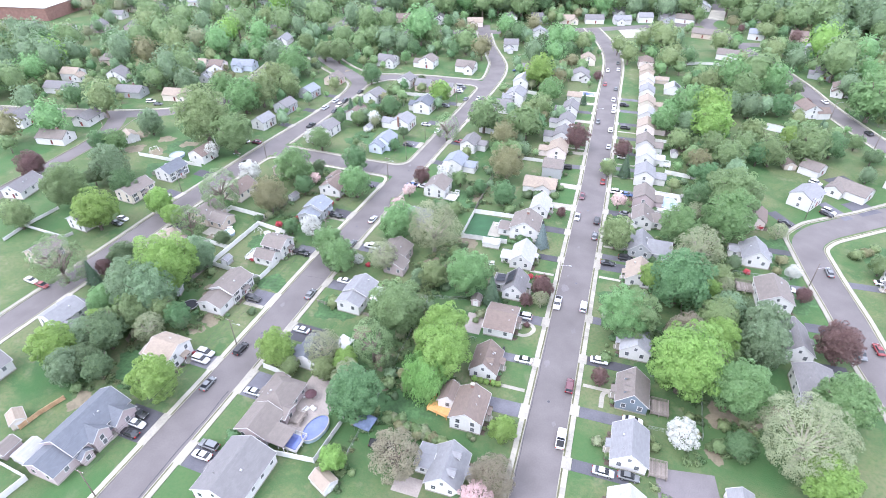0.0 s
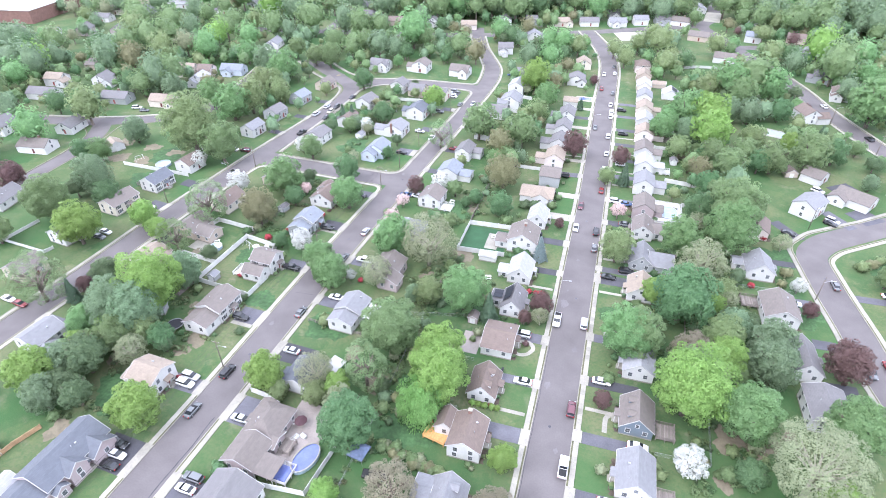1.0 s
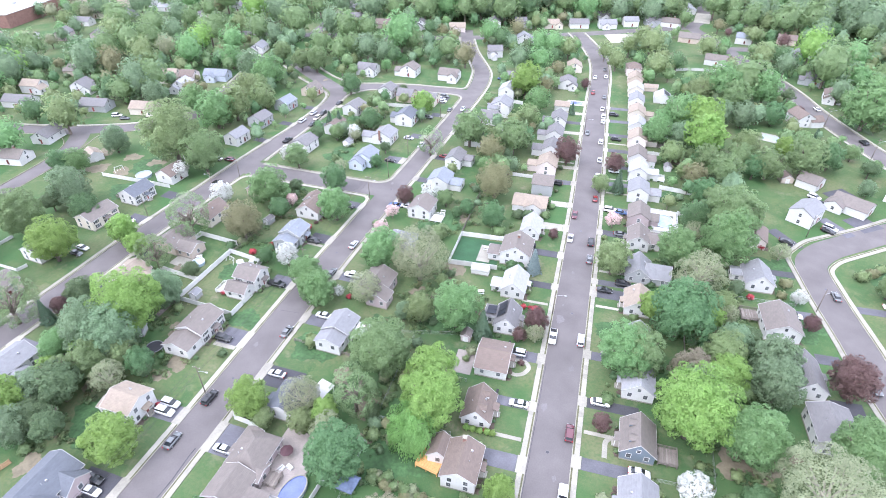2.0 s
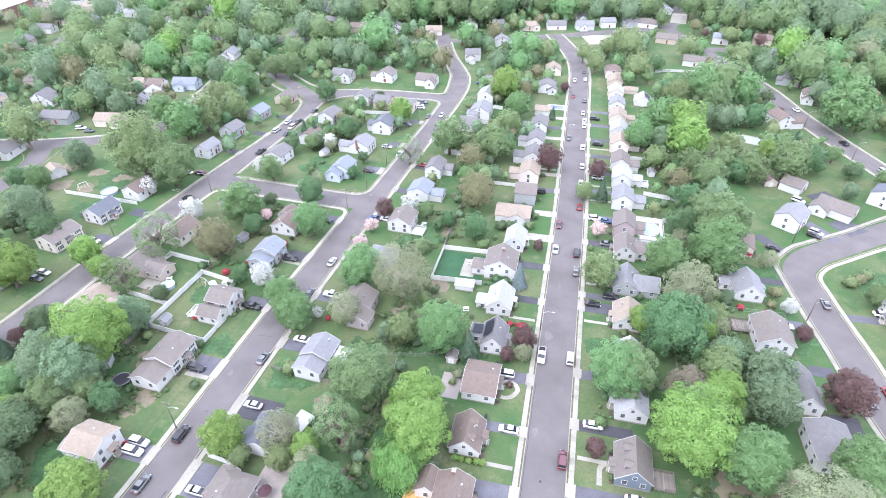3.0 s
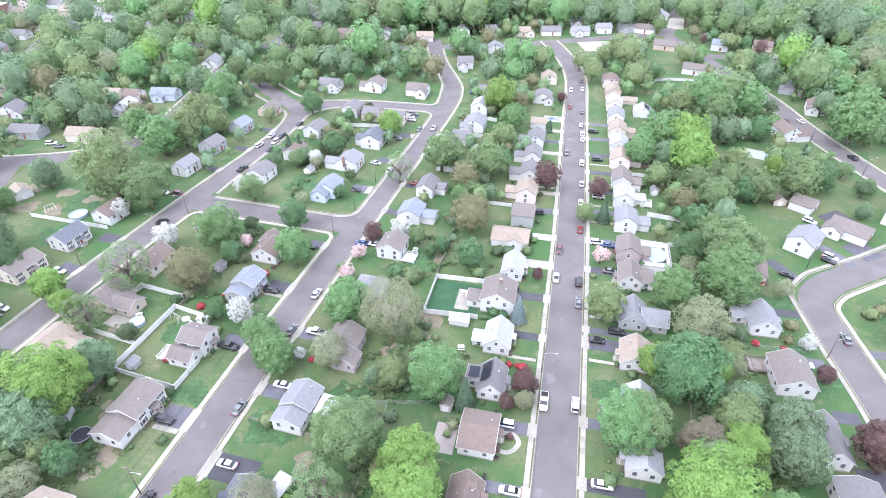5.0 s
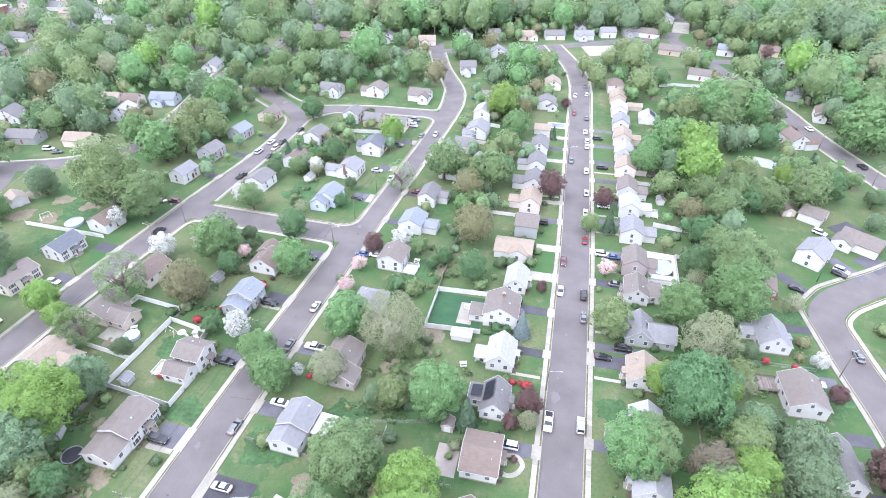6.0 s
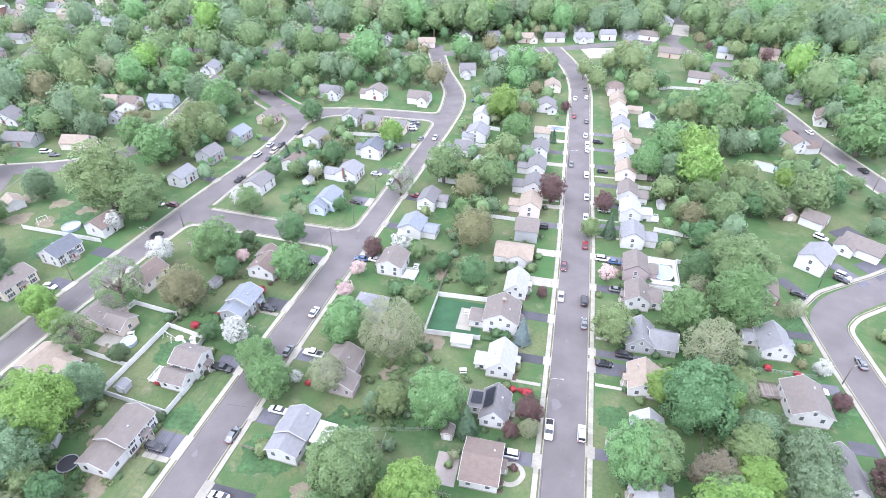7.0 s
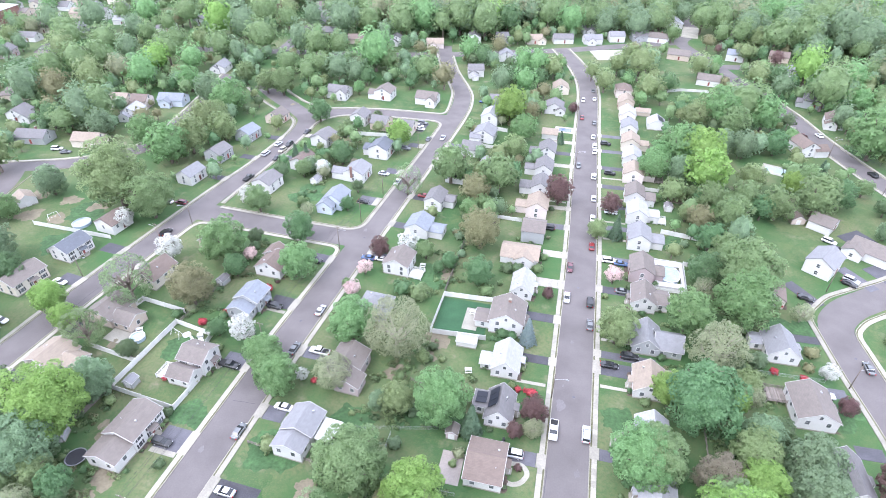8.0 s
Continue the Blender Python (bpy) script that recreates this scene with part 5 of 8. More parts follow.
for y, w, l in ((76.6, 3.0, 12), (91.2, 3.2, 13), (108.2, 3.0, 12), (124.0, 3.0, 7), (150.4, 4.6, 8), (155.4, 2.6, 14), (183.0, 3.4, 9), (199.0, 3.4, 10), (218.0, 3.0, 9), (233.0, 3.0, 9), (248.0, 3.0, 9), (264.0, 3.0, 9), (280.0, 3.0, 9), (296.0, 3.0, 9)):
    driveway(M, 4.6, y, 1, w, l)
for y, l in ((93.6, 6), (141.0, 7.5), (158.0, 0.1), (247.0, 7.5), (232.0, 7.5)):
    if l > 1:
        path_to_door(M, 4.6, y, -1, l)
for y, l in ((99.6, 6.5), (144.2, 7.5), (161.1, 8), (211.0, 8), (222.0, 8), (239.0, 8), (255.0, 8)):
    path_to_door(M, 4.6, y, 1, l)
for y, w, l in ((57.0, 8.6, 8.5), (78.4, 4.6, 9.0), (104.6, 6.0, 6.4), (129.4, 5.4, 6.0), (153.4, 5.0, 6.5), (176.5, 4.0, 6.0), (214.6, 5.6, 6.0), (239.1, 4.4, 5.0), (264.8, 4.0, 4.5)):
    driveway(S, 4.4, y, -1, w, l)
for y, w, l in ((54.6, 6.0, 6.0), (76.2, 8.0, 5.4), (95.8, 6.4, 9.6), (117.2, 4.0, 5.0), (137.6, 4.0, 6.0), (182.9, 4.0, 6.0), (202.5, 3.6, 7.0), (222.5, 3.6, 7.0), (248.0, 3.6, 7.0), (270.0, 3.6, 7.0)):
    driveway(S, 4.4, y, 1, w, l)
for y, w, l in ((147.0, 4.4, 6.5), (164.0, 4.6, 7.0), (216.2, 3.6, 6.0), (236.0, 3.6, 6.0), (257.0, 3.6, 6.0)):
    driveway(T, 4.3, y, -1, w, l)
for y, w, l in ((88.0, 4.0, 8), (112.0, 4.0, 8), (131.0, 4.0, 6), (160.0, 4.0, 6), (241.0, 3.6, 6.0), (263.0, 3.6, 6.0)):
    driveway(T, 4.3, y, 1, w, l)
path_to_door(S, 4.4, 101.0, -1, 6.5, 1.3)
path_to_door(S, 4.4, 149.6, -1, 6.0, 1.2)
for x, y, h, w, l in ((62.0, 174.6, 2, 9.0, 3.0), (62.2, 155.6, 2, 8.0, 3.2), (66.0, 138.6, 2, 6.0, 3.6), (66.6, 122.4, 2, 7.0, 5.0), (84.5, 207.5, 35, 4.0, 12.0), (66.0, 195.5, 35, 4.0, 12.0), (83.0, 162.4, 2, 10.0, 3.0), (94.0, 212.5, 35, 9.0, 9.0), (92.0, 232.0, 35, 10.0, 8.0)):
    flat("driveway", x, y, h, w, l, 0.03, DRIVE, "grey asphalt driveway beside a house", "driveway")
flat("driveway", 30.4, 78.6, 8, 12.4, 7.0, 0.02, PATCH, "wide grey paved yard behind a house", "driveway")
flat("patio", -54.4, 74.2, -3.4, 10.0, 16.0, 0.03, PAVERS, "terracotta paver patio round a pool", "patio")
flat("garden_bed", -56.3, 56.3, -14, 2.2, 4.4, 0.05, MULCH, "brown mulched garden bed behind a house", "garden bed")
flat("patio", -25.5, 61.5, 0, 6.0, 4.0, 0.03, PAVERS, "rose paver patio behind a white house", "patio")
flat("patio", -24.8, 113.0, 0, 5.0, 8.0, 0.03, PAVERS, "worn paver patio behind a brown-roofed house", "patio")
flat("patio", -29.5, 160.5, 0, 4.2, 9.0, 0.03, CONCRETE, "pale concrete patio beside a green lawn", "patio")
flat("patio", -121.5, 131.0, -7, 8.0, 6.0, 0.03, CONCRETE, "pale concrete patio round a small pool", "patio")
flat("lawn", -32.0, 160.6, 0, 14.4, 14.6, 0.01, TURF, "smooth deep green lawn inside a white fence", "grass")


def road_patch(x, y, r, seed):
    g, s = random.Random(seed), Shape()
    n = 12
    s.add([(x + math.cos(i * 6.283 / n) * r * g.uniform(0.5, 1.1), y + math.sin(i * 6.283 / n) * r * g.uniform(0.7, 1.8), 0.026) for i in range(n)], [tuple(range(n))])
    tagged(new("road_patch", s.mesh("road_patch", PATCH)), "pale worn patch in the asphalt", "road", kind="structure")


def road_seam(x0, y0, x1, y1, width, seed, sway=0.12):
    """A tar-filled crack that wanders along the asphalt."""
    gs = random.Random(seed)
    n = max(4, int(math.hypot(x1 - x0, y1 - y0) / 2.0))
    pts, off = [], 0.0
    for i in range(n + 1):
        off = off * 0.85 + gs.uniform(-sway, sway)
        pts.append(Vector((x0 + (x1 - x0) * i / n + off * abs(y1 - y0) / (abs(x1 - x0) + abs(y1 - y0)), y0 + (y1 - y0) * i / n + off * abs(x1 - x0) / (abs(x1 - x0) + abs(y1 - y0)))))
    tagged(new("road_seam", strip(pts, -width / 2, width / 2, 0.0, 0.024).mesh("road_seam", TAR)), "dark tar-sealed crack in the asphalt", "road", kind="structure")


TAR = surface("tar_seal", (0.062, 0.058, 0.064), 0.8, 3.0, 0.4, 0.2, 0.3, 0.1)
for i, (x0, y0, x1, y1, w) in enumerate(((-77.4, 42, -76.2, 72, 0.3), (-4.15, 70, -4.15, 118, 0.14), (-143.4, 130, -141.2, 160, 0.12), (-80.2, 118, -74.6, 118.3, 0.1))):
    road_seam(x0, y0, x1, y1, w, 30 + i)


def manhole(x, y):
    m = thing("manhole_cover", pose(x, y, 0.02), "round iron manhole cover set in the asphalt", "manhole cover")
    part("rim", kept("manhole_rim", lambda: Shape().tube((0, 0, -0.03), (0, 0, 0.008), 0.46, 0.46, 18).mesh("rim", PATCH)), PATCH, m)
    part("lid", kept("manhole_lid", lambda: Shape().tube((0, 0, -0.03), (0, 0, 0.014), 0.36, 0.36, 18).mesh("lid", DRIVE)), DRIVE, m)


for x, y in ((-0.6, 92.0), (0.4, 139.0), (-0.5, 182.0), (-79.4, 92.0), (-76.4, 148.0), (-73.2, 191.6), (-142.6, 158.0), (72.6, 170.0)):
    manhole(x, y)
for i, (x, y, r) in enumerate(((-2.6, 136.0, 1.3), (2.2, 118.0, 0.8), (-1.0, 158.0, 0.6), (1.6, 86.0, 0.6), (-74.4, 196.0, 0.8), (-3.0, 104.0, 0.9), (-80.0, 104.0, 0.7), (-2.4, 142.0, 0.4))):
    road_patch(x, y, r, i)


def bare_ground(x, y, r, seed, material=EARTH, name="bare_earth", top=0.05, label="patch of bare brown earth in a lawn", kind="earth"):
    """A patch of earth or lusher grass with a ragged edge."""
    g, s = random.Random(seed), Shape()
    n, waves = 64, [(k, g.uniform(0.35, 0.8) / k**0.75, g.uniform(0, 6.283)) for k in (2, 3, 5, 8, 13, 19)]
    reach = [r * (0.85 + 0.42 * sum(w * math.sin(k * i * 6.283 / n + f) for k, w, f in waves)) for i in range(n)]
    rim = [(x + math.cos(i * 6.283 / n) * max(0.3, q), y + math.sin(i * 6.283 / n) * max(0.3, q), -top * 0.32) for i, q in enumerate(reach)]
    s.add(rim + [(x, y, top)], [(i, (i + 1) % n, n) for i in range(n)])
    tagged(new(name, s.mesh(name, material)), label, kind, kind="structure")


for i, (x, y, r) in enumerate(((-109, 58.7, 3.0), (38.5, 99.8, 4.2), (45.5, 101.6, 5.0), (-96.2, 93.0, 3.4), (-97.4, 88.0, 2.4), (-53.5, 100.5, 2.8), (-42.5, 93.0, 2.6), (-41.0, 84.0, 2.2), (-44.6, 136.0, 3.2), (-37.0, 150.0, 4.0), (-33.0, 127.0, 3.0), (-38.0, 144.0, 2.6), (-112.0, 82.0, 3.6), (36.5, 88.5, 2.6), (-44.0, 92.0, 3.0), (-103.5, 103.0, 2.4), (-184, 176, 4.0), (-41.0, 178.0, 3.0), (-36, 203, 5.0), (33, 245, 4.0), (-121.8, 128.6, 2.6), (-105.6, 104.4, 1.6), (50.0, 104.5, 3.0), (-176, 186, 5.0))):
    bare_ground(x, y, r, i)
RICH = surface("lush_grass", (0.047, 0.094, 0.036), 0.9, 1.2, 0.22, 0.28, 0.3, 0.5)
for i, (x, y, r) in enumerate(((-64, 107.5, 7), (-49, 118, 7), (-32, 127, 8), (-31, 98, 8), (-33, 82, 8), (-170, 165, 9), (-176, 182, 9), (60, 152, 9), (60, 177, 8), (40, 134, 8), (11.5, 134, 5), (38, 116, 8), (-102, 131, 6), (-88, 112, 5), (-104, 72, 7), (96, 180, 9), (-46, 176, 7), (-104, 214, 8), (28, 214, 5))):
    bare_ground(x, y, r, 50 + i, RICH, "lawn_patch", 0.012, "patch of lush deep green grass", "grass")


# ---- fences ----
def fence(points, material, label, height=1.8, step=2.4, name="fence", gaps=False):
    f = thing(name, pose(0, 0, 0), label, "fence")
    for a, b in zip(points, points[1:]):
        a, b = Vector(a), Vector(b)
        n = max(1, round((b - a).length / step))
        w = (b - a).length / n
        ang = math.degrees(math.atan2((b - a).y, (b - a).x))
        if gaps:
            def panel():
                s = Shape()
                for z in (0.35, 0.75, 1.1):
                    s.box(0.05, -0.03, z - 0.06, w - 0.05, 0.03, z + 0.06)
                return s.mesh("rail", material)
        else:
            def panel():
                s = Shape().box(0.06, -0.03, 0.08, w - 0.06, 0.03, height - 0.12)
                return s.box(0.06, -0.05, height - 0.14, w - 0.06, 0.05, height).box(0.06, -0.05, 0.05, w - 0.06, 0.05, 0.18).mesh("panel", material)
        pm = kept(("panel", material.name, round(w, 2), height, gaps), panel)
        post = kept(("fpost", material.name, height), lambda: Shape().box(-0.075, -0.075, -0.05, 0.075, 0.075, height + 0.08).box(-0.1, -0.1, height + 0.08, 0.1, 0.1, height + 0.16, 0.06).mesh("post", material))
        for i in range(n):
            p = a.lerp(b, i / n)
            part("post", post, material, f, at=pose(p.x, p.y, 0, 0, 0, ang))
            part("panel" if not gaps else "rail", pm, material, f, at=pose(p.x, p.y, 0, 0, 0, ang))
    part("post", post, material, f, at=pose(b.x, b.y, 0, 0, 0, ang))
    return f


WHITE = "white vinyl privacy fence round a back yard"
fence([(-91.6, 121.5), (-92.4, 112.1), (-111.5, 114.1), (-109.6, 138.6), (-97.2, 136.4), (-97.0, 133.2)], VINYL, WHITE)
fence([(-24.2, 153.0), (-39.6, 152.2), (-39.4, 168.4), (-24.6, 169.0)], VINYL, "white vinyl fence round a deep green lawn")
fence([(-110.9, 123.0), (-126.0, 125.0)], VINYL, "white vinyl fence between two gardens")
fence([(-110.0, 143.0), (-124.8, 144.8), (-125.6, 141.5)], VINYL, "white vinyl fence behind a house")
fence([(-188.4, 170.8), (-156.4, 169.8)], VINYL, "long white vinyl fence between two lawns", 1.6)
fence([(-61.0, 59.2), (-46.6, 60.4), (-45.2, 72.4)], VINYL, "white vinyl fence beside a pool garden")
fence([(-72.0, 81.2), (-66.0, 80.5)], VINYL, "white vinyl fence beside a driveway")
fence([(-114.0, 40.0), (-102.8, 38.7), (-104.0, 33.0)], VINYL, "white vinyl fence round a side yard")
fence([(-115.4, 48.0), (-114.6, 52.5), (-112.6, 58.0)], FADEDTIMBER, "faded orange timber fence between back lawns", 1.4)
fence([(-40.0, 134.5), (-31.0, 131.8), (-22.5, 131.0)], TIMBER, "weathered timber rail fence between back yards", 1.2, name="rail_fence", gaps=True)
fence([(22.4, 186.4), (31.4, 186.6), (31.6, 201.2), (22.4, 201.6)], VINYL, "white vinyl fence round a pool deck", 1.3)
fence([(31.6, 201.4), (41.0, 201.0)], VINYL, "white vinyl fence along a back lawn", 1.6)
fence([(-39.6, 170.0), (-39.2, 196.0)], TIMBER, "weathered timber fence along a back lot line", 1.5)
fence([(-109.0, 139.5), (-106.0, 165.0)], TIMBER, "weathered timber rail fence along a back lot line", 1.2, name="rail_fence", gaps=True)
fence([(-111.8, 113.6), (-112.5, 104.0)], TIMBER, "grey timber fence along a back lot line", 1.6)
fence([(-70.6, 108.0), (-52.0, 106.6)], TIMBER, "timber rail fence between front lawns", 1.0, name="rail_fence", gaps=True)
fence([(30.0, 122.0), (30.4, 138.0)], TIMBER, "timber rail fence along a lawn", 1.2, name="rail_fence", gaps=True)
fence([(-186.9, 104.8), (-187.6, 113.6), (-186.0, 126.5)], VINYL, "white picket fence round a side lawn", 1.2)
fence([(-187.6, 113.6), (-168.8, 112.1), (-167.7, 114.9)], VINYL, "white picket fence between two lawns", 1.2)
fence([(-99.6, 255.4), (-110.2, 268.4), (-90.2, 270.8)], VINYL, WHITE)
fence([(-53.0, 270.6), (-37.6, 270.4)], VINYL, WHITE)
fence([(-51.0, 291.7), (-38.1, 289.3)], VINYL, WHITE)
fence([(26.0, 219.0), (40.0, 217.0)], VINYL, WHITE)
fence([(-178.0, 205.0), (-166.0, 192.0), (-160.5, 187.0)], VINYL, WHITE, 1.6)


# ---- poles, lamps and wires ----
def pole(x, y, heading, lamp=0, arm=True, height=9.5):
    """A timber utility pole; lamp: the reach of its street-lamp arm to the local +x side."""
    p = thing("utility_pole", pose(x, y, 0, 0, 0, heading), "weathered timber utility pole at the kerb", "pole", "utility poles")
    part("shaft", kept(("shaft", height), lambda: Shape().tube((0, 0, -0.1), (0, 0, height), 0.13, 0.09, 9).mesh("shaft", POLEWOOD, True)), POLEWOOD, p)
    if arm:
        part("crossarm", kept(("crossarm", height), lambda: Shape().box(-1.1, -0.06, height - 0.7, 1.1, 0.06, height - 0.55).mesh("crossarm", POLEWOOD)), POLEWOOD, p)
        for k in (-1.0, -0.4, 1.0):
            part("insulator", kept("insulator", lambda: Shape().tube((0, 0, 0), (0, 0, 0.2), 0.05, 0.03, 6).mesh("insulator", TRIM)), TRIM, p, at=pose(k, 0, height - 0.55))
    if lamp:
        a = part("lamp_arm", kept(("lamp_arm", lamp, height), lambda: Shape().tube((0, 0, height - 2.0), (lamp * 0.5, 0, height - 1.4), 0.05, 0.04, 6).tube((lamp * 0.5, 0, height - 1.4), (lamp, 0, height - 1.3), 0.04, 0.035, 6).mesh("lamp_arm", METAL)), METAL, p, "grey metal lamp arm")
        part("lamp_head", kept(("lamp_head", lamp, height), lambda: Shape().loft([[(lamp - 0.1, -0.08, height - 1.36), (lamp - 0.1, 0.08, height - 1.36), (lamp - 0.1, 0.06, height - 1.22), (lamp - 0.1, -0.06, height - 1.22)], [(lamp + 0.3, -0.17, height - 1.4), (lamp + 0.3, 0.17, height - 1.4), (lamp + 0.3, 0.12, height - 1.18), (lamp + 0.3, -0.12, height - 1.18)], [(lamp + 0.7, -0.1, height - 1.36), (lamp + 0.7, 0.1, height - 1.36), (lamp + 0.7, 0.07, height - 1.22), (lamp + 0.7, -0.07, height - 1.22)]]).mesh("lamp_head", METAL)), METAL, a)


def wires(a, b, height=9.0):
    """Three sagging wires between two poles."""
    w = thing("power_line", pose(0, 0, 0), "thin black overhead wires between poles", "wire", "overhead wires")
    a, b = Vector(a), Vector(b)
    side = Vector(((b - a).y, -(b - a).x)).normalized()
    for off, drop in ((-1.0, 0), (-0.4, 0), (1.0, 0), (0.1, 1.6)):
        pts = [(*(a.lerp(b, i / 10) + side * off), height - drop - 0.8 * (1 - (2 * i / 10 - 1) ** 2)) for i in range(11)]
        s = Shape()
        s.loft([[(x - 0.02, y, z - 0.02), (x + 0.02, y, z - 0.02), (x, y + 0.02, z + 0.02)] for x, y, z in pts])
        part("wire", s, WIRE, w)


run = [(-86.2, 40.0), (-83.4, 86.2), (-81.2, 136.0), (-78.7, 183.0)]
for (x, y), lamp in zip(run, (0, 2.4, 0, 2.2)):
    pole(x, y, -3.4, lamp)
for a, b in zip(run, run[1:]):
    wires(a, b)
run = [(-77.6, 200.5), (-76.2, 221.0), (-73.6, 262.0)]
for x, y in run:
    pole(x, y, -3.4, 0, height=8.5)
wires(run[0], run[1], 8.0), wires(run[1], run[2], 8.0), wires((-78.7, 183.0), run[0], 8.4)
pole(-134.6, 184.2, 200, 2.6, False)
pole(-136.6, 170.0, 170, 2.2)
pole(-150.6, 150.0, 20, 2.4, False, 8.5)
pole(-4.95, 137.4, 0, 2.6, False, 8.6)
pole(-5.4, 262.0, 0, 2.4, False, 8.6)
pole(67.4, 158.2, 10, 2.4, False, 8.6)
pole(73.2, 198.6, 60, 2.4, False, 8.6)
pole(101.4, 299, 20, 2.4)
pole(112.0, 268, 20, 2.4)
wires((101.4, 299), (112.0, 268))


# ---- pools, sheds and garden things ----
def round_pool(x, y, rx, ry, heading, water, label, rim=TRIM, height=1.1):
    p = thing("swimming_pool", pose(x, y, 0, 0, 0, heading), label, "pool")
    n = 28
    ring = [(math.cos(i * 6.2832 / n), math.sin(i * 6.2832 / n)) for i in range(n)]

    def band(a, b, low, high):
        s = Shape()
        s.add([(c * (rx + o), d * (ry + o), z) for o, z in ((a, low), (a, high), (b, high), (b, low)) for c, d in ring], [(k * n + i, k * n + (i + 1) % n, ((k + 1) % 4) * n + (i + 1) % n, ((k + 1) % 4) * n + i) for k in range(4) for i in range(n)])
        return s
    part("pool_wall", band(0.0, -0.08, -0.02, height), PALEPOOL, p)
    part("pool_rim", band(0.12, -0.14, height, height + 0.06), rim, p, "pale rim")
    part("water", Shape().add([(c * (rx - 0.06), d * (ry - 0.06), height - 0.2) for c, d in ring], [tuple(range(n))]), water, p, "still pool surface")
    return p


round_pool(-50.2, 68.0, 2.3, 3.9, -14, POOL, "oval above-ground pool with a blue cover on a patio", KERB)
for x, y, w, l in ((26.8, 189.0, 8.8, 2.2), (26.8, 200.0, 8.8, 2.4), (22.9, 194.45, 1.0, 8.7), (30.7, 194.45, 1.0, 8.7)):
    flat("pool_deck", x, y, 0, w, l, 0.95, EDGE, "pale grey raised deck beside a pool", "deck")
round_pool(26.8, 194.4, 3.3, 4.2, 0, PALEPOOL, "pale above-ground pool inside a white deck")
round_pool(-172.4, 175.0, 2.9, 3.1, 0, PALEPOOL, "round above-ground pool with a grey cover", METAL, 0.9)
round_pool(-116.2, 130.6, 1.9, 1.9, 0, PALEPOOL, "small round pool on a patio")


def framed_pool(x, y, w, l, heading, label):
    p = thing("swimming_pool", pose(x, y, 0, 0, 0, heading), label, "pool")
    s = Shape()
    for b in ((-w / 2 - 1.4, -l / 2 - 1.4, 0, w / 2 + 1.4, -l / 2, 0.08), (-w / 2 - 1.4, l / 2, 0, w / 2 + 1.4, l / 2 + 1.4, 0.08), (-w / 2 - 1.4, -l / 2, 0, -w / 2, l / 2, 0.08), (w / 2, -l / 2, 0, w / 2 + 1.4, l / 2, 0.08)):
        s.box(*b)
    part("pool_surround", s, CONCRETE, p, "pale concrete surround")
    part("water", Shape().box(-w / 2, -l / 2, -0.01, w / 2, l / 2, 0.04), POOL if w < 5 else PALEPOOL, p)


framed_pool(-12.0, 298.6, 4.0, 6.0, 90, "blue pool in a front garden")
framed_pool(77.3, 279.0, 6.0, 11.0, 70, "pale rectangular pool with a concrete surround")


def deck(x, y, heading, w, l, height, material, label, rails="esw", cover=None):
    """A raised timber deck: boards, legs, posts and rails."""
    d = thing("deck", pose(x, y, 0, 0, 0, heading), label, "deck")
    n = max(2, int(w / 0.3))
    board = kept(("board", l, material.name), lambda: Shape().box(-0.14, -l / 2, -0.05, 0.14, l / 2, 0.0).mesh("board", material))
    for i in range(n):
        part("board", board, material, d, at=pose(-w / 2 + (i + 0.5) * w / n, 0, height))
    leg = kept(("deckleg", height, material.name), lambda: Shape().box(-0.07, -0.07, -0.05, 0.07, 0.07, height + 0.95).mesh("post", material))
    for px, py in ((-w / 2, -l / 2), (w / 2, -l / 2), (-w / 2, l / 2), (w / 2, l / 2), (0, -l / 2), (w / 2, 0), (-w / 2, 0)):
        part("post", leg, material, d, at=pose(px, py, 0))
    for side in rails:
        along = w if side in "ns" else l
        rail = kept(("drail", along, material.name), lambda: Shape().box(-along / 2, -0.05, 0.82, along / 2, 0.05, 0.92).box(-along / 2, -0.03, 0.12, along / 2, 0.03, 0.2).box(-along / 2, -0.015, 0.45, along / 2, 0.015, 0.6).mesh("rail", material))
        part("rail", rail, material, d, at=pose({"e": w / 2, "w": -w / 2}.get(side, 0), {"n": l / 2, "s": -l / 2}.get(side, 0), height, 0, 0, 90 if side in "ew" else 0))
    if cover:
        part("pool_cover", Shape().box(-w / 2 + 0.5, -l / 2 + 0.5, height, w / 2 - 0.5, l / 2 - 0.5, height + 0.2, 0.05), cover, d, "blue cover on the deck")
    return d


deck(-24.6, 82.4, -12, 5.2, 4.4, 0.7, NEWTIMBER, "orange-stained timber deck behind a house")
deck(-53.4, 63.4, -3.4, 4.6, 4.6, 0.8, EDGE, "pale railed deck round a small blue pool", "ensw", POOL)
deck(-55.8, 69.6, -3.4, 3.4, 3.2, 0.8, TIMBER, "grey railed deck behind a sprawling house", "en")
deck(24.6, 97.4, 0, 4.0, 4.4, 0.6, TIMBER, "grey timber deck behind a slate-blue house", "ens")
deck(24.4, 80.4, 0, 3.6, 3.8, 0.6, TIMBER, "grey timber deck behind a white house", "ens")
deck(48.4, 151.0, 2, 4.6, 4.6, 0.9, TIMBER, "railed timber deck behind a white house", "wns")
deck(-50.2, 176.0, -3.4, 4.2, 4.6, 0.5, VINYL, "pale railed deck behind a white house", "ens")
deck(-100.8, 122.0, -3.4, 3.6, 4.4, 0.5, VINYL, "white railed deck behind a fenced house", "wns")
deck(-168.6, 159.0, -7, 3.4, 3.2, 0.6, TIMBER, "timber deck behind a white house", "wns")


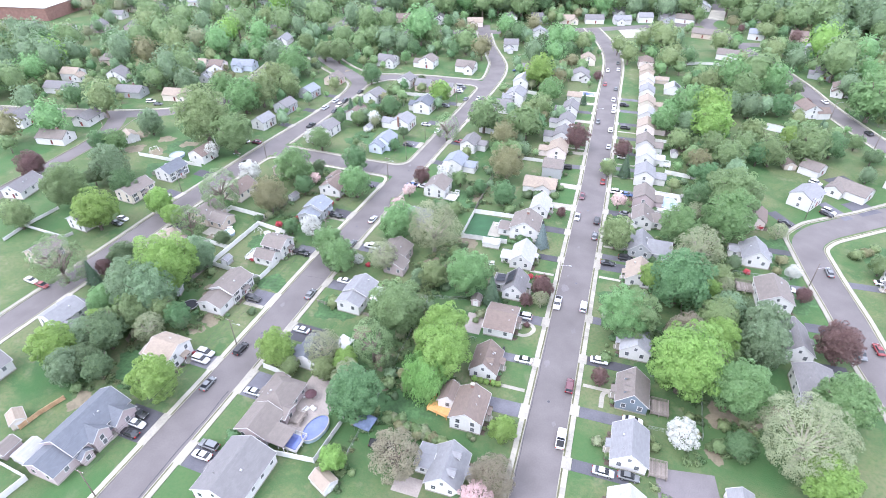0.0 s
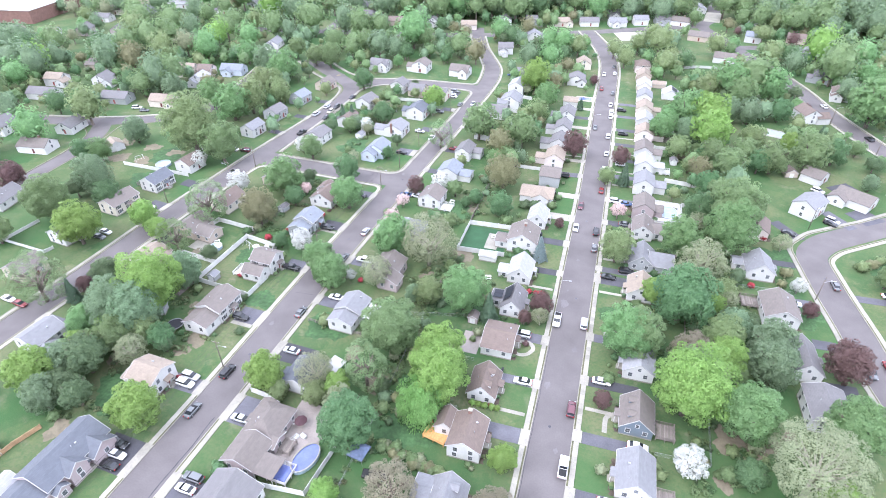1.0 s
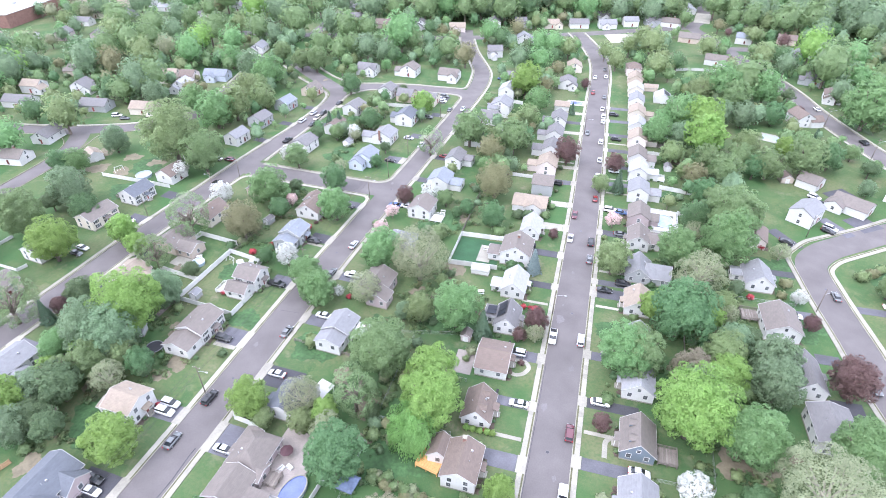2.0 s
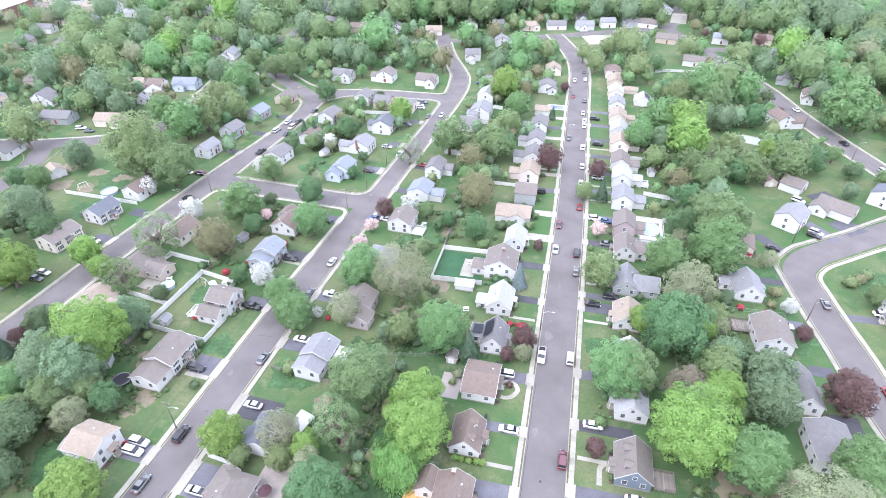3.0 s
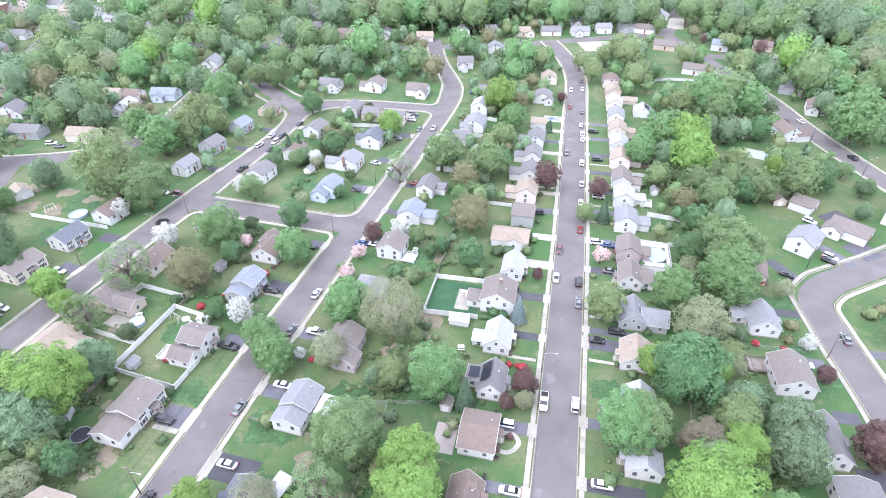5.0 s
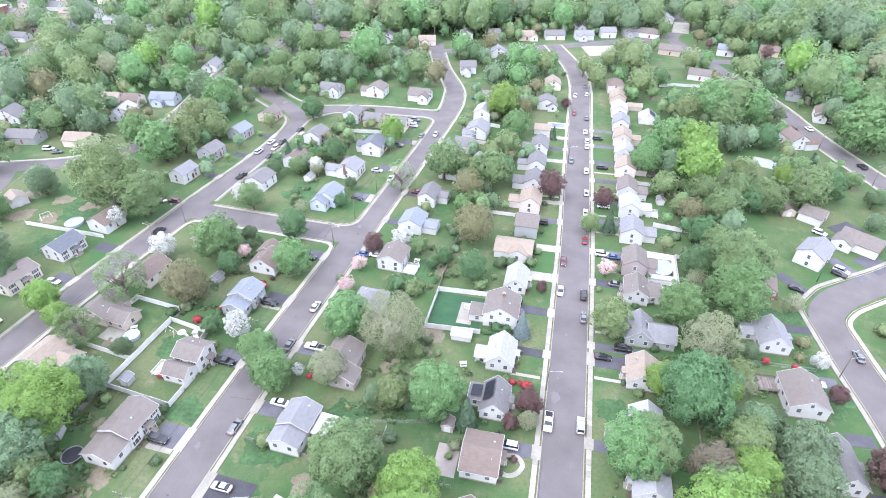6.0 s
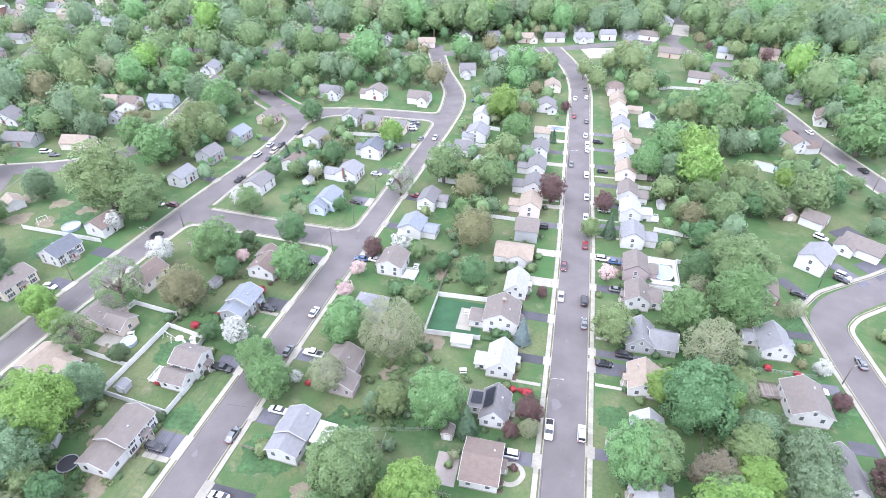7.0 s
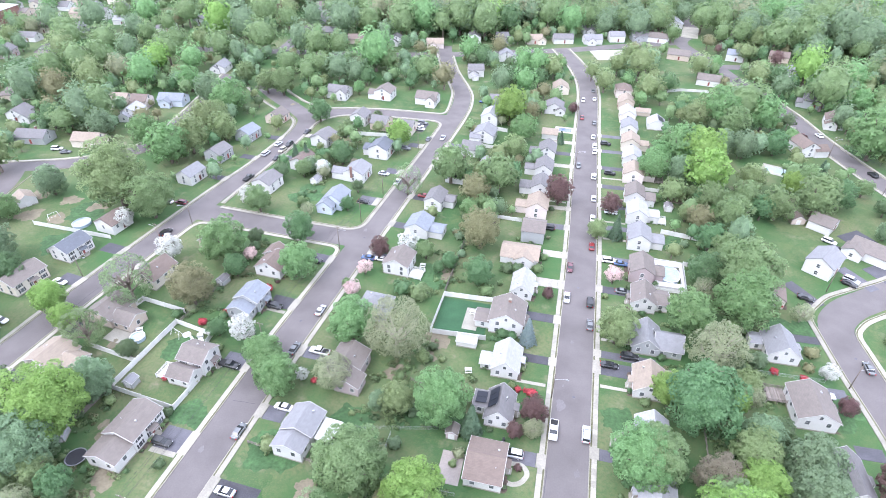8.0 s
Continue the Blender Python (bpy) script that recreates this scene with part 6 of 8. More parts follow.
def shed(x, y, heading, w, l, wall, roof, label, eave=2.1):
    h = thing("shed", pose(x, y, 0, 0, 0, heading), label, "shed")
    HOUSES.append((x, y, max(w, l) / 2))
    body, top = gable_block(h, w, l, eave, eave + w * 0.3, wall, roof, windows=False, over=0.18)
    d = part("shed_door", Shape().box(-0.75, -0.05, 0.1, 0.75, 0.02, 1.9), TRIM, h, "pale double door", at=pose(0, -l / 2, 0))
    part("latch", Shape().box(-0.05, -0.08, 0.95, 0.05, -0.04, 1.1), METAL, d)


shed(-106.6, 158.0, -10, 2.6, 3.2, WALLS["grey"], ROOFS["grey"], "small grey garden shed on a back lawn")
shed(-107.2, 116.6, -3, 2.6, 2.6, WALLS["grey"], ROOFS["pale"], "small grey shed in a fence corner")
shed(-26.2, 121.4, 0, 2.6, 2.8, WALLS["taupe"], ROOFS["taupe"], "small weathered shed behind a brown-roofed house")
shed(-28.8, 150.6, 90, 3.2, 5.4, WALLS["white"], ROOFS["white"], "long white shed beside a fence")
shed(-42.2, 56.6, 65, 3.6, 4.8, WALLS["white"], ROOFS["tan"], "white shed with a rosy tan roof")
shed(-107.0, 43.6, -3, 4.6, 5.0, WALLS["white"], ROOFS["white"], "white shed with a pale roof beside a fence")
shed(-117.6, 49.6, 60, 3.2, 4.2, WALLS["cream"], ROOFS["tan"], "small cream shed with a tan roof")
shed(-112.8, 43.0, -3, 3.6, 4.2, WALLS["taupe"], ROOFS["taupe"], "brown shed beside a white shed")
shed(73.8, 239.0, 10, 4.6, 4.4, WALLS["tan"], ROOFS["brown"], "brown garden shed under trees")
shed(-203.0, 182.4, 60, 6.0, 7.0, WALLS["white"], ROOFS["tan"], "white outbuilding with a tan roof", 2.8)
shed(-109.5, 90.0, 40, 2.6, 3.4, WALLS["grey"], ROOFS["white"], "small pale shed under trees")
shed(-112.5, 99.5, 20, 2.4, 3.2, WALLS["grey"], ROOFS["white"], "narrow pale shed under a large tree")
shed(35.0, 148.0, 10, 2.6, 3.0, WALLS["grey"], ROOFS["pale"], "small pale shed under trees")
shed(-104.8, 223.4, -7, 3.0, 4.0, WALLS["white"], ROOFS["pale"], "small white shed behind a corner house")
shed(40.2, 75.6, 4, 5.0, 6.4, WALLS["white"], ROOFS["pale"], "white garage with a pale roof", 2.6)


def trampoline(x, y, r):
    t = thing("trampoline", pose(x, y, 0), "black trampoline with a dark padded ring on a lawn", "trampoline")
    n = 24
    ring = [(math.cos(i * 6.2832 / n), math.sin(i * 6.2832 / n)) for i in range(n)]
    part("mat", Shape().add([(c * (r - 0.2), d * (r - 0.2), 0.82) for c, d in ring], [tuple(range(n))]), MESHBLACK, t)
    part("padding", Shape().add([(c * q, d * q, z) for q, z in ((r - 0.21, 0.82), (r - 0.21, 0.88), (r, 0.88), (r, 0.82)) for c, d in ring], [(k * n + i, k * n + (i + 1) % n, ((k + 1) % 4) * n + (i + 1) % n, ((k + 1) % 4) * n + i) for k in range(4) for i in range(n)]), DARKPAD, t, "dark padded ring")
    for i in range(6):
        a = i * 6.2832 / 6
        part("leg", Shape().tube((math.cos(a) * (r - 0.1), math.sin(a) * (r - 0.1), -0.02), (math.cos(a) * (r - 0.1), math.sin(a) * (r - 0.1), 0.82), 0.04, 0.04, 6), METAL, t)


trampoline(-105.0, 95.4, 2.3)


def canopy_tent(x, y, heading):
    t = thing("canopy_tent", pose(x, y, 0, 0, 0, heading), "blue-grey canopy tent on a back lawn", "tent")
    part("canopy", Shape().add([(-2, -2, 2.0), (2, -2, 2.0), (2, 2, 2.0), (-2, 2, 2.0), (-0.3, -0.3, 2.9), (0.3, -0.3, 2.9), (0.3, 0.3, 2.9), (-0.3, 0.3, 2.9), (-2, -2, 1.6), (2, -2, 1.6), (2, 2, 1.6), (-2, 2, 1.6)], [(0, 1, 5, 4), (1, 2, 6, 5), (2, 3, 7, 6), (3, 0, 4, 7), (4, 5, 6, 7), (8, 9, 1, 0), (9, 10, 2, 1), (10, 11, 3, 2), (11, 8, 0, 3)]), TARP, t)
    for k in (-1, 1):
        for j in (-1, 1):
            part("leg", Shape().tube((k * 1.95, j * 1.95, -0.02), (k * 1.95, j * 1.95, 2.0), 0.03, 0.03, 6), METAL, t)


canopy_tent(-39.6, 72.4, -8)


def swing_set(x, y, heading):
    t = thing("swing_set", pose(x, y, 0, 0, 0, heading), "white swing set on a fenced lawn", "swing set")
    part("beam", Shape().tube((-1.6, 0, 2.2), (1.6, 0, 2.2), 0.06, 0.06, 6), TRIM, t)
    for k in (-1, 1):
        for j in (-1, 1):
            part("leg", Shape().tube((k * 1.8, j * 0.9, -0.02), (k * 1.5, 0, 2.2), 0.06, 0.06, 6), TRIM, t)
    for k in (-0.7, 0.5):
        s = part("swing_seat", Shape().box(k - 0.2, -0.1, 0.5, k + 0.2, 0.1, 0.55), PLASTIC, t)
        for j in (-0.18, 0.18):
            part("rope", Shape().tube((k + j, 0, 0.55), (k + j, 0, 2.2), 0.02, 0.02, 4), METAL, s)


swing_set(-106.8, 134.6, -20)
swing_set(-185.0, 176.0, 60)


def paddling_pool(x, y, r):
    """A low ring of soft plastic with water in it."""
    p = thing("paddling_pool", pose(x, y, 0), "small round pink and white paddling pool on a fenced lawn", "paddling pool")
    rim = [[(math.cos(a) * (r + math.cos(b) * 0.12), math.sin(a) * (r + math.cos(b) * 0.12), 0.15 + math.sin(b) * 0.15) for b in (i * 6.2832 / 8 for i in range(8))] for a in (i * 6.2832 / 24 for i in range(25))]
    part("rim", Shape().loft(rim), PLASTIC, p)
    part("water", Shape().tube((0, 0, 0.02), (0, 0, 0.12), r, r, 24), PALEPOOL, p)


def play_house(x, y, heading):
    p = thing("play_house", pose(x, y, 0, 0, 0, heading), "pale plastic play house on a fenced lawn", "play house")
    part("wall", Shape().box(-0.6, -0.5, 0, -0.25, 0.5, 1.15).box(0.25, -0.5, 0, 0.6, 0.5, 1.15).box(-0.25, -0.4, 0, 0.25, 0.5, 1.15), PLASTIC, p)
    part("roof", Shape().slab([(-0.72, -0.62, 1.1), (0, -0.62, 1.6), (0, 0.62, 1.6), (-0.72, 0.62, 1.1)][::-1], 0.06).slab([(0, -0.62, 1.6), (0.72, -0.62, 1.1), (0.72, 0.62, 1.1), (0, 0.62, 1.6)][::-1], 0.06), TRIM, p)


def toy_slide(x, y, heading):
    p = thing("toy_slide", pose(x, y, 0, 0, 0, heading), "pale plastic slide on a fenced lawn", "slide")
    part("chute", Shape().slab([(-0.25, -0.9, 0.1), (0.25, -0.9, 0.1), (0.25, 0.5, 1.1), (-0.25, 0.5, 1.1)], 0.06).box(-0.25, 0.5, 1.04, 0.25, 0.9, 1.1), TRIM, p)
    for k in (-1, 1):
        part("ladder_rail", Shape().tube((k * 0.24, 0.9, 0), (k * 0.24, 0.85, 1.5), 0.04, 0.04, 6), PLASTIC, p)
    for i in range(3):
        part("rung", Shape().tube((-0.24, 0.88, 0.3 + i * 0.3), (0.24, 0.88, 0.3 + i * 0.3), 0.025, 0.025, 6), PLASTIC, p)


paddling_pool(-104.3, 135.2, 1.0)
play_house(-100.0, 135.2, 15)
play_house(-98.7, 133.6, -40)
toy_slide(-101.4, 133.8, 70)
toy_slide(-99.6, 132.2, 20)
swing_set(-43.0, 78.5, 80)


def garden_table(x, y, heading):
    t = thing("garden_table", pose(x, y, 0, 0, 0, heading), "pale garden table with benches on a patio", "table")
    part("tabletop", Shape().box(-0.9, -0.4, 0.7, 0.9, 0.4, 0.75), PLASTIC, t)
    for k in (-0.75, 0.75):
        part("leg", Shape().box(k - 0.05, -0.3, -0.02, k + 0.05, 0.3, 0.7), PLASTIC, t)
    for k in (-0.8, 0.8):
        part("bench", Shape().box(-0.9, k - 0.15, 0.4, 0.9, k + 0.15, 0.45).box(-0.7, k - 0.1, -0.02, -0.6, k + 0.1, 0.4).box(0.6, k - 0.1, -0.02, 0.7, k + 0.1, 0.4), PLASTIC, t)


for x, y, h in ((-57.0, 76.5, 20), (-29.6, 163.0, 0), (-118.0, 133.6, 30), (30.0, 143.5, 10), (-101.0, 131.8, 0), (-26.5, 141.0, 15), (-49.5, 181.0, 0), (48.2, 151.2, 0)):
    garden_table(x, y, h)


def bin_box(x, y, heading):
    t = thing("wheelie_bin", pose(x, y, 0, 0, 0, heading), "dark wheeled refuse bin beside a house", "bin", "refuse bins")
    part("bin_body", kept("bin_body", lambda: Shape().box(-0.24, -0.3, 1.0, 0.24, 0.3, 0.02, 0.03).mesh("bin_body", MESHBLACK)), MESHBLACK, t)
    part("bin_lid", kept("bin_lid", lambda: Shape().box(-0.3, -0.36, 1.0, 0.3, 0.36, 1.07, 0.02).mesh("bin_lid", MESHBLACK)), MESHBLACK, t)


for i, y in enumerate((88.0, 104.5, 121.5, 151.5, 168.0)):
    bin_box(-14.5, y, 10 * i), bin_box(-14.5, y + 0.8, 5 * i)


def solar_array(x, y, z, slope, w, l, n):
    """Panels lying on a west roof slope."""
    a = thing("solar_array", pose(x, y, z, 0, slope, 0), "black solar panels on a grey roof", "solar panel")
    for i in range(n):
        p = part("panel", kept(("solar", w, l, n), lambda: Shape().box(-w / 2, -l / n / 2 + 0.03, 0.08, w / 2, l / n / 2 - 0.03, 0.13).mesh("panel", SOLAR)), SOLAR, a, at=pose(0, -l / 2 + (i + 0.5) * l / n, 0))
    part("rail", Shape().box(-w / 2 + 0.3, -l / 2, -0.02, -w / 2 + 0.36, l / 2, 0.08).box(w / 2 - 0.36, -l / 2, -0.02, w / 2 - 0.3, l / 2, 0.08), METAL, a)


solar_array(-18.2, 130.4, 4.9, -45.9, 3.0, 5.4, 3)
solar_array(-21.2, 130.9, 3.4, -6.0, 2.6, 3.4, 2)

# ---- far warehouse ----
wh = thing("warehouse", pose(-476, 360, 0, 0, 0, 8), "large far warehouse with a flat white roof", "building")
part("wall", Shape().box(-60, -35, 0, 60, 35, 9), BRICK, wh)
part("roof", Shape().box(-60.5, -35.5, 9, 60.5, 35.5, 9.5), TRIM, wh)
for k in range(6):
    part("roof_unit", Shape().box(-50 + k * 18, -8, 9.5, -46 + k * 18, -4, 11), METAL, wh)
# last three hold no building: cleared so the camera sees the warehouse
HOUSES.extend(((-476, 360, 66), (-430, 318, 26), (-470, 312, 30), (-395, 338, 16)))

# ---- planting beside the houses ----
pg = random.Random(11)
for hx, hy, hr in HOUSES[:70]:
    if hy > 240 or hr < 3:
        continue
    for k in range(pg.choice((1, 2, 3))):
        a = pg.uniform(0, 6.283)
        d = hr + pg.uniform(0.6, 2.2)
        x, y = hx + math.cos(a) * d, hy + math.sin(a) * d
        if all(min((p.x - x) ** 2 + (p.y - y) ** 2 for p in pts) > (half + 3.2) ** 2 for pts, half in ROADS):
            shrub(x, y, pg.uniform(0.6, 1.5), pg.choices(("maple", "dark", "green", "olive", "amber", "purple", "red", "pale"), (5, 5, 4, 4, 2, 1, 1, 2))[0])

# ---- patio roofs and a bank of scrub ----
def patio_roof(x, y, heading, w, l, height, material, label, fall=0.25):
    """A light roof on posts."""
    p = thing("patio_roof", pose(x, y, 0, 0, 0, heading), label, "patio roof")
    part("roof", Shape().slab([(-w / 2, -l / 2, height), (w / 2, -l / 2, height - fall), (w / 2, l / 2, height - fall), (-w / 2, l / 2, height)], 0.12), material, p)
    for k in (-1, 1):
        for q in (-1, 1):
            part("post", Shape().box(-0.07, -0.07, -0.02, 0.07, 0.07, height - 0.1 - (fall if k > 0 else 0)), TRIM, p, at=pose(k * (w / 2 - 0.3), q * (l / 2 - 0.3), 0))


patio_roof(-55.2, 93.0, -14, 3.8, 5.2, 2.6, EDGE, "pale flat patio roof behind a dark-roofed house")
patio_roof(-53.2, 113.8, -3.4, 4.4, 6.0, 2.9, TRIM, "white flat patio roof behind a pale-roofed house")
patio_roof(-55.9, 63.0, -3.4, 5.0, 5.4, 3.0, ROOFS["taupe"], "taupe patio roof on white posts beside a small pool")


def umbrella(x, y, r):
    """A dark garden umbrella: pole, ribs and a faceted canopy."""
    u = thing("garden_umbrella", pose(x, y, 0), "open dark maroon garden umbrella on a patio", "umbrella")
    part("pole", Shape().tube((0, 0, -0.02), (0, 0, 2.45), 0.03, 0.03, 8), METAL, u)
    part("base", Shape().tube((0, 0, -0.02), (0, 0, 0.1), 0.28, 0.22, 12), KERB, u)
    ring = [(r * math.cos(i * math.pi / 4), r * math.sin(i * math.pi / 4), 1.95) for i in range(8)]
    part("canopy", Shape().add(ring + [(0, 0, 2.5)] + [(px, py, pz - 0.04) for px, py, pz in ring] + [(0, 0, 2.46)], [(i, (i + 1) % 8, 8) for i in range(8)] + [((i + 1) % 8 + 9, i + 9, 17) for i in range(8)] + [(i, i + 9, (i + 1) % 8 + 9, (i + 1) % 8) for i in range(8)]), MAROON, u)


def garden_sofa(x, y, heading, w):
    s = thing("garden_sofa", pose(x, y, 0, 0, 0, heading), "white garden sofa with pale cushions on a patio", "sofa")
    part("frame", Shape().box(-w / 2, -0.4, 0.0, w / 2, 0.4, 0.3, 0.02), TRIM, s)
    part("backrest", Shape().box(-w / 2, 0.28, 0.3, w / 2, 0.42, 0.8, 0.02), TRIM, s)
    for k in (-1, 1):
        part("armrest", Shape().box(k * (w / 2 - 0.08) - 0.08, -0.4, 0.3, k * (w / 2 - 0.08) + 0.08, 0.28, 0.6), TRIM, s)
        part("cushion", Shape().box(-w / 4 + 0.1, -0.36, 0.3, w / 4 - 0.1, 0.26, 0.44, 0.04), PLASTIC, s, at=pose(k * (w / 4 - 0.02), 0, 0))


MAROON = surface("maroon_canvas", (0.06, 0.03, 0.035), 0.8)
umbrella(-55.4, 75.8, 1.5)
garden_sofa(-55.2, 72.2, 70, 2.0)
garden_sofa(-53.6, 73.2, -20, 1.5)
for i in range(26):
    shrub(-36.0 + i * 0.62 + pg.uniform(-0.5, 0.5), 76.5 - i * 0.18 + pg.uniform(-1.2, 1.2), pg.uniform(0.8, 1.5), pg.choice(("olive", "pale", "amber", "olive", "maple")))

# ---- larger trees in the back gardens and the wood behind the east houses ----
for x0, x1, y0, y1, n, lo, hi in ((-46, -30, 205, 300, 10, 2.6, 3.8), (-112, -98, 206, 280, 8, 2.4, 3.8), (34, 46, 118, 165, 5, 2.6, 4.0), (-124, -113, 62, 104, 5, 3.4, 5.0), (120, 150, 150, 215, 8, 4.0, 6.0)):
    for i in range(n):
        x, y, r = pg.uniform(x0, x1), pg.uniform(y0, y1), pg.uniform(lo, hi)
        if all((hx - x) ** 2 + (hy - y) ** 2 > (hr + r * 0.55) ** 2 for hx, hy, hr in HOUSES) and not (66 < x < 84 and 272 < y < 286):
            # raised blue-green share stands in for the haze of distance
            tree(x, y, r, pg.choices(("maple", "olive", "lime", "bluish", "green", "amber", "dark", "fresh"), (9, 2, 4, 6, 2, 0.6, 0.4, 4))[0])

# ---- scrub and small trees along the back lot lines ----
for x0, x1, y0, y1, n in ((-44, -34, 60, 110, 16), (-45, -32, 112, 150, 12), (-44, -34, 172, 235, 22), (-116, -108, 60, 112, 8), (-112, -104, 140, 182, 10), (30, 42, 64, 110, 10), (30, 44, 112, 150, 14), (34, 48, 150, 190, 10), (28, 40, 205, 250, 8), (-110, -100, 205, 290, 10), (-44, -32, 236, 330, 10)):
    for i in range(n):
        x, y = pg.uniform(x0, x1), pg.uniform(y0, y1)
        if math.hypot(x + 38.5, y - 69.0) > 7 and not (24 < x < 43.5 and 74 < y < 85) and all((hx - x) ** 2 + (hy - y) ** 2 > (hr + 1.5) ** 2 for hx, hy, hr in HOUSES):
            kind = pg.choices(("maple", "olive", "amber", "pale", "dark", "bluish", "green"), (5, 5, 3, 3, 3, 3, 2))[0]
            if pg.random() < 0.6:
                shrub(x, y, pg.uniform(0.9, 2.0), kind)
            else:
                tree(x, y, pg.uniform(1.6, 3.4), kind)


# ---- planting beds along the house fronts ----
for x, y, heading, front, w, l in FRONTS:
    if y > 205 or not -110 < x < 70:
        continue
    depth, run = (w / 2, l) if front in "ew" else (l / 2, w)
    m = pose(x, y, 0, 0, 0, heading + {"s": 0, "e": 90, "n": 180, "w": -90}[front])
    beds = []
    for x0, x1 in ((-run / 2 + 0.2, -0.7), (1.9, run / 2 - 0.2)):
        if x1 - x0 > 0.8:
            n = 6
            edge = [(x0 + (x1 - x0) * i / n, -depth - pg.uniform(0.75, 1.35)) for i in range(n + 1)]
            ring = [(x0, -depth - 0.02), *edge, (x1, -depth - 0.02)]
            beds.append(Shape())
            beds[-1].add([(px, py, 0.0) for px, py in ring] + [(px, py, 0.05) for px, py in ring], [tuple(range(len(ring), 2 * len(ring)))] + [(i, i + 1, len(ring) + i + 1, len(ring) + i) for i in range(len(ring) - 1)])
            for k in range(pg.choice((1, 2))):
                q = m @ Vector((pg.uniform(x0, x1), -depth - 0.6, 0))
                shrub(q.x, q.y, pg.uniform(0.4, 0.75), pg.choices(("green", "dark", "maple", "olive", "red", "pale"), (5, 4, 4, 2, 0.6, 1))[0])
    t = thing("planting_bed", m, "dark mulched planting bed along a house front", "flower bed")
    for bed in beds:
        part("mulch", bed, MULCH, t)


# ---- wire fences on the lot lines ----
def wire_fence(points, height=1.2):
    f = thing("wire_fence", pose(0, 0, 0), "thin grey chain-link fence along a lot line", "fence", "fences of the gardens")
    pts = [Vector((*p, 0)) for p in points]
    post = kept("wire_post", lambda: Shape().tube((0, 0, -0.05), (0, 0, height + 0.05), 0.035, 0.035, 6).mesh("post", METAL))
    strands = Shape()
    for p, q in zip(pts, pts[1:]):
        for z in (0.12, 0.4, 0.7, 0.95):
            strands.tube((p.x, p.y, z), (q.x, q.y, z), 0.012, 0.012, 3, False)
        strands.tube((p.x, p.y, height), (q.x, q.y, height), 0.03, 0.03, 5)
        n = max(1, int((q - p).length / 4.0))
        for i in range(n):
            part("post", post, METAL, f, at=Matrix.Translation(p.lerp(q, i / n)))
    part("post", post, METAL, f, at=Matrix.Translation(pts[-1]))
    part("wire_mesh", strands, METAL, f)


wire_fence([(-51.5, 116.6), (-40.0, 119.4), (-24.0, 123.0)])
wire_fence([(-40.6, 61.0), (-40.2, 90.0), (-40.0, 118.0)])
wire_fence([(-39.8, 90.4), (-22.4, 90.6)])
wire_fence([(-22.5, 106.6), (-39.8, 106.2)])
wire_fence([(30.5, 107.5), (22.6, 107.5)])
wire_fence([(22.4, 91.0), (34.0, 91.4), (34.4, 107.0)])
wire_fence([(46.0, 158.2), (62.0, 158.8)])

# ---- curved garden paths ----
for path in ([(-13.0, 117.0), (-9.6, 117.4), (-8.0, 115.4), (-9.4, 112.8), (-11.4, 112.0), (-13.4, 112.8)], [(13.6, 131.2), (10.6, 130.4), (9.5, 128.0), (9.7, 125.4)], [(11.5, 93.9), (11.5, 98.6), (13.9, 100.1)]):
    line = resample(fillet(path, 2.2), 0.5)
    tagged(new("garden_path", strip(line, -0.55, 0.55, -0.05, 0.035).mesh("garden_path", CONCRETE)), "curved pale concrete garden path to a house door", "path", kind="structure")

# ---- brush along the lot lines ----
LOT_LINES = [(-40.5, 55, -40, 152, 1, 1.3), (-41, 170, -38, 235, 0.7, 1.6), (-111, 60, -109, 112, 0.8, 1.6), (-108, 141, -105, 183, 0.8, 1.3), (32, 60, 33, 200, 0.9, 1.6), (46, 104, 46, 182, 0.9, 2.4), (-104, 202, -101, 290, 0.7, 1.4), (40, 92, 50, 108, 1.2, 2.5), (-48, 132, -42, 142, 1.6, 1.8), (-100, 84, -96, 98, 0.8, 1.6)]
LOT_LINES += [(-39, y, -24, y + 0.4, 0.5, 0.6) for y in (74.6, 90.6, 106.4, 122.0, 137.6, 176.0)]
LOT_LINES += [(-52, y, -41, y, 0.6, 0.8) for y in (83, 104, 122, 146, 168, 190)]
LOT_LINES += [(22.6, y, 32, y, 0.5, 0.6) for y in (75, 91, 107.4, 123, 138.6, 154.6, 170.6)]
LOT_LINES += [(-108, y, -97, y, 0.5, 0.8) for y in (66, 91, 146, 162)]
for kind, share, seed in (("olive", 0.6, 1), ("maple", 0.8, 2), ("dark", 0.5, 3), ("amber", 0.3, 4), ("green", 0.4, 5)):
    undergrowth([(x0, y0, x1, y1, max(1, round(math.hypot(x1 - x0, y1 - y0) * d * share * 0.55)), s) for x0, y0, x1, y1, d, s in LOT_LINES], kind, seed)

# ---- a clipped hedge row and a low bed before a brown-roofed house ----
for x, y in ((-19.3, 93.1), (-17.8, 93.1), (-16.2, 93.1), (-14.6, 93.2), (-13.2, 93.2)):
    shrub(x, y, 0.95, "lime", "clipped yellow-green hedge bush beside a house")

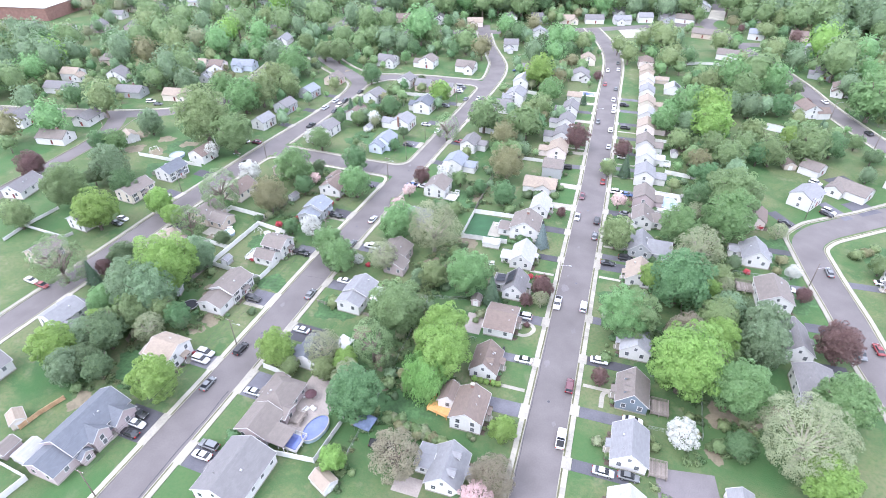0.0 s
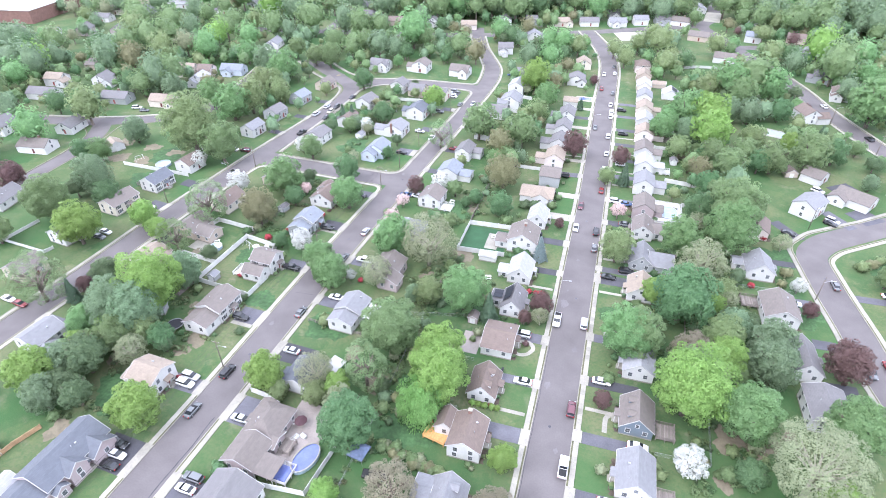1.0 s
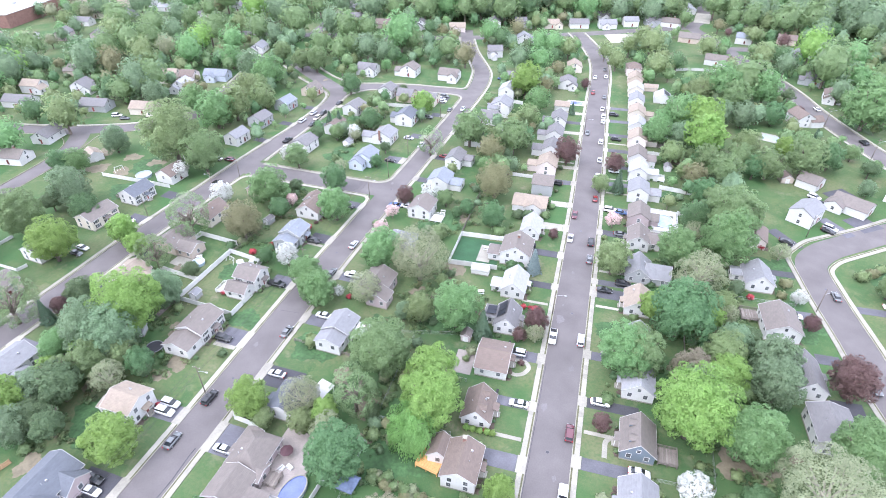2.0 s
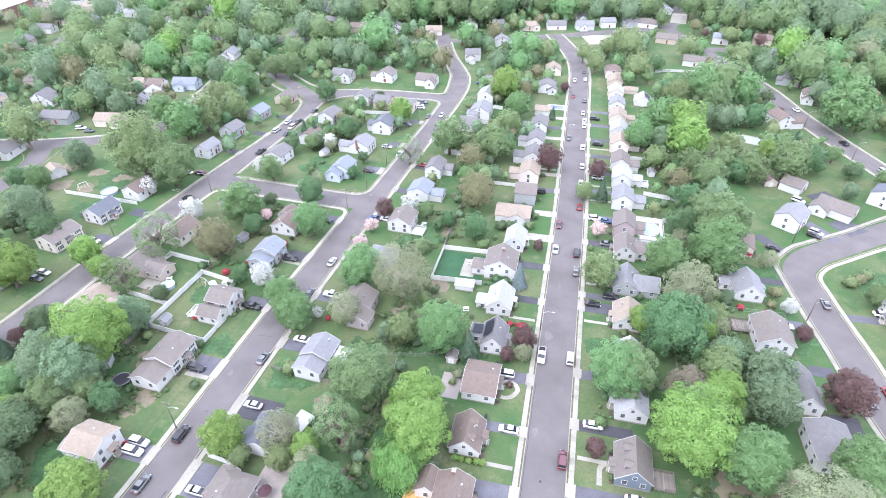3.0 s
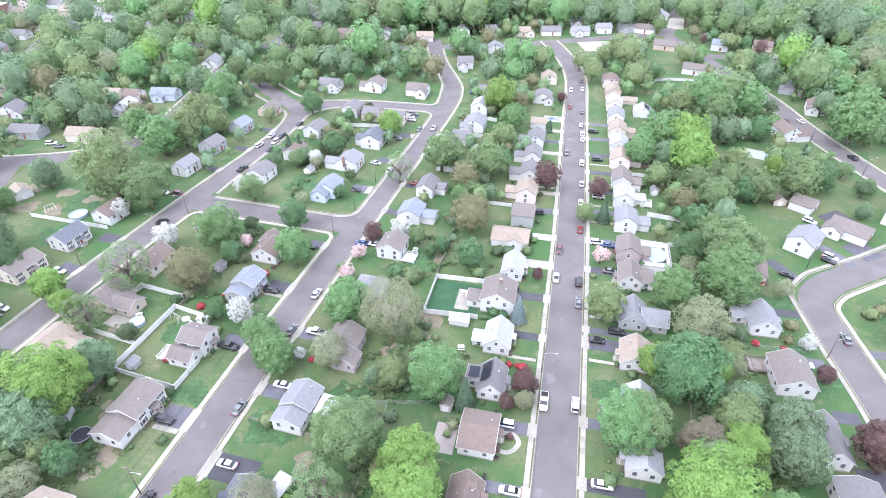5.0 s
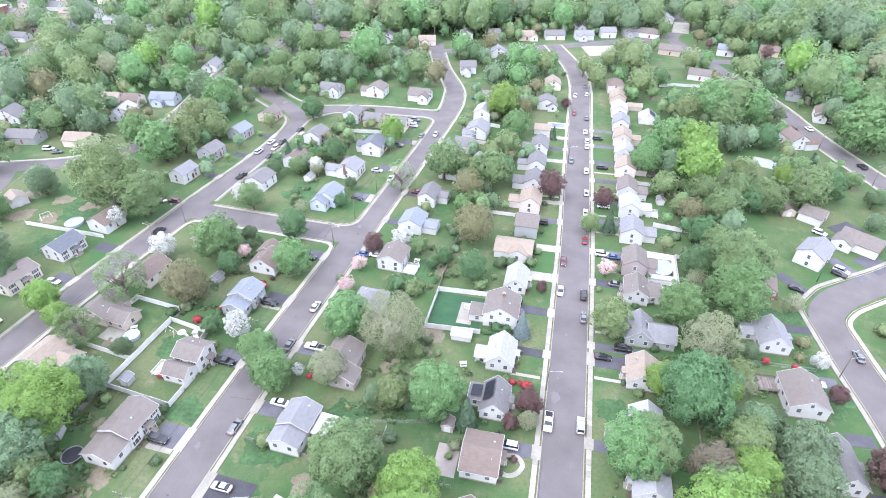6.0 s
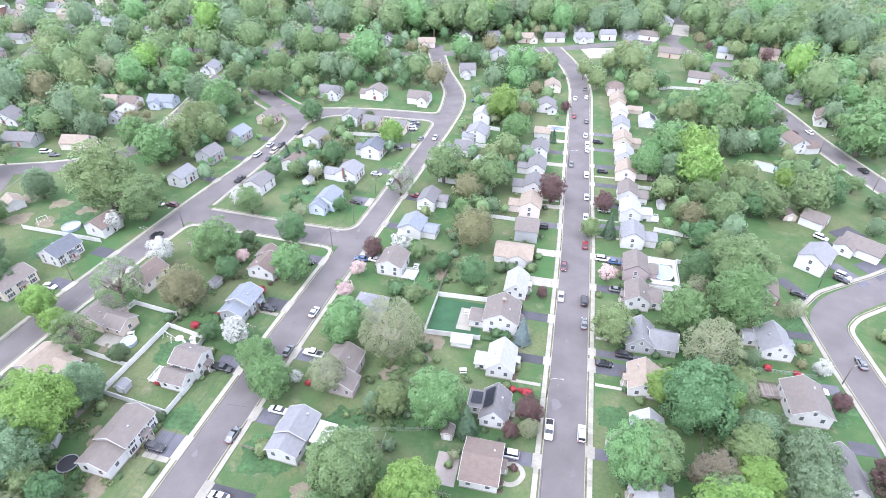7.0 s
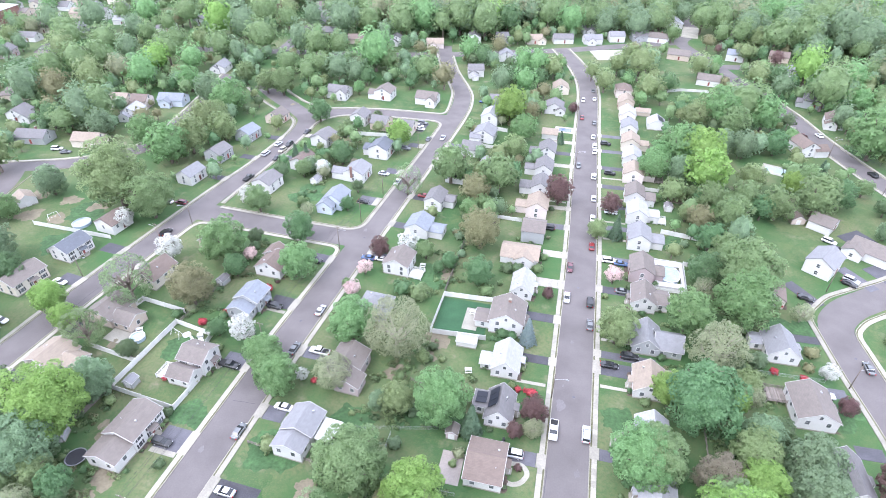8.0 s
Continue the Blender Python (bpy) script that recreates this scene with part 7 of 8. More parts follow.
# ---- decks, sheds and fences behind the far east row ----
deck(27.6, 257.6, 0, 3.2, 4.4, 0.5, TIMBER, "timber deck behind a rose house", "ens")
deck(26.6, 226.6, 0, 2.8, 4.0, 0.5, VINYL, "white railed deck behind a house", "ens")
deck(26.4, 287.0, 0, 3.0, 4.4, 0.5, TIMBER, "grey timber deck behind a cream house", "ens")
shed(29.6, 236.0, 5, 2.6, 3.2, WALLS["white"], ROOFS["grey"], "small white shed on a back lawn")
shed(30.2, 268.0, 0, 4.0, 3.4, WALLS["tan"], ROOFS["brown"], "low tan shed with a brown roof")
fence([(22.0, 248.6), (31.5, 248.4), (31.8, 264.0)], VINYL, "white vinyl fence behind a row of houses", 1.5)
fence([(-22.0, 214.6), (-33.0, 214.8), (-33.4, 229.0)], VINYL, "white vinyl fence behind a row of houses", 1.5)

# ---- sheds, fences and yards of the farther gardens ----
shed(-42.0, 254.0, 0, 4.0, 5.0, WALLS["white"], ROOFS["white"], "white garden room with a pale roof", 2.4)
shed(-33.5, 252.0, 90, 3.6, 5.6, WALLS["grey"], ROOFS["pale"], "pale garden shed under trees", 2.2)
shed(24.2, 327.0, 90, 4.4, 7.0, WALLS["tan"], ROOFS["tan"], "low tan shed behind a row of houses", 2.3)
shed(29.6, 313.0, 0, 8.0, 8.0, WALLS["white"], ROOFS["white"], "white outbuilding with a pale roof", 2.8)
solar_array(31.4, 313.0, 4.2, 31.0, 3.2, 5.4, 3)
# another white trailer, given the shape of a shed
shed(-66.6, 356.5, 20, 3.4, 6.0, WALLS["white"], ROOFS["white"], "white boxy trailer, built as a shed, beside a far lawn", 2.2)
fence([(36.7, 361.3), (46.0, 366.2), (60.8, 367.3)], VINYL, "white vinyl fence across a far lawn", 1.5)
flat("parking_lot", 64.0, 491.0, -8, 11.0, 30.0, 0.04, CONCRETE, "pale concrete yard beside a far street", "paving")
flat("parking_lot", 8.5, 423.0, 18, 22.0, 20.0, 0.008, CONCRETE, "pale concrete yard at the end of a street", "paving")
flat("driveway", -80.2, 285.2, -3.4, 8.0, 10.0, 0.03, DRIVE, "dark asphalt driveway on a corner lot", "driveway")
# flat stand-in for a trailer on the lawn, no driveway here
flat("driveway", 41.5, 337.0, 30, 3.0, 9.0, 0.03, CONCRETE, "pale slab standing in for a trailer on a far lawn", "driveway")
tree(-9.5, 319.1, 2.8, "purple")
tree(-13.0, 283.0, 1.8, "conifer")
for i, (x, y, r) in enumerate(((-195.5, 175.6, 5.0), (-188.5, 188.0, 4.0), (-203.0, 190.0, 4.5), (-40.0, 232.0, 4.0), (-37.0, 246.0, 3.6), (-36.0, 262.0, 3.4), (26.0, 276.0, 2.8), (28.0, 292.0, 3.0), (-150.0, 296.0, 3.4), (-98.0, 244.0, 3.6))):
    bare_ground(x, y, r, 90 + i)

tree(-64.2, 81.4, 2.6, "olive")
tree(-55.2, 82.6, 3.4, "olive")


# ---- vehicles on the streets and driveways ----
car(-157.8, 124.5, -97, "sedan", "grey", "on a driveway")
car(-158.0, 127.5, -97, "sedan", "white", "on a driveway")
car(-3.7, 127.6, 180, "pickup", "white")
car(3.7, 128.2, 0, "suv", "silver")
car(3.6, 97.8, 0, "suv", "maroon")
car(3.7, 82.0, 0, "pickup", "white")
car(-3.6, 175.9, 180, "sedan", "silver")
car(3.2, 175.3, 0, "suv", "black")
car(3.4, 165.5, 0, "sedan", "grey")
car(-3.5, 190.9, 180, "sedan", "maroon")
car(2.9, 204.4, 0, "sedan", "red")
car(-4.1, 262.6, 180, "sedan", "grey")
car(2.3, 254.5, 0, "suv", "white")
car(2.0, 283.4, 0, "suv", "white")
car(2.1, 277.7, 0, "sedan", "white")
car(2.7, 236.7, 0, "sedan", "silver")
car(1.1, 293.0, 0, "sedan", "white")
car(2.7, 222.4, 0, "sedan", "white")
car(-5.1, 338.1, 180, "sedan", "white")
car(0.6, 341.1, 0, "sedan", "white")
car(-0.5, 353.6, 0, "sedan", "grey")
car(-4.8, 314.4, 180, "sedan", "red")
car(1.2, 309.5, 0, "sedan", "grey")
car(-8.9, 103.0, 90, "sedan", "white", "on a driveway")
car(-12.0, 119.2, 90, "suv", "silver", "on a driveway")
car(-12.4, 212.1, 90, "suv", "black", "on a driveway")
car(-15.9, 197.7, 90, "suv", "black", "on a driveway")
car(9.8, 108.5, -90, "sedan", "white", "on a driveway")
car(8.8, 151.3, -90, "sedan", "black", "on a driveway")
car(14.0, 155.6, -90, "suv", "black", "on a driveway")
car(12.6, 182.8, -90, "sedan", "grey", "on a driveway")
car(8.6, 197.7, -90, "suv", "white", "on a driveway")
car(12.2, 196.9, -90, "sedan", "blue", "on a driveway")
car(9.1, 228.2, -90, "suv", "white", "on a driveway")
car(8.6, 258.9, -90, "suv", "black", "on a driveway")
car(6.7, 286.9, -90, "suv", "black", "on a driveway")
car(13.4, 76.4, -90, "sedan", "silver", "on a driveway")
car(18.6, 76.9, -90, "sedan", "grey", "on a driveway")
car(18.8, 91.8, -90, "sedan", "white", "on a driveway")
car(-74.0, 110.1, -3, "sedan", "grey")
car(-81.0, 84.7, -3, "suv", "black")
car(-82.0, 72.0, -3, "sedan", "grey")
car(-72.4, 152.9, -3, "sedan", "silver")
car(-73.1, 137.2, -3, "sedan", "grey")
car(-73.5, 230.5, 177, "sedan", "white")
car(-71.6, 272.1, -3, "sedan", "grey")
car(-65.6, 274.8, 177, "sedan", "silver")
car(-92.0, 59.4, -93, "suv", "black", "on a driveway")
car(-90.6, 57.1, -93, "sedan", "white", "on a driveway")
car(-90.2, 54.5, 87, "sedan", "black", "on a driveway")
car(-88.8, 78.4, -93, "suv", "white", "on a driveway")
car(-89.0, 80.8, -93, "suv", "silver", "on a driveway")
car(-89.2, 103.3, -93, "suv", "black", "on a driveway")
car(-86.8, 127.8, -93, "pickup", "black", "on a driveway")
car(-86.1, 151.4, -93, "suv", "black", "on a driveway")
car(-83.8, 174.7, -93, "suv", "black", "on a driveway")
car(-67.1, 118.8, 87, "sedan", "white", "on a driveway")
car(-66.1, 137.8, 87, "pickup", "white", "on a driveway")
car(-67.7, 180.3, 87, "sedan", "blue", "on a driveway")
car(-63.4, 180.7, 87, "sedan", "white", "on a driveway")
car(-60.6, 222.8, 87, "sedan", "red", "on a driveway")
car(-69.9, 73.2, 87, "sedan", "silver", "on a driveway")
car(-70.8, 57.1, 87, "suv", "grey", "on a driveway")
car(-70.8, 54.5, 87, "sedan", "white", "on a driveway")
car(-69.1, 95.9, 87, "sedan", "silver", "on a driveway")
car(-81.4, 213.2, -93, "sedan", "black", "on a driveway")
car(-80.9, 235.9, -93, "sedan", "silver", "on a driveway")
car(-79.0, 260.3, -93, "suv", "grey", "on a driveway")
car(-140.0, 177.0, -7, "suv", "black")
car(-146.8, 195.9, 83, "suv", "maroon", "on a driveway")
car(-152.2, 195.4, 83, "sedan", "white", "on a driveway")
car(-135.8, 240.7, -7, "suv", "silver")
car(-134.9, 250.6, -7, "sedan", "silver")
car(-130.4, 245.3, 173, "suv", "beige")
car(-130.1, 251.2, 173, "suv", "black")
car(-128.0, 265.6, 173, "sedan", "black")
car(-132.1, 219.1, -7, "pickup", "black")
car(-154.9, 145.8, -97, "sedan", "white", "on a driveway")
car(-159.3, 90.7, -97, "sedan", "white", "on a driveway")
car(-154.0, 89.9, -97, "sedan", "red", "on a driveway")
car(74.3, 166.4, 2, "sedan", "grey")
car(60.5, 153.8, -88, "suv", "white", "on a driveway")
car(82.0, 205.6, -125, "suv", "silver", "on a driveway")
car(80.9, 203.6, -125, "sedan", "black", "on a driveway")
car(65.9, 193.0, -110, "sedan", "black", "on a driveway")
car(113.6, 284.0, 20, "suv", "black")
car(120.6, 258.5, 200, "suv", "silver")
car(103.0, 320.4, 18, "sedan", "white")
car(81.7, 227.2, -125, "suv", "white", "on a driveway")
car(82.4, 222.2, -125, "suv", "black", "on a driveway")
car(-34.2, 68.7, -80, "pickup", "black", "standing on a back lawn")
car(-79.6, 285.0, -93, "sedan", "silver", "on a driveway")
car(-78.8, 288.6, -93, "suv", "grey", "on a driveway")
car(-78.2, 281.9, -93, "sedan", "white", "on a driveway")
car(-53.0, 285.4, 87, "sedan", "silver", "on a driveway")
car(-55.4, 322.6, 84, "sedan", "blue", "on a driveway")
car(-225.8, 222.4, -70, "suv", "white", "in front of a far house")
car(-219.9, 220.6, -70, "sedan", "grey", "in front of a far house")
car(-129.4, 238.0, 173, "sedan", "black")

car(79.3, 134.0, 6, "sedan", "red")
car(74.4, 130.8, 186, "suv", "grey")
car(88.4, 165.2, -90, "sedan", "white", "on a driveway")

# ---- single trees ----
tree(-114.0, 100.2, 9.2, "lime")
tree(-101.8, 87.4, 4.0, "green")
tree(-112.9, 91.1, 7.3, "bluish")
tree(-77.0, 129.8, 5.3, "fresh")
tree(-74.0, 126.2, 4.9, "fresh")
tree(-70.4, 123.4, 5.3, "fresh")
tree(-66.7, 128.2, 1.8, "blossom")
tree(-87.9, 137.5, 3.9, "blossom")
tree(-58.7, 144.0, 7.0, "fresh")
tree(-46.0, 142.2, 8.5, "pale")
tree(-30.1, 125.0, 6.9, "fresh")
tree(-22.2, 122.7, 2.9, "conifer")
tree(-43.6, 104.3, 8.1, "maple")
tree(-29.8, 101.1, 6.9, "lime")
tree(-40.5, 124.5, 4.4, "olive")
tree(-57.8, 127.9, 4.9, "pale")
tree(-9.0, 129.6, 3.6, "purple")
tree(-12.4, 123.9, 2.2, "purple")
tree(-8.2, 124.9, 2.7, "pale")
tree(-13.0, 154.9, 2.6, "spruce")
tree(-30.2, 175.7, 5.1, "green")
tree(-33.6, 195.9, 7.0, "amber")
shrub(-9.9, 137.2, 1.3, "red")
shrub(-11.4, 137.8, 0.8, "red")
shrub(-13.2, 137.6, 0.9, "red")
shrub(-15.0, 138.2, 1.2, "olive")
shrub(-13.0, 144.6, 0.9, "olive")
shrub(-12.8, 146.6, 0.8, "pale")
shrub(-13.0, 148.4, 0.9, "dark")
for i in range(5):
    shrub(-23.2 + i * 0.9, 153.7, 0.8, "green", "clipped green hedge bush behind a house")
tree(-9.2, 174.4, 2.0, "purple")
tree(-10.4, 230.0, 6.0, "purple")
tree(-33.4, 233.5, 8.2, "maple")
tree(-41.3, 223.0, 5.9, "amber")
tree(-52.9, 235.7, 8.4, "maple")
tree(-66.8, 222.9, 5.6, "airy")
tree(-64.3, 182.5, 3.5, "purple")
tree(-56.3, 187.6, 3.7, "blossom")
tree(-49.5, 185.0, 3.3, "maple")
tree(-65.9, 172.4, 2.7, "pink")
tree(-66.1, 161.7, 2.7, "pink")
tree(-64.2, 153.7, 2.3, "purple")
tree(-92.9, 184.1, 5.4, "green")
tree(-84.4, 166.2, 6.4, "fresh")
tree(-95.5, 137.2, 2.8, "green")
tree(-150.0, 185.2, 8.5, "maple")
tree(-166.3, 189.6, 12.7, "olive")
tree(-156.0, 177.8, 3.4, "blossom")
tree(-129.0, 164.8, 4.4, "blossom")
tree(-146.1, 134.5, 5.4, "lime")
tree(-127.5, 144.1, 7.4, "airy")
tree(-126.9, 125.7, 5.6, "airy")
tree(-137.3, 129.9, 4.1, "lime")
tree(-113.6, 124.5, 2.9, "dark")
tree(-112.8, 111.5, 5.5, "bluish")
tree(-108.9, 146.8, 7.0, "amber")
tree(-111.7, 168.6, 7.4, "fresh")
tree(-104.1, 162.1, 4.1, "green")
tree(-103.9, 170.2, 2.7, "pink")
tree(-115.5, 197.9, 5.1, "maple")
tree(-122.4, 202.6, 3.3, "blossom")
tree(-119.2, 222.7, 3.8, "dark")
tree(-100.3, 240.1, 5.3, "green")
tree(-104.4, 229.1, 3.3, "blossom")
tree(-119.2, 236.2, 2.7, "conifer")
tree(-114.9, 237.3, 2.7, "conifer")

tree(-97.6, 199.7, 2.5, "pale")
tree(14.1, 119.8, 7.6, "fresh")
tree(28.3, 137.4, 8.9, "green")
tree(21.6, 142.6, 4.4, "lime")
tree(10.1, 160.5, 5.7, "olive")
tree(10.5, 212.0, 2.8, "conifer")
tree(9.5, 186.7, 3.2, "pink")
tree(8.6, 227.7, 4.1, "purple")
tree(3.9, 210.4, 3.6, "olive")
tree(46.7, 189.6, 9.8, "maple")
tree(44.1, 176.6, 8.8, "fresh")
tree(36.1, 192.3, 5.6, "green")
tree(28.8, 168.6, 7.2, "fresh")
tree(34.0, 156.4, 7.4, "pale")
tree(62.5, 159.9, 2.4, "blossom")
tree(63.6, 149.1, 2.5, "purple")
tree(61.5, 181.8, 3.0, "pale")
tree(49.0, 127.3, 6.4, "bluish")
tree(38.3, 120.8, 5.4, "lime")
tree(38.2, 128.2, 5.7, "olive")
tree(30.1, 120.6, 5.6, "russet")
tree(41.5, 134.4, 4.5, "bluish")
tree(31.6, 115.2, 5.3, "maple")
tree(-90.4, 65.6, 6.4, "lime")
tree(-69.2, 83.7, 5.0, "lime")
tree(-27.7, 93.2, 8.1, "lime")
tree(-30.2, 86.5, 5.9, "willow")
tree(-45.6, 91.2, 6.0, "airy")
tree(-57.4, 87.6, 4.6, "pale")
tree(-50.8, 86.2, 3.8, "lime")
tree(-47.1, 80.0, 4.8, "pale")
tree(-106.0, 81.2, 4.2, "pale")
tree(-107.9, 88.6, 4.2, "olive")
tree(-100.8, 86.7, 2.8, "dark")
tree(-42.7, 74.4, 7.2, "green")
tree(-41.9, 60.7, 3.0, "lime")
tree(-8.7, 65.2, 5.1, "russet")
tree(-28.6, 63.9, 5.7, "russet")
tree(-9.0, 78.2, 3.4, "lime")
tree(-10.7, 60.5, 3.7, "pink")
tree(16.9, 121.1, 7.1, "maple")
tree(10.4, 101.3, 2.3, "purple")
tree(28.6, 104.2, 9.3, "lime")
tree(41.2, 101.8, 7.6, "fresh")
tree(51.6, 89.8, 9.0, "pale")
tree(62.6, 104.8, 7.2, "fresh")
tree(28.7, 88.3, 3.8, "blossom")
tree(40.7, 89.0, 3.6, "green")
tree(66.5, 126.3, 6.1, "purple")
tree(49.0, 119.8, 6.4, "bluish")
tree(-120.4, 92.0, 7.6, "bluish")
tree(-126.0, 86.6, 4.6, "fresh")
tree(-114.2, 75.2, 6.2, "dark")
tree(-113.2, 83.6, 5.2, "maple")
tree(-108.6, 66.0, 4.4, "dark")
tree(-113.6, 66.8, 4.6, "dark")
tree(-148.1, 93.5, 7.4, "airy")
tree(-140.3, 96.1, 2.4, "conifer")
tree(-136.2, 105.7, 4.7, "dark")
tree(-112.9, 111.6, 4.4, "bluish")
tree(-139.5, 100.5, 2.8, "purple")
tree(-160.4, 120.1, 7.2, "lime")
tree(55.7, 83.4, 5.8, "lime")

# ---- trees of the gardens farther off ----
tree(-209.8, 299.2, 6.9, "fresh")
tree(-188.7, 284.5, 7.9, "bluish")
tree(-173.8, 277.9, 8.8, "fresh")
tree(-186.7, 316.3, 6.2, "maple")
tree(-214.3, 237.5, 6.5, "bluish")
tree(-188.6, 234.0, 7.3, "fresh")
tree(-170.1, 223.9, 8.8, "fresh")
tree(-166.2, 233.7, 8.6, "olive")
tree(-174.4, 256.6, 7.2, "olive")
tree(-160.0, 249.0, 6.5, "olive")
tree(-169.7, 307.4, 6.0, "maple")
tree(-160.0, 306.6, 7.1, "maple")
tree(-173.3, 298.0, 1.8, "conifer")
tree(-121.6, 317.5, 3.6, "fresh")
tree(-127.2, 279.2, 5.6, "green")
tree(-100.4, 285.4, 3.0, "dark")
tree(-82.1, 262.7, 6.2, "lime")
tree(-39.0, 300.6, 8.6, "lime")
tree(-29.0, 303.2, 4.9, "amber")
tree(-30.3, 280.7, 6.6, "fresh")
tree(-31.1, 262.2, 5.5, "olive")
tree(115.9, 299.0, 12.3, "fresh")
tree(56.5, 317.0, 10.0, "fresh")
tree(76.6, 317.9, 8.9, "fresh")
tree(47.0, 314.1, 6.9, "olive")
tree(61.7, 307.1, 7.7, "maple")
tree(35.1, 274.5, 9.4, "fresh")
tree(27.7, 270.9, 6.1, "fresh")
tree(43.6, 271.5, 9.2, "lime")
tree(55.2, 288.1, 5.4, "bluish")
tree(63.6, 287.6, 5.8, "bluish")
tree(77.4, 294.2, 5.6, "green")
tree(91.6, 306.9, 2.8, "purple")
tree(24.5, 257.5, 6.7, "fresh")
tree(34.4, 257.8, 5.8, "bluish")
tree(43.8, 252.0, 9.4, "lime")
tree(30.4, 241.2, 5.1, "olive")
tree(43.5, 238.9, 5.8, "maple")
tree(38.0, 224.1, 5.1, "amber")
tree(40.4, 212.0, 5.0, "green")
tree(48.6, 225.1, 7.0, "maple")
tree(60.9, 257.8, 5.7, "olive")
tree(61.0, 236.6, 4.8, "green")
tree(66.0, 237.9, 6.4, "maple")
tree(56.2, 243.1, 5.8, "maple")
tree(76.1, 258.6, 4.8, "lime")
tree(79.8, 244.1, 8.5, "maple")
tree(91.0, 252.4, 5.8, "green")
tree(83.9, 265.9, 4.9, "maple")
tree(102.7, 263.8, 3.5, "maple")
tree(93.7, 282.1, 1.7, "conifer")
tree(43.9, 205.7, 5.4, "maple")
tree(30.9, 280.5, 5.3, "maple")
tree(-205.8, 168.7, 4.8, "green")
tree(-199.6, 171.7, 4.9, "fresh")
tree(-197.0, 190.0, 6.1, "bluish")
tree(-214.2, 142.9, 5.6, "purple")
tree(-181.9, 129.4, 8.2, "maple")
tree(-180.7, 149.4, 7.5, "bluish")
tree(-169.2, 142.4, 5.1, "green")
tree(-185.5, 144.2, 3.9, "dark")
tree(-186.8, 112.5, 5.4, "olive")
tree(-122.6, 67.2, 6.2, "lime")
tree(-172.7, 264.3, 6.1, "olive")

# ---- shrubs ----
shrub(-27.4, 172.5, 2.4, "maple")
shrub(-65.4, 108.0, 2.4, "olive")
shrub(-46.6, 165.4, 3.4, "maple")
shrub(-52.2, 166.7, 3.1, "green")
shrub(61.1, 167.9, 2.2, "amber")
shrub(58.7, 162.2, 1.6, "amber")
shrub(57.0, 158.8, 1.0, "red")
shrub(50.1, 159.2, 1.2, "red")
shrub(57.3, 187.3, 1.4, "red")
shrub(-9.1, 137.5, 0.9, "red")
shrub(-63.5, 128.3, 1.0, "red")
shrub(-102.4, 140.2, 1.4, "red")
shrub(-91.7, 157.6, 1.8, "red")
shrub(-86.4, 98.2, 1.4, "dark")
shrub(-19.7, 185.6, 2.2, "dark")
shrub(-23.2, 184.8, 2.2, "dark")
shrub(-13.6, 187.0, 1.8, "maple")
shrub(14.9, 185.0, 1.4, "dark")
shrub(43.4, 99.0, 2.1, "pale")
shrub(38.5, 96.1, 1.7, "olive")
shrub(-61.3, 63.3, 1.9, "green")
shrub(-66.3, 60.2, 2.0, "green")
shrub(-15.5, 88.4, 1.4, "olive")
shrub(11.1, 109.6, 1.8, "maple")
shrub(-70.1, 166.7, 1.4, "maple")
shrub(-19.9, 155.8, 1.9, "green")
shrub(-17.5, 155.8, 1.6, "green")
shrub(7.4, 179.2, 1.1, "olive")
shrub(84.0, 177.6, 2.2, "olive")
shrub(87.4, 180.2, 2.0, "amber")
shrub(90.6, 183.0, 1.8, "olive")

# ---- woods and far trees ----
def clear_of(x, y, r):
    """Whether a crown there keeps off the streets and houses."""
    for pts, half in ROADS:
        for p in pts[::3]:
            room = 9.0 if p.x < -185 and y < p.y and p.y < 260 else 3.0
            if (p.x - x) ** 2 + (p.y - y) ** 2 < (half + room + r * 0.45) ** 2:
                return False
    return all((hx - x) ** 2 + (hy - y) ** 2 > (hr * 0.9 + r * 0.5) ** 2 for hx, hy, hr in HOUSES)


def detailed(x, y):
    """The stretch whose trees stand above one by one."""
    far = 470 if x > -60 else 440
    return y < far and x < 150 and x > -300 - max(0, y - 250) * 0.6 or y < 205 and -300 < x


g = random.Random(5)
for x0, x1, y0, y1, n, lo, hi in ((84, 118, 225, 258, 4, 2.4, 4.0), (88, 122, 100, 180, 8, 3.0, 5.0), (-128, -84, 205, 280, 8, 1.8, 3.0)):
    for i in range(n):
        x, y, r = g.uniform(x0, x1), g.uniform(y0, y1), g.uniform(lo, hi)
        if clear_of(x, y, r):
            tree(x, y, r, g.choices(("maple", "fresh", "bluish", "olive", "lime", "green", "dark", "pale"), (8, 4, 4, 3, 2, 2, 1, 1))[0])
spots, low = {}, {}


def far_tree(x, y, r, kind):
    """A tree of the far stands, joined with others of its kind."""
    spots.setdefault(kind, []).append((x, y, r))


far_tree(-308.2, 288.8, 6.8, "green")
far_tree(-277.1, 262.1, 9.5, "bluish")
far_tree(-266.2, 269.1, 8.0, "amber")
far_tree(-292.2, 293.7, 8.0, "maple")
far_tree(-283.8, 305.2, 8.8, "maple")
far_tree(-323.0, 343.4, 9.2, "maple")
far_tree(-311.6, 323.6, 8.7, "olive")
far_tree(-295.6, 342.1, 9.0, "maple")
far_tree(-278.5, 316.3, 8.4, "maple")
far_tree(-253.9, 281.1, 9.9, "olive")
far_tree(-253.6, 300.6, 7.4, "pale")
far_tree(-276.2, 336.8, 7.5, "bluish")
far_tree(-235.3, 295.6, 9.0, "fresh")
far_tree(-243.1, 318.2, 8.9, "lime")
far_tree(-247.1, 334.4, 9.3, "maple")
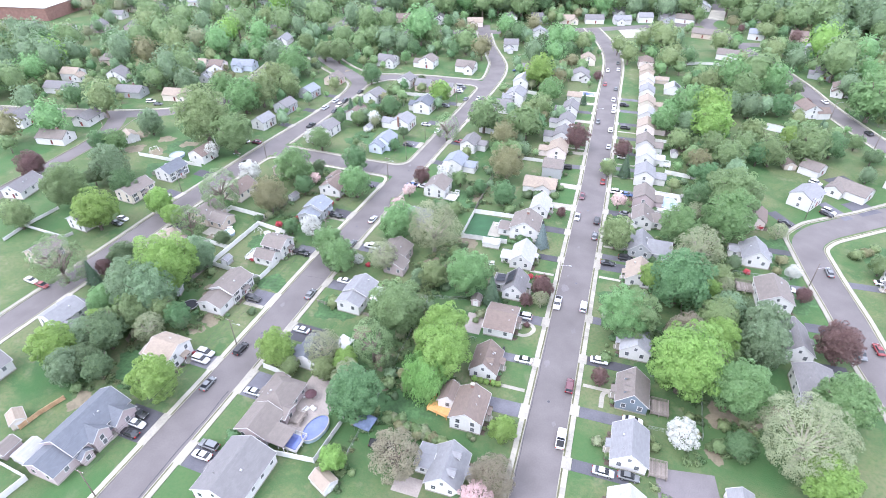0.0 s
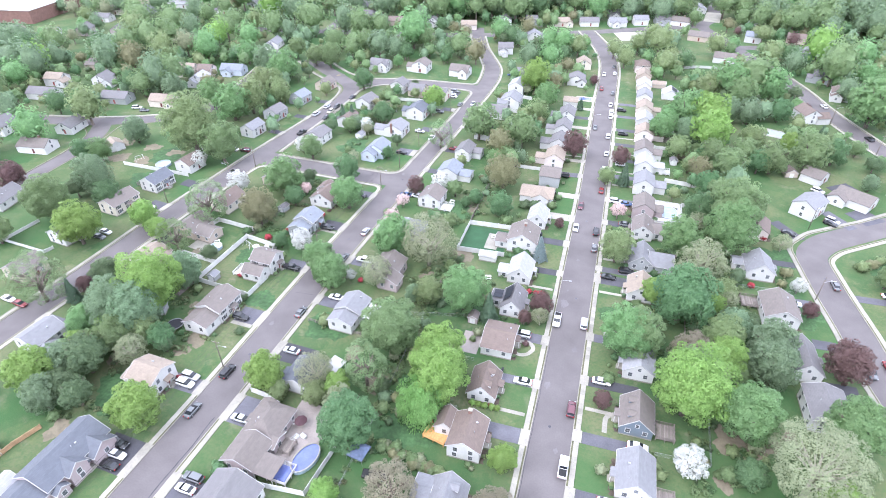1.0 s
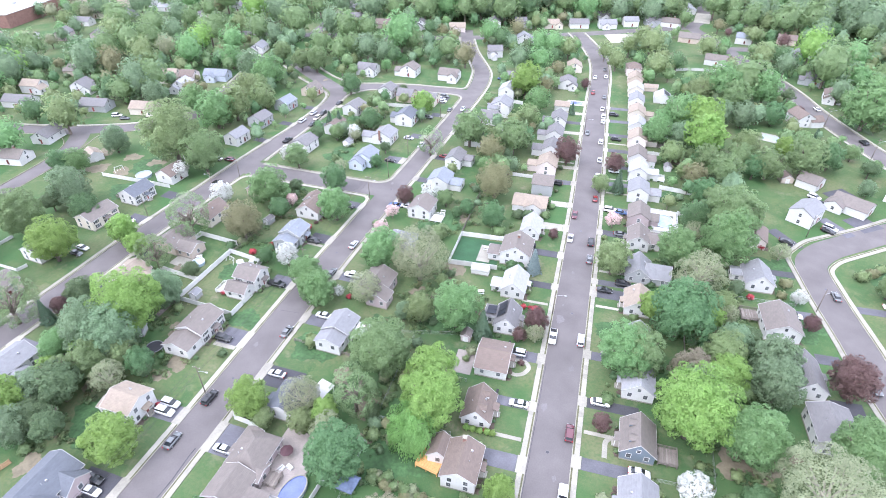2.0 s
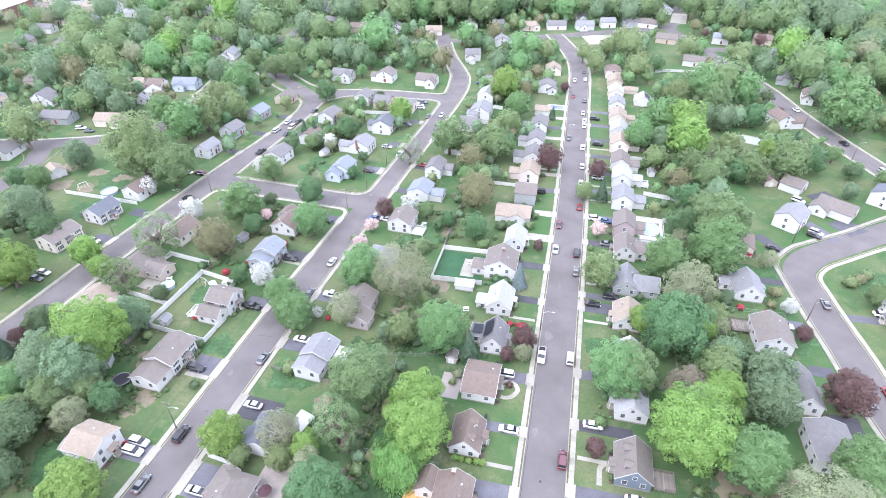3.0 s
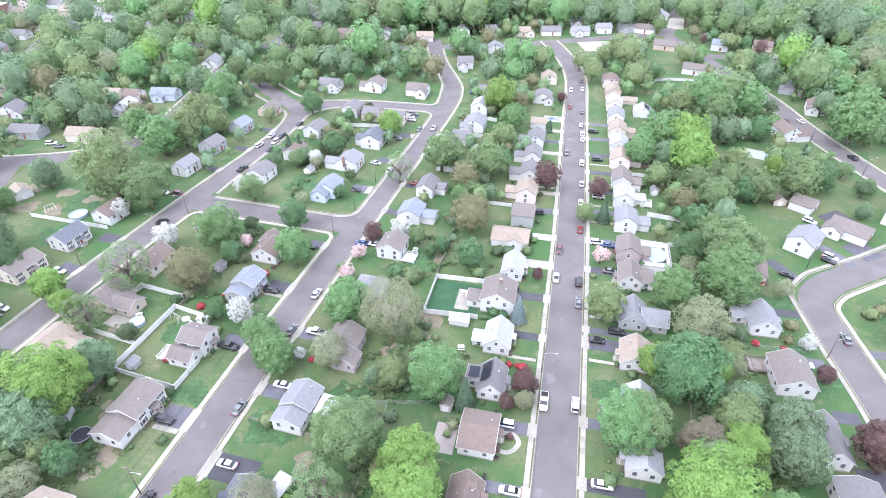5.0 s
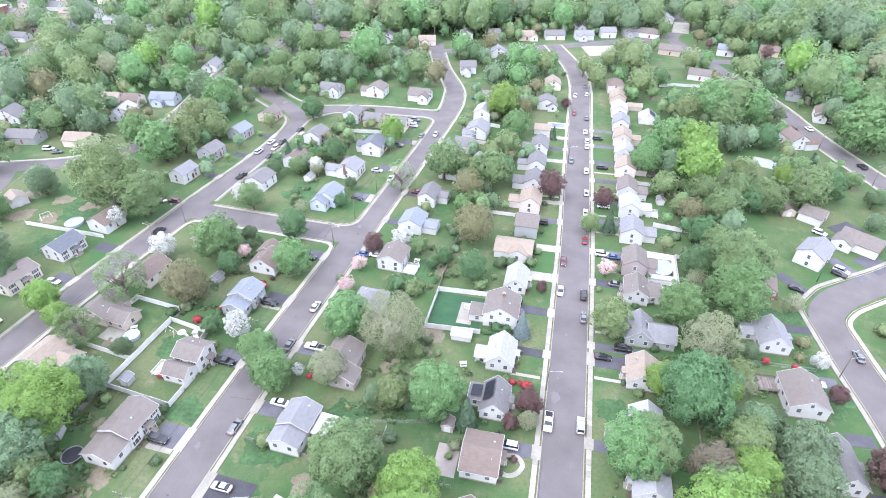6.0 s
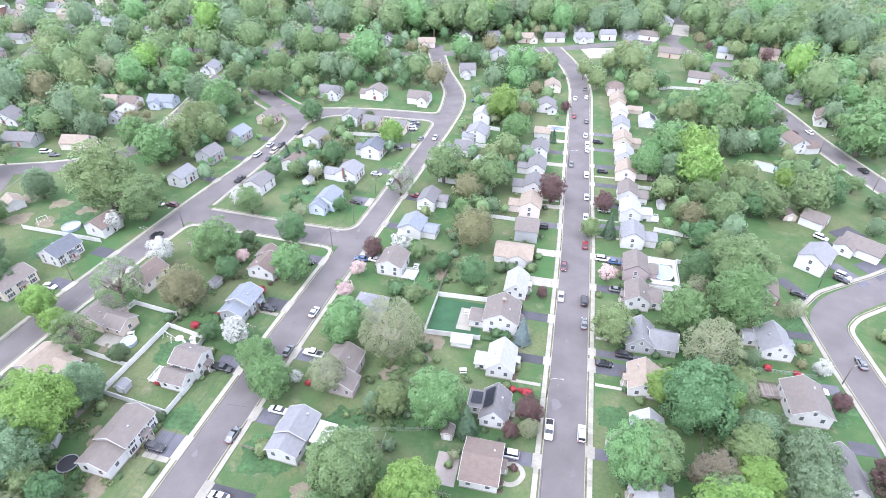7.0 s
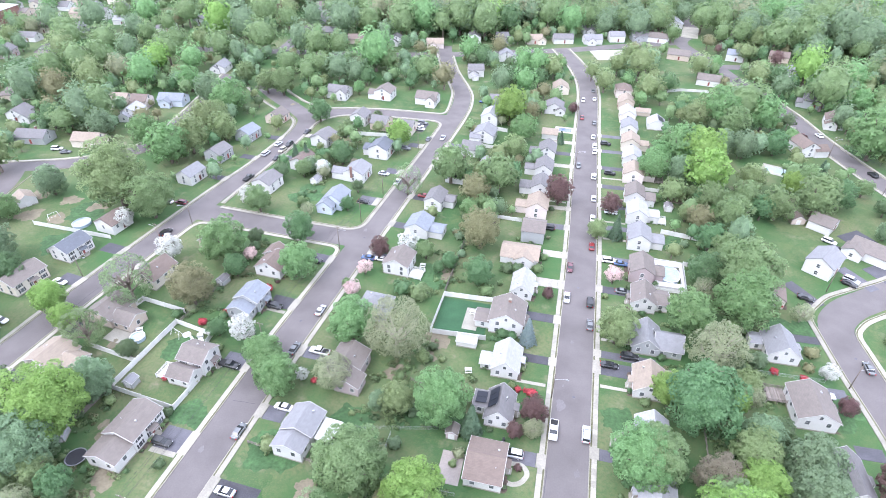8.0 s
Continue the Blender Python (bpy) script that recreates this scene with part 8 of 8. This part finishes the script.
far_tree(-225.7, 326.5, 7.7, "fresh")
far_tree(-220.1, 347.6, 9.4, "maple")
far_tree(-209.9, 348.1, 6.7, "bluish")
far_tree(-202.3, 366.7, 11.1, "maple")
far_tree(-250.3, 394.9, 11.4, "lime")
far_tree(-230.7, 393.2, 10.5, "bluish")
far_tree(-230.7, 424.6, 11.2, "maple")
far_tree(-229.6, 244.7, 9.3, "bluish")
far_tree(-242.8, 240.3, 6.2, "green")
far_tree(-226.5, 251.9, 9.5, "maple")
far_tree(-233.1, 237.1, 6.6, "maple")
far_tree(-379.3, 365.4, 6.9, "maple")
far_tree(-368.5, 376.5, 8.5, "bluish")
far_tree(-344.3, 361.9, 8.2, "maple")
far_tree(-336.5, 380.0, 11.5, "bluish")
far_tree(-337.7, 410.3, 7.4, "maple")
far_tree(-301.8, 375.5, 7.5, "bluish")
far_tree(-284.7, 366.7, 7.3, "maple")
far_tree(-288.6, 392.7, 6.9, "maple")
far_tree(-284.5, 411.0, 10.3, "maple")
far_tree(-315.3, 409.4, 9.7, "fresh")
far_tree(-255.5, 354.5, 8.4, "maple")
far_tree(-246.2, 366.5, 6.4, "olive")
far_tree(-171.6, 337.0, 7.1, "maple")
far_tree(-182.4, 375.3, 8.5, "bluish")
far_tree(-210.2, 416.8, 8.6, "maple")
far_tree(-171.4, 419.2, 11.5, "bluish")
far_tree(-166.5, 365.5, 9.6, "maple")
far_tree(-155.2, 372.9, 7.6, "maple")
far_tree(-125.0, 354.8, 11.7, "fresh")
far_tree(-138.7, 332.0, 8.1, "bluish")
far_tree(-150.3, 335.6, 7.6, "maple")
far_tree(-153.9, 324.5, 6.8, "maple")
far_tree(-129.2, 332.4, 6.2, "bluish")
far_tree(-117.1, 355.6, 7.2, "maple")
far_tree(-122.3, 331.3, 4.9, "green")
far_tree(-111.0, 343.3, 3.5, "green")
far_tree(-96.8, 334.1, 4.6, "green")
far_tree(-92.4, 345.3, 7.5, "maple")
far_tree(-79.6, 335.9, 7.0, "amber")
far_tree(-107.8, 389.5, 4.6, "amber")
far_tree(-118.7, 395.2, 4.7, "green")
far_tree(-153.5, 425.3, 10.0, "maple")
far_tree(-130.4, 422.6, 12.1, "maple")
far_tree(-117.5, 432.8, 12.3, "fresh")
far_tree(-103.3, 431.1, 9.9, "maple")
far_tree(-93.9, 441.6, 12.4, "maple")
far_tree(-74.9, 433.9, 12.8, "maple")
far_tree(-61.9, 450.0, 10.9, "green")
far_tree(-49.3, 477.6, 9.0, "bluish")
far_tree(-35.8, 470.0, 10.4, "maple")
far_tree(-19.4, 459.5, 10.1, "fresh")
far_tree(-8.2, 472.6, 9.5, "maple")
far_tree(-170.1, 466.0, 10.1, "maple")
far_tree(-145.6, 472.2, 10.9, "fresh")
far_tree(-116.6, 477.8, 11.7, "bluish")
far_tree(-88.1, 485.1, 11.8, "maple")
far_tree(-62.5, 500.9, 8.6, "maple")
far_tree(-31.2, 506.9, 10.3, "fresh")
far_tree(-75.5, 384.0, 7.5, "fresh")
far_tree(-66.4, 377.6, 6.7, "green")
far_tree(-60.1, 402.7, 6.0, "amber")
far_tree(-41.3, 371.6, 7.2, "fresh")
far_tree(-32.2, 368.0, 7.7, "fresh")
far_tree(-23.3, 366.3, 6.4, "olive")
far_tree(-48.9, 340.0, 6.6, "bluish")
far_tree(-36.8, 339.7, 7.2, "fresh")
far_tree(-30.2, 349.8, 5.5, "green")
far_tree(-25.5, 333.1, 4.4, "amber")
far_tree(-57.6, 372.5, 3.3, "maple")
far_tree(-2.1, 369.7, 5.4, "olive")
far_tree(-136.7, 406.8, 6.7, "bluish")
far_tree(-196.1, 427.7, 8.7, "bluish")
far_tree(-137.4, 481.6, 8.6, "maple")
far_tree(3.7, 464.2, 7.8, "bluish")
far_tree(14.2, 475.4, 9.5, "maple")
far_tree(25.3, 463.9, 9.2, "bluish")
far_tree(36.8, 473.8, 10.1, "maple")
far_tree(47.9, 460.3, 5.7, "maple")
far_tree(69.5, 486.3, 11.0, "maple")
far_tree(59.7, 512.2, 7.5, "bluish")
far_tree(85.3, 521.9, 8.4, "maple")
far_tree(80.4, 464.5, 6.8, "maple")
far_tree(89.5, 458.7, 8.9, "maple")
far_tree(100.0, 456.5, 6.6, "olive")
far_tree(69.5, 450.1, 4.8, "amber")
far_tree(75.1, 440.5, 3.2, "purple")
far_tree(87.7, 425.0, 6.2, "olive")
far_tree(108.7, 448.6, 11.4, "maple")
far_tree(125.7, 457.7, 11.5, "maple")
far_tree(129.4, 501.6, 11.0, "fresh")
far_tree(144.7, 493.8, 13.1, "maple")
far_tree(156.2, 475.4, 12.5, "bluish")
far_tree(177.9, 496.9, 10.7, "maple")
far_tree(170.8, 540.0, 11.7, "maple")
far_tree(199.3, 561.2, 9.5, "bluish")
far_tree(119.9, 524.1, 9.1, "maple")
far_tree(128.7, 438.6, 7.6, "bluish")
far_tree(23.4, 376.2, 10.1, "olive")
far_tree(11.7, 380.9, 7.1, "olive")
far_tree(4.8, 353.3, 6.1, "olive")
far_tree(38.4, 361.6, 5.2, "green")
far_tree(26.8, 343.9, 7.3, "olive")
far_tree(57.1, 389.3, 7.1, "olive")
far_tree(68.7, 406.2, 4.3, "fresh")
far_tree(85.3, 380.5, 7.4, "olive")
far_tree(96.4, 386.7, 5.6, "green")
far_tree(78.8, 389.7, 1.3, "conifer")
far_tree(105.7, 424.0, 4.4, "purple")
far_tree(112.7, 392.0, 10.6, "lime")
far_tree(111.9, 353.9, 11.3, "maple")
far_tree(134.8, 387.5, 8.6, "fresh")
far_tree(151.1, 406.0, 7.0, "maple")
far_tree(137.9, 353.9, 7.8, "maple")
far_tree(127.1, 352.7, 7.3, "fresh")
far_tree(68.5, 324.1, 11.2, "maple")
far_tree(95.6, 367.4, 6.5, "bluish")
far_tree(113.6, 331.0, 5.9, "bluish")
far_tree(18.7, 404.4, 6.1, "olive")
far_tree(-302.0, 211.7, 7.7, "maple")
far_tree(-273.5, 193.4, 6.1, "bluish")
far_tree(-238.2, 174.9, 8.6, "fresh")
far_tree(-256.7, 205.8, 5.6, "green")
far_tree(-231.9, 199.8, 9.2, "olive")
far_tree(-251.1, 164.1, 7.4, "amber")
far_tree(-242.9, 156.7, 3.9, "maple")

# ---- young trees and thickets between the far houses ----
OPEN = ((58, 108, 196, 262), (-126, -64, 284, 330), (-104, -74, 196, 224), (36, 62, 340, 425), (-12, 12, 200, 440), (-60, -52, 340, 400), (46, 76, 425, 520), (-222, -190, 392, 450))
for iy in range(38):
    for ix in range(66):
        x, y = -310 + ix * 7.2 + g.uniform(-3.4, 3.4), 206 + iy * 7.2 + g.uniform(-3.4, 3.4)
        r = g.uniform(1.5, 4.4)
        lush = 0.62 + 0.5 * noise.noise((x * 0.02, y * 0.02, 9.0)) - (0.25 if y < 300 and x > -140 else 0)
        if g.random() > lush or any(a < x < b and c < y < d for a, b, c, d in OPEN) or not clear_of(x, y, r + 1):
            continue
        low.setdefault(g.choices(("maple", "bluish", "olive", "green", "fresh", "amber", "dark"), (8, 6, 5, 4, 3, 1.5, 2))[0], []).append((x, y, r))
for iy in range(50):
    for ix in range(73):
        x, y = -560 + ix * 12.2 + g.uniform(-5, 5), 20 + iy * 12.2 + g.uniform(-5, 5)
        if x < -110 - (y - 30) * 1.35 - 40 or x > 85 + (y - 80) * 0.36 + 30 or detailed(x, y):
            continue
        thick = 0.5 + 0.5 * noise.noise((x * 0.012, y * 0.012, 3.0)) + (0.35 if y > 425 else 0.0) + (0.3 if x > 110 else 0) + (0.25 if x < -150 and y > 190 else 0)
        if -60 < x < 20 and y < 380:
            thick -= 0.05
        if g.random() > thick * 0.9 + 0.22:
            continue
        r = g.uniform(5.6, 10.0) * (1.1 if y > 420 else 1.0)
        # smaller, sparser trees here let the far houses show from the camera
        house_view = x < -310 and 280 < y < 470
        if house_view:
            r *= 0.62
        if house_view and g.random() < 0.4 or any(a < x < b and c < y < d for a, b, c, d in OPEN) or not clear_of(x, y, r):
            continue
        # mix leans to blue-green and pale leaves in place of distance haze
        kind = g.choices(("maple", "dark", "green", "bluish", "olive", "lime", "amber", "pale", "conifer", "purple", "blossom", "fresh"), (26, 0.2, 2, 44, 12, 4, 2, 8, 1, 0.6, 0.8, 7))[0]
        if kind in ("purple", "blossom"):
            r *= 0.55
        if kind == "conifer":
            r *= 0.6
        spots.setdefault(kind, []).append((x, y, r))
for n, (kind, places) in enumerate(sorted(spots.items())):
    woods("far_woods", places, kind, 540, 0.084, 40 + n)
for n, (kind, places) in enumerate(sorted(low.items())):
    woods("thicket", places, kind, 170, 0.15, 70 + n)

# ---- footway slabs ----
for flags, base in SLABS:
    for s in flags:
        part("paving_slab", s, CONCRETE, base)
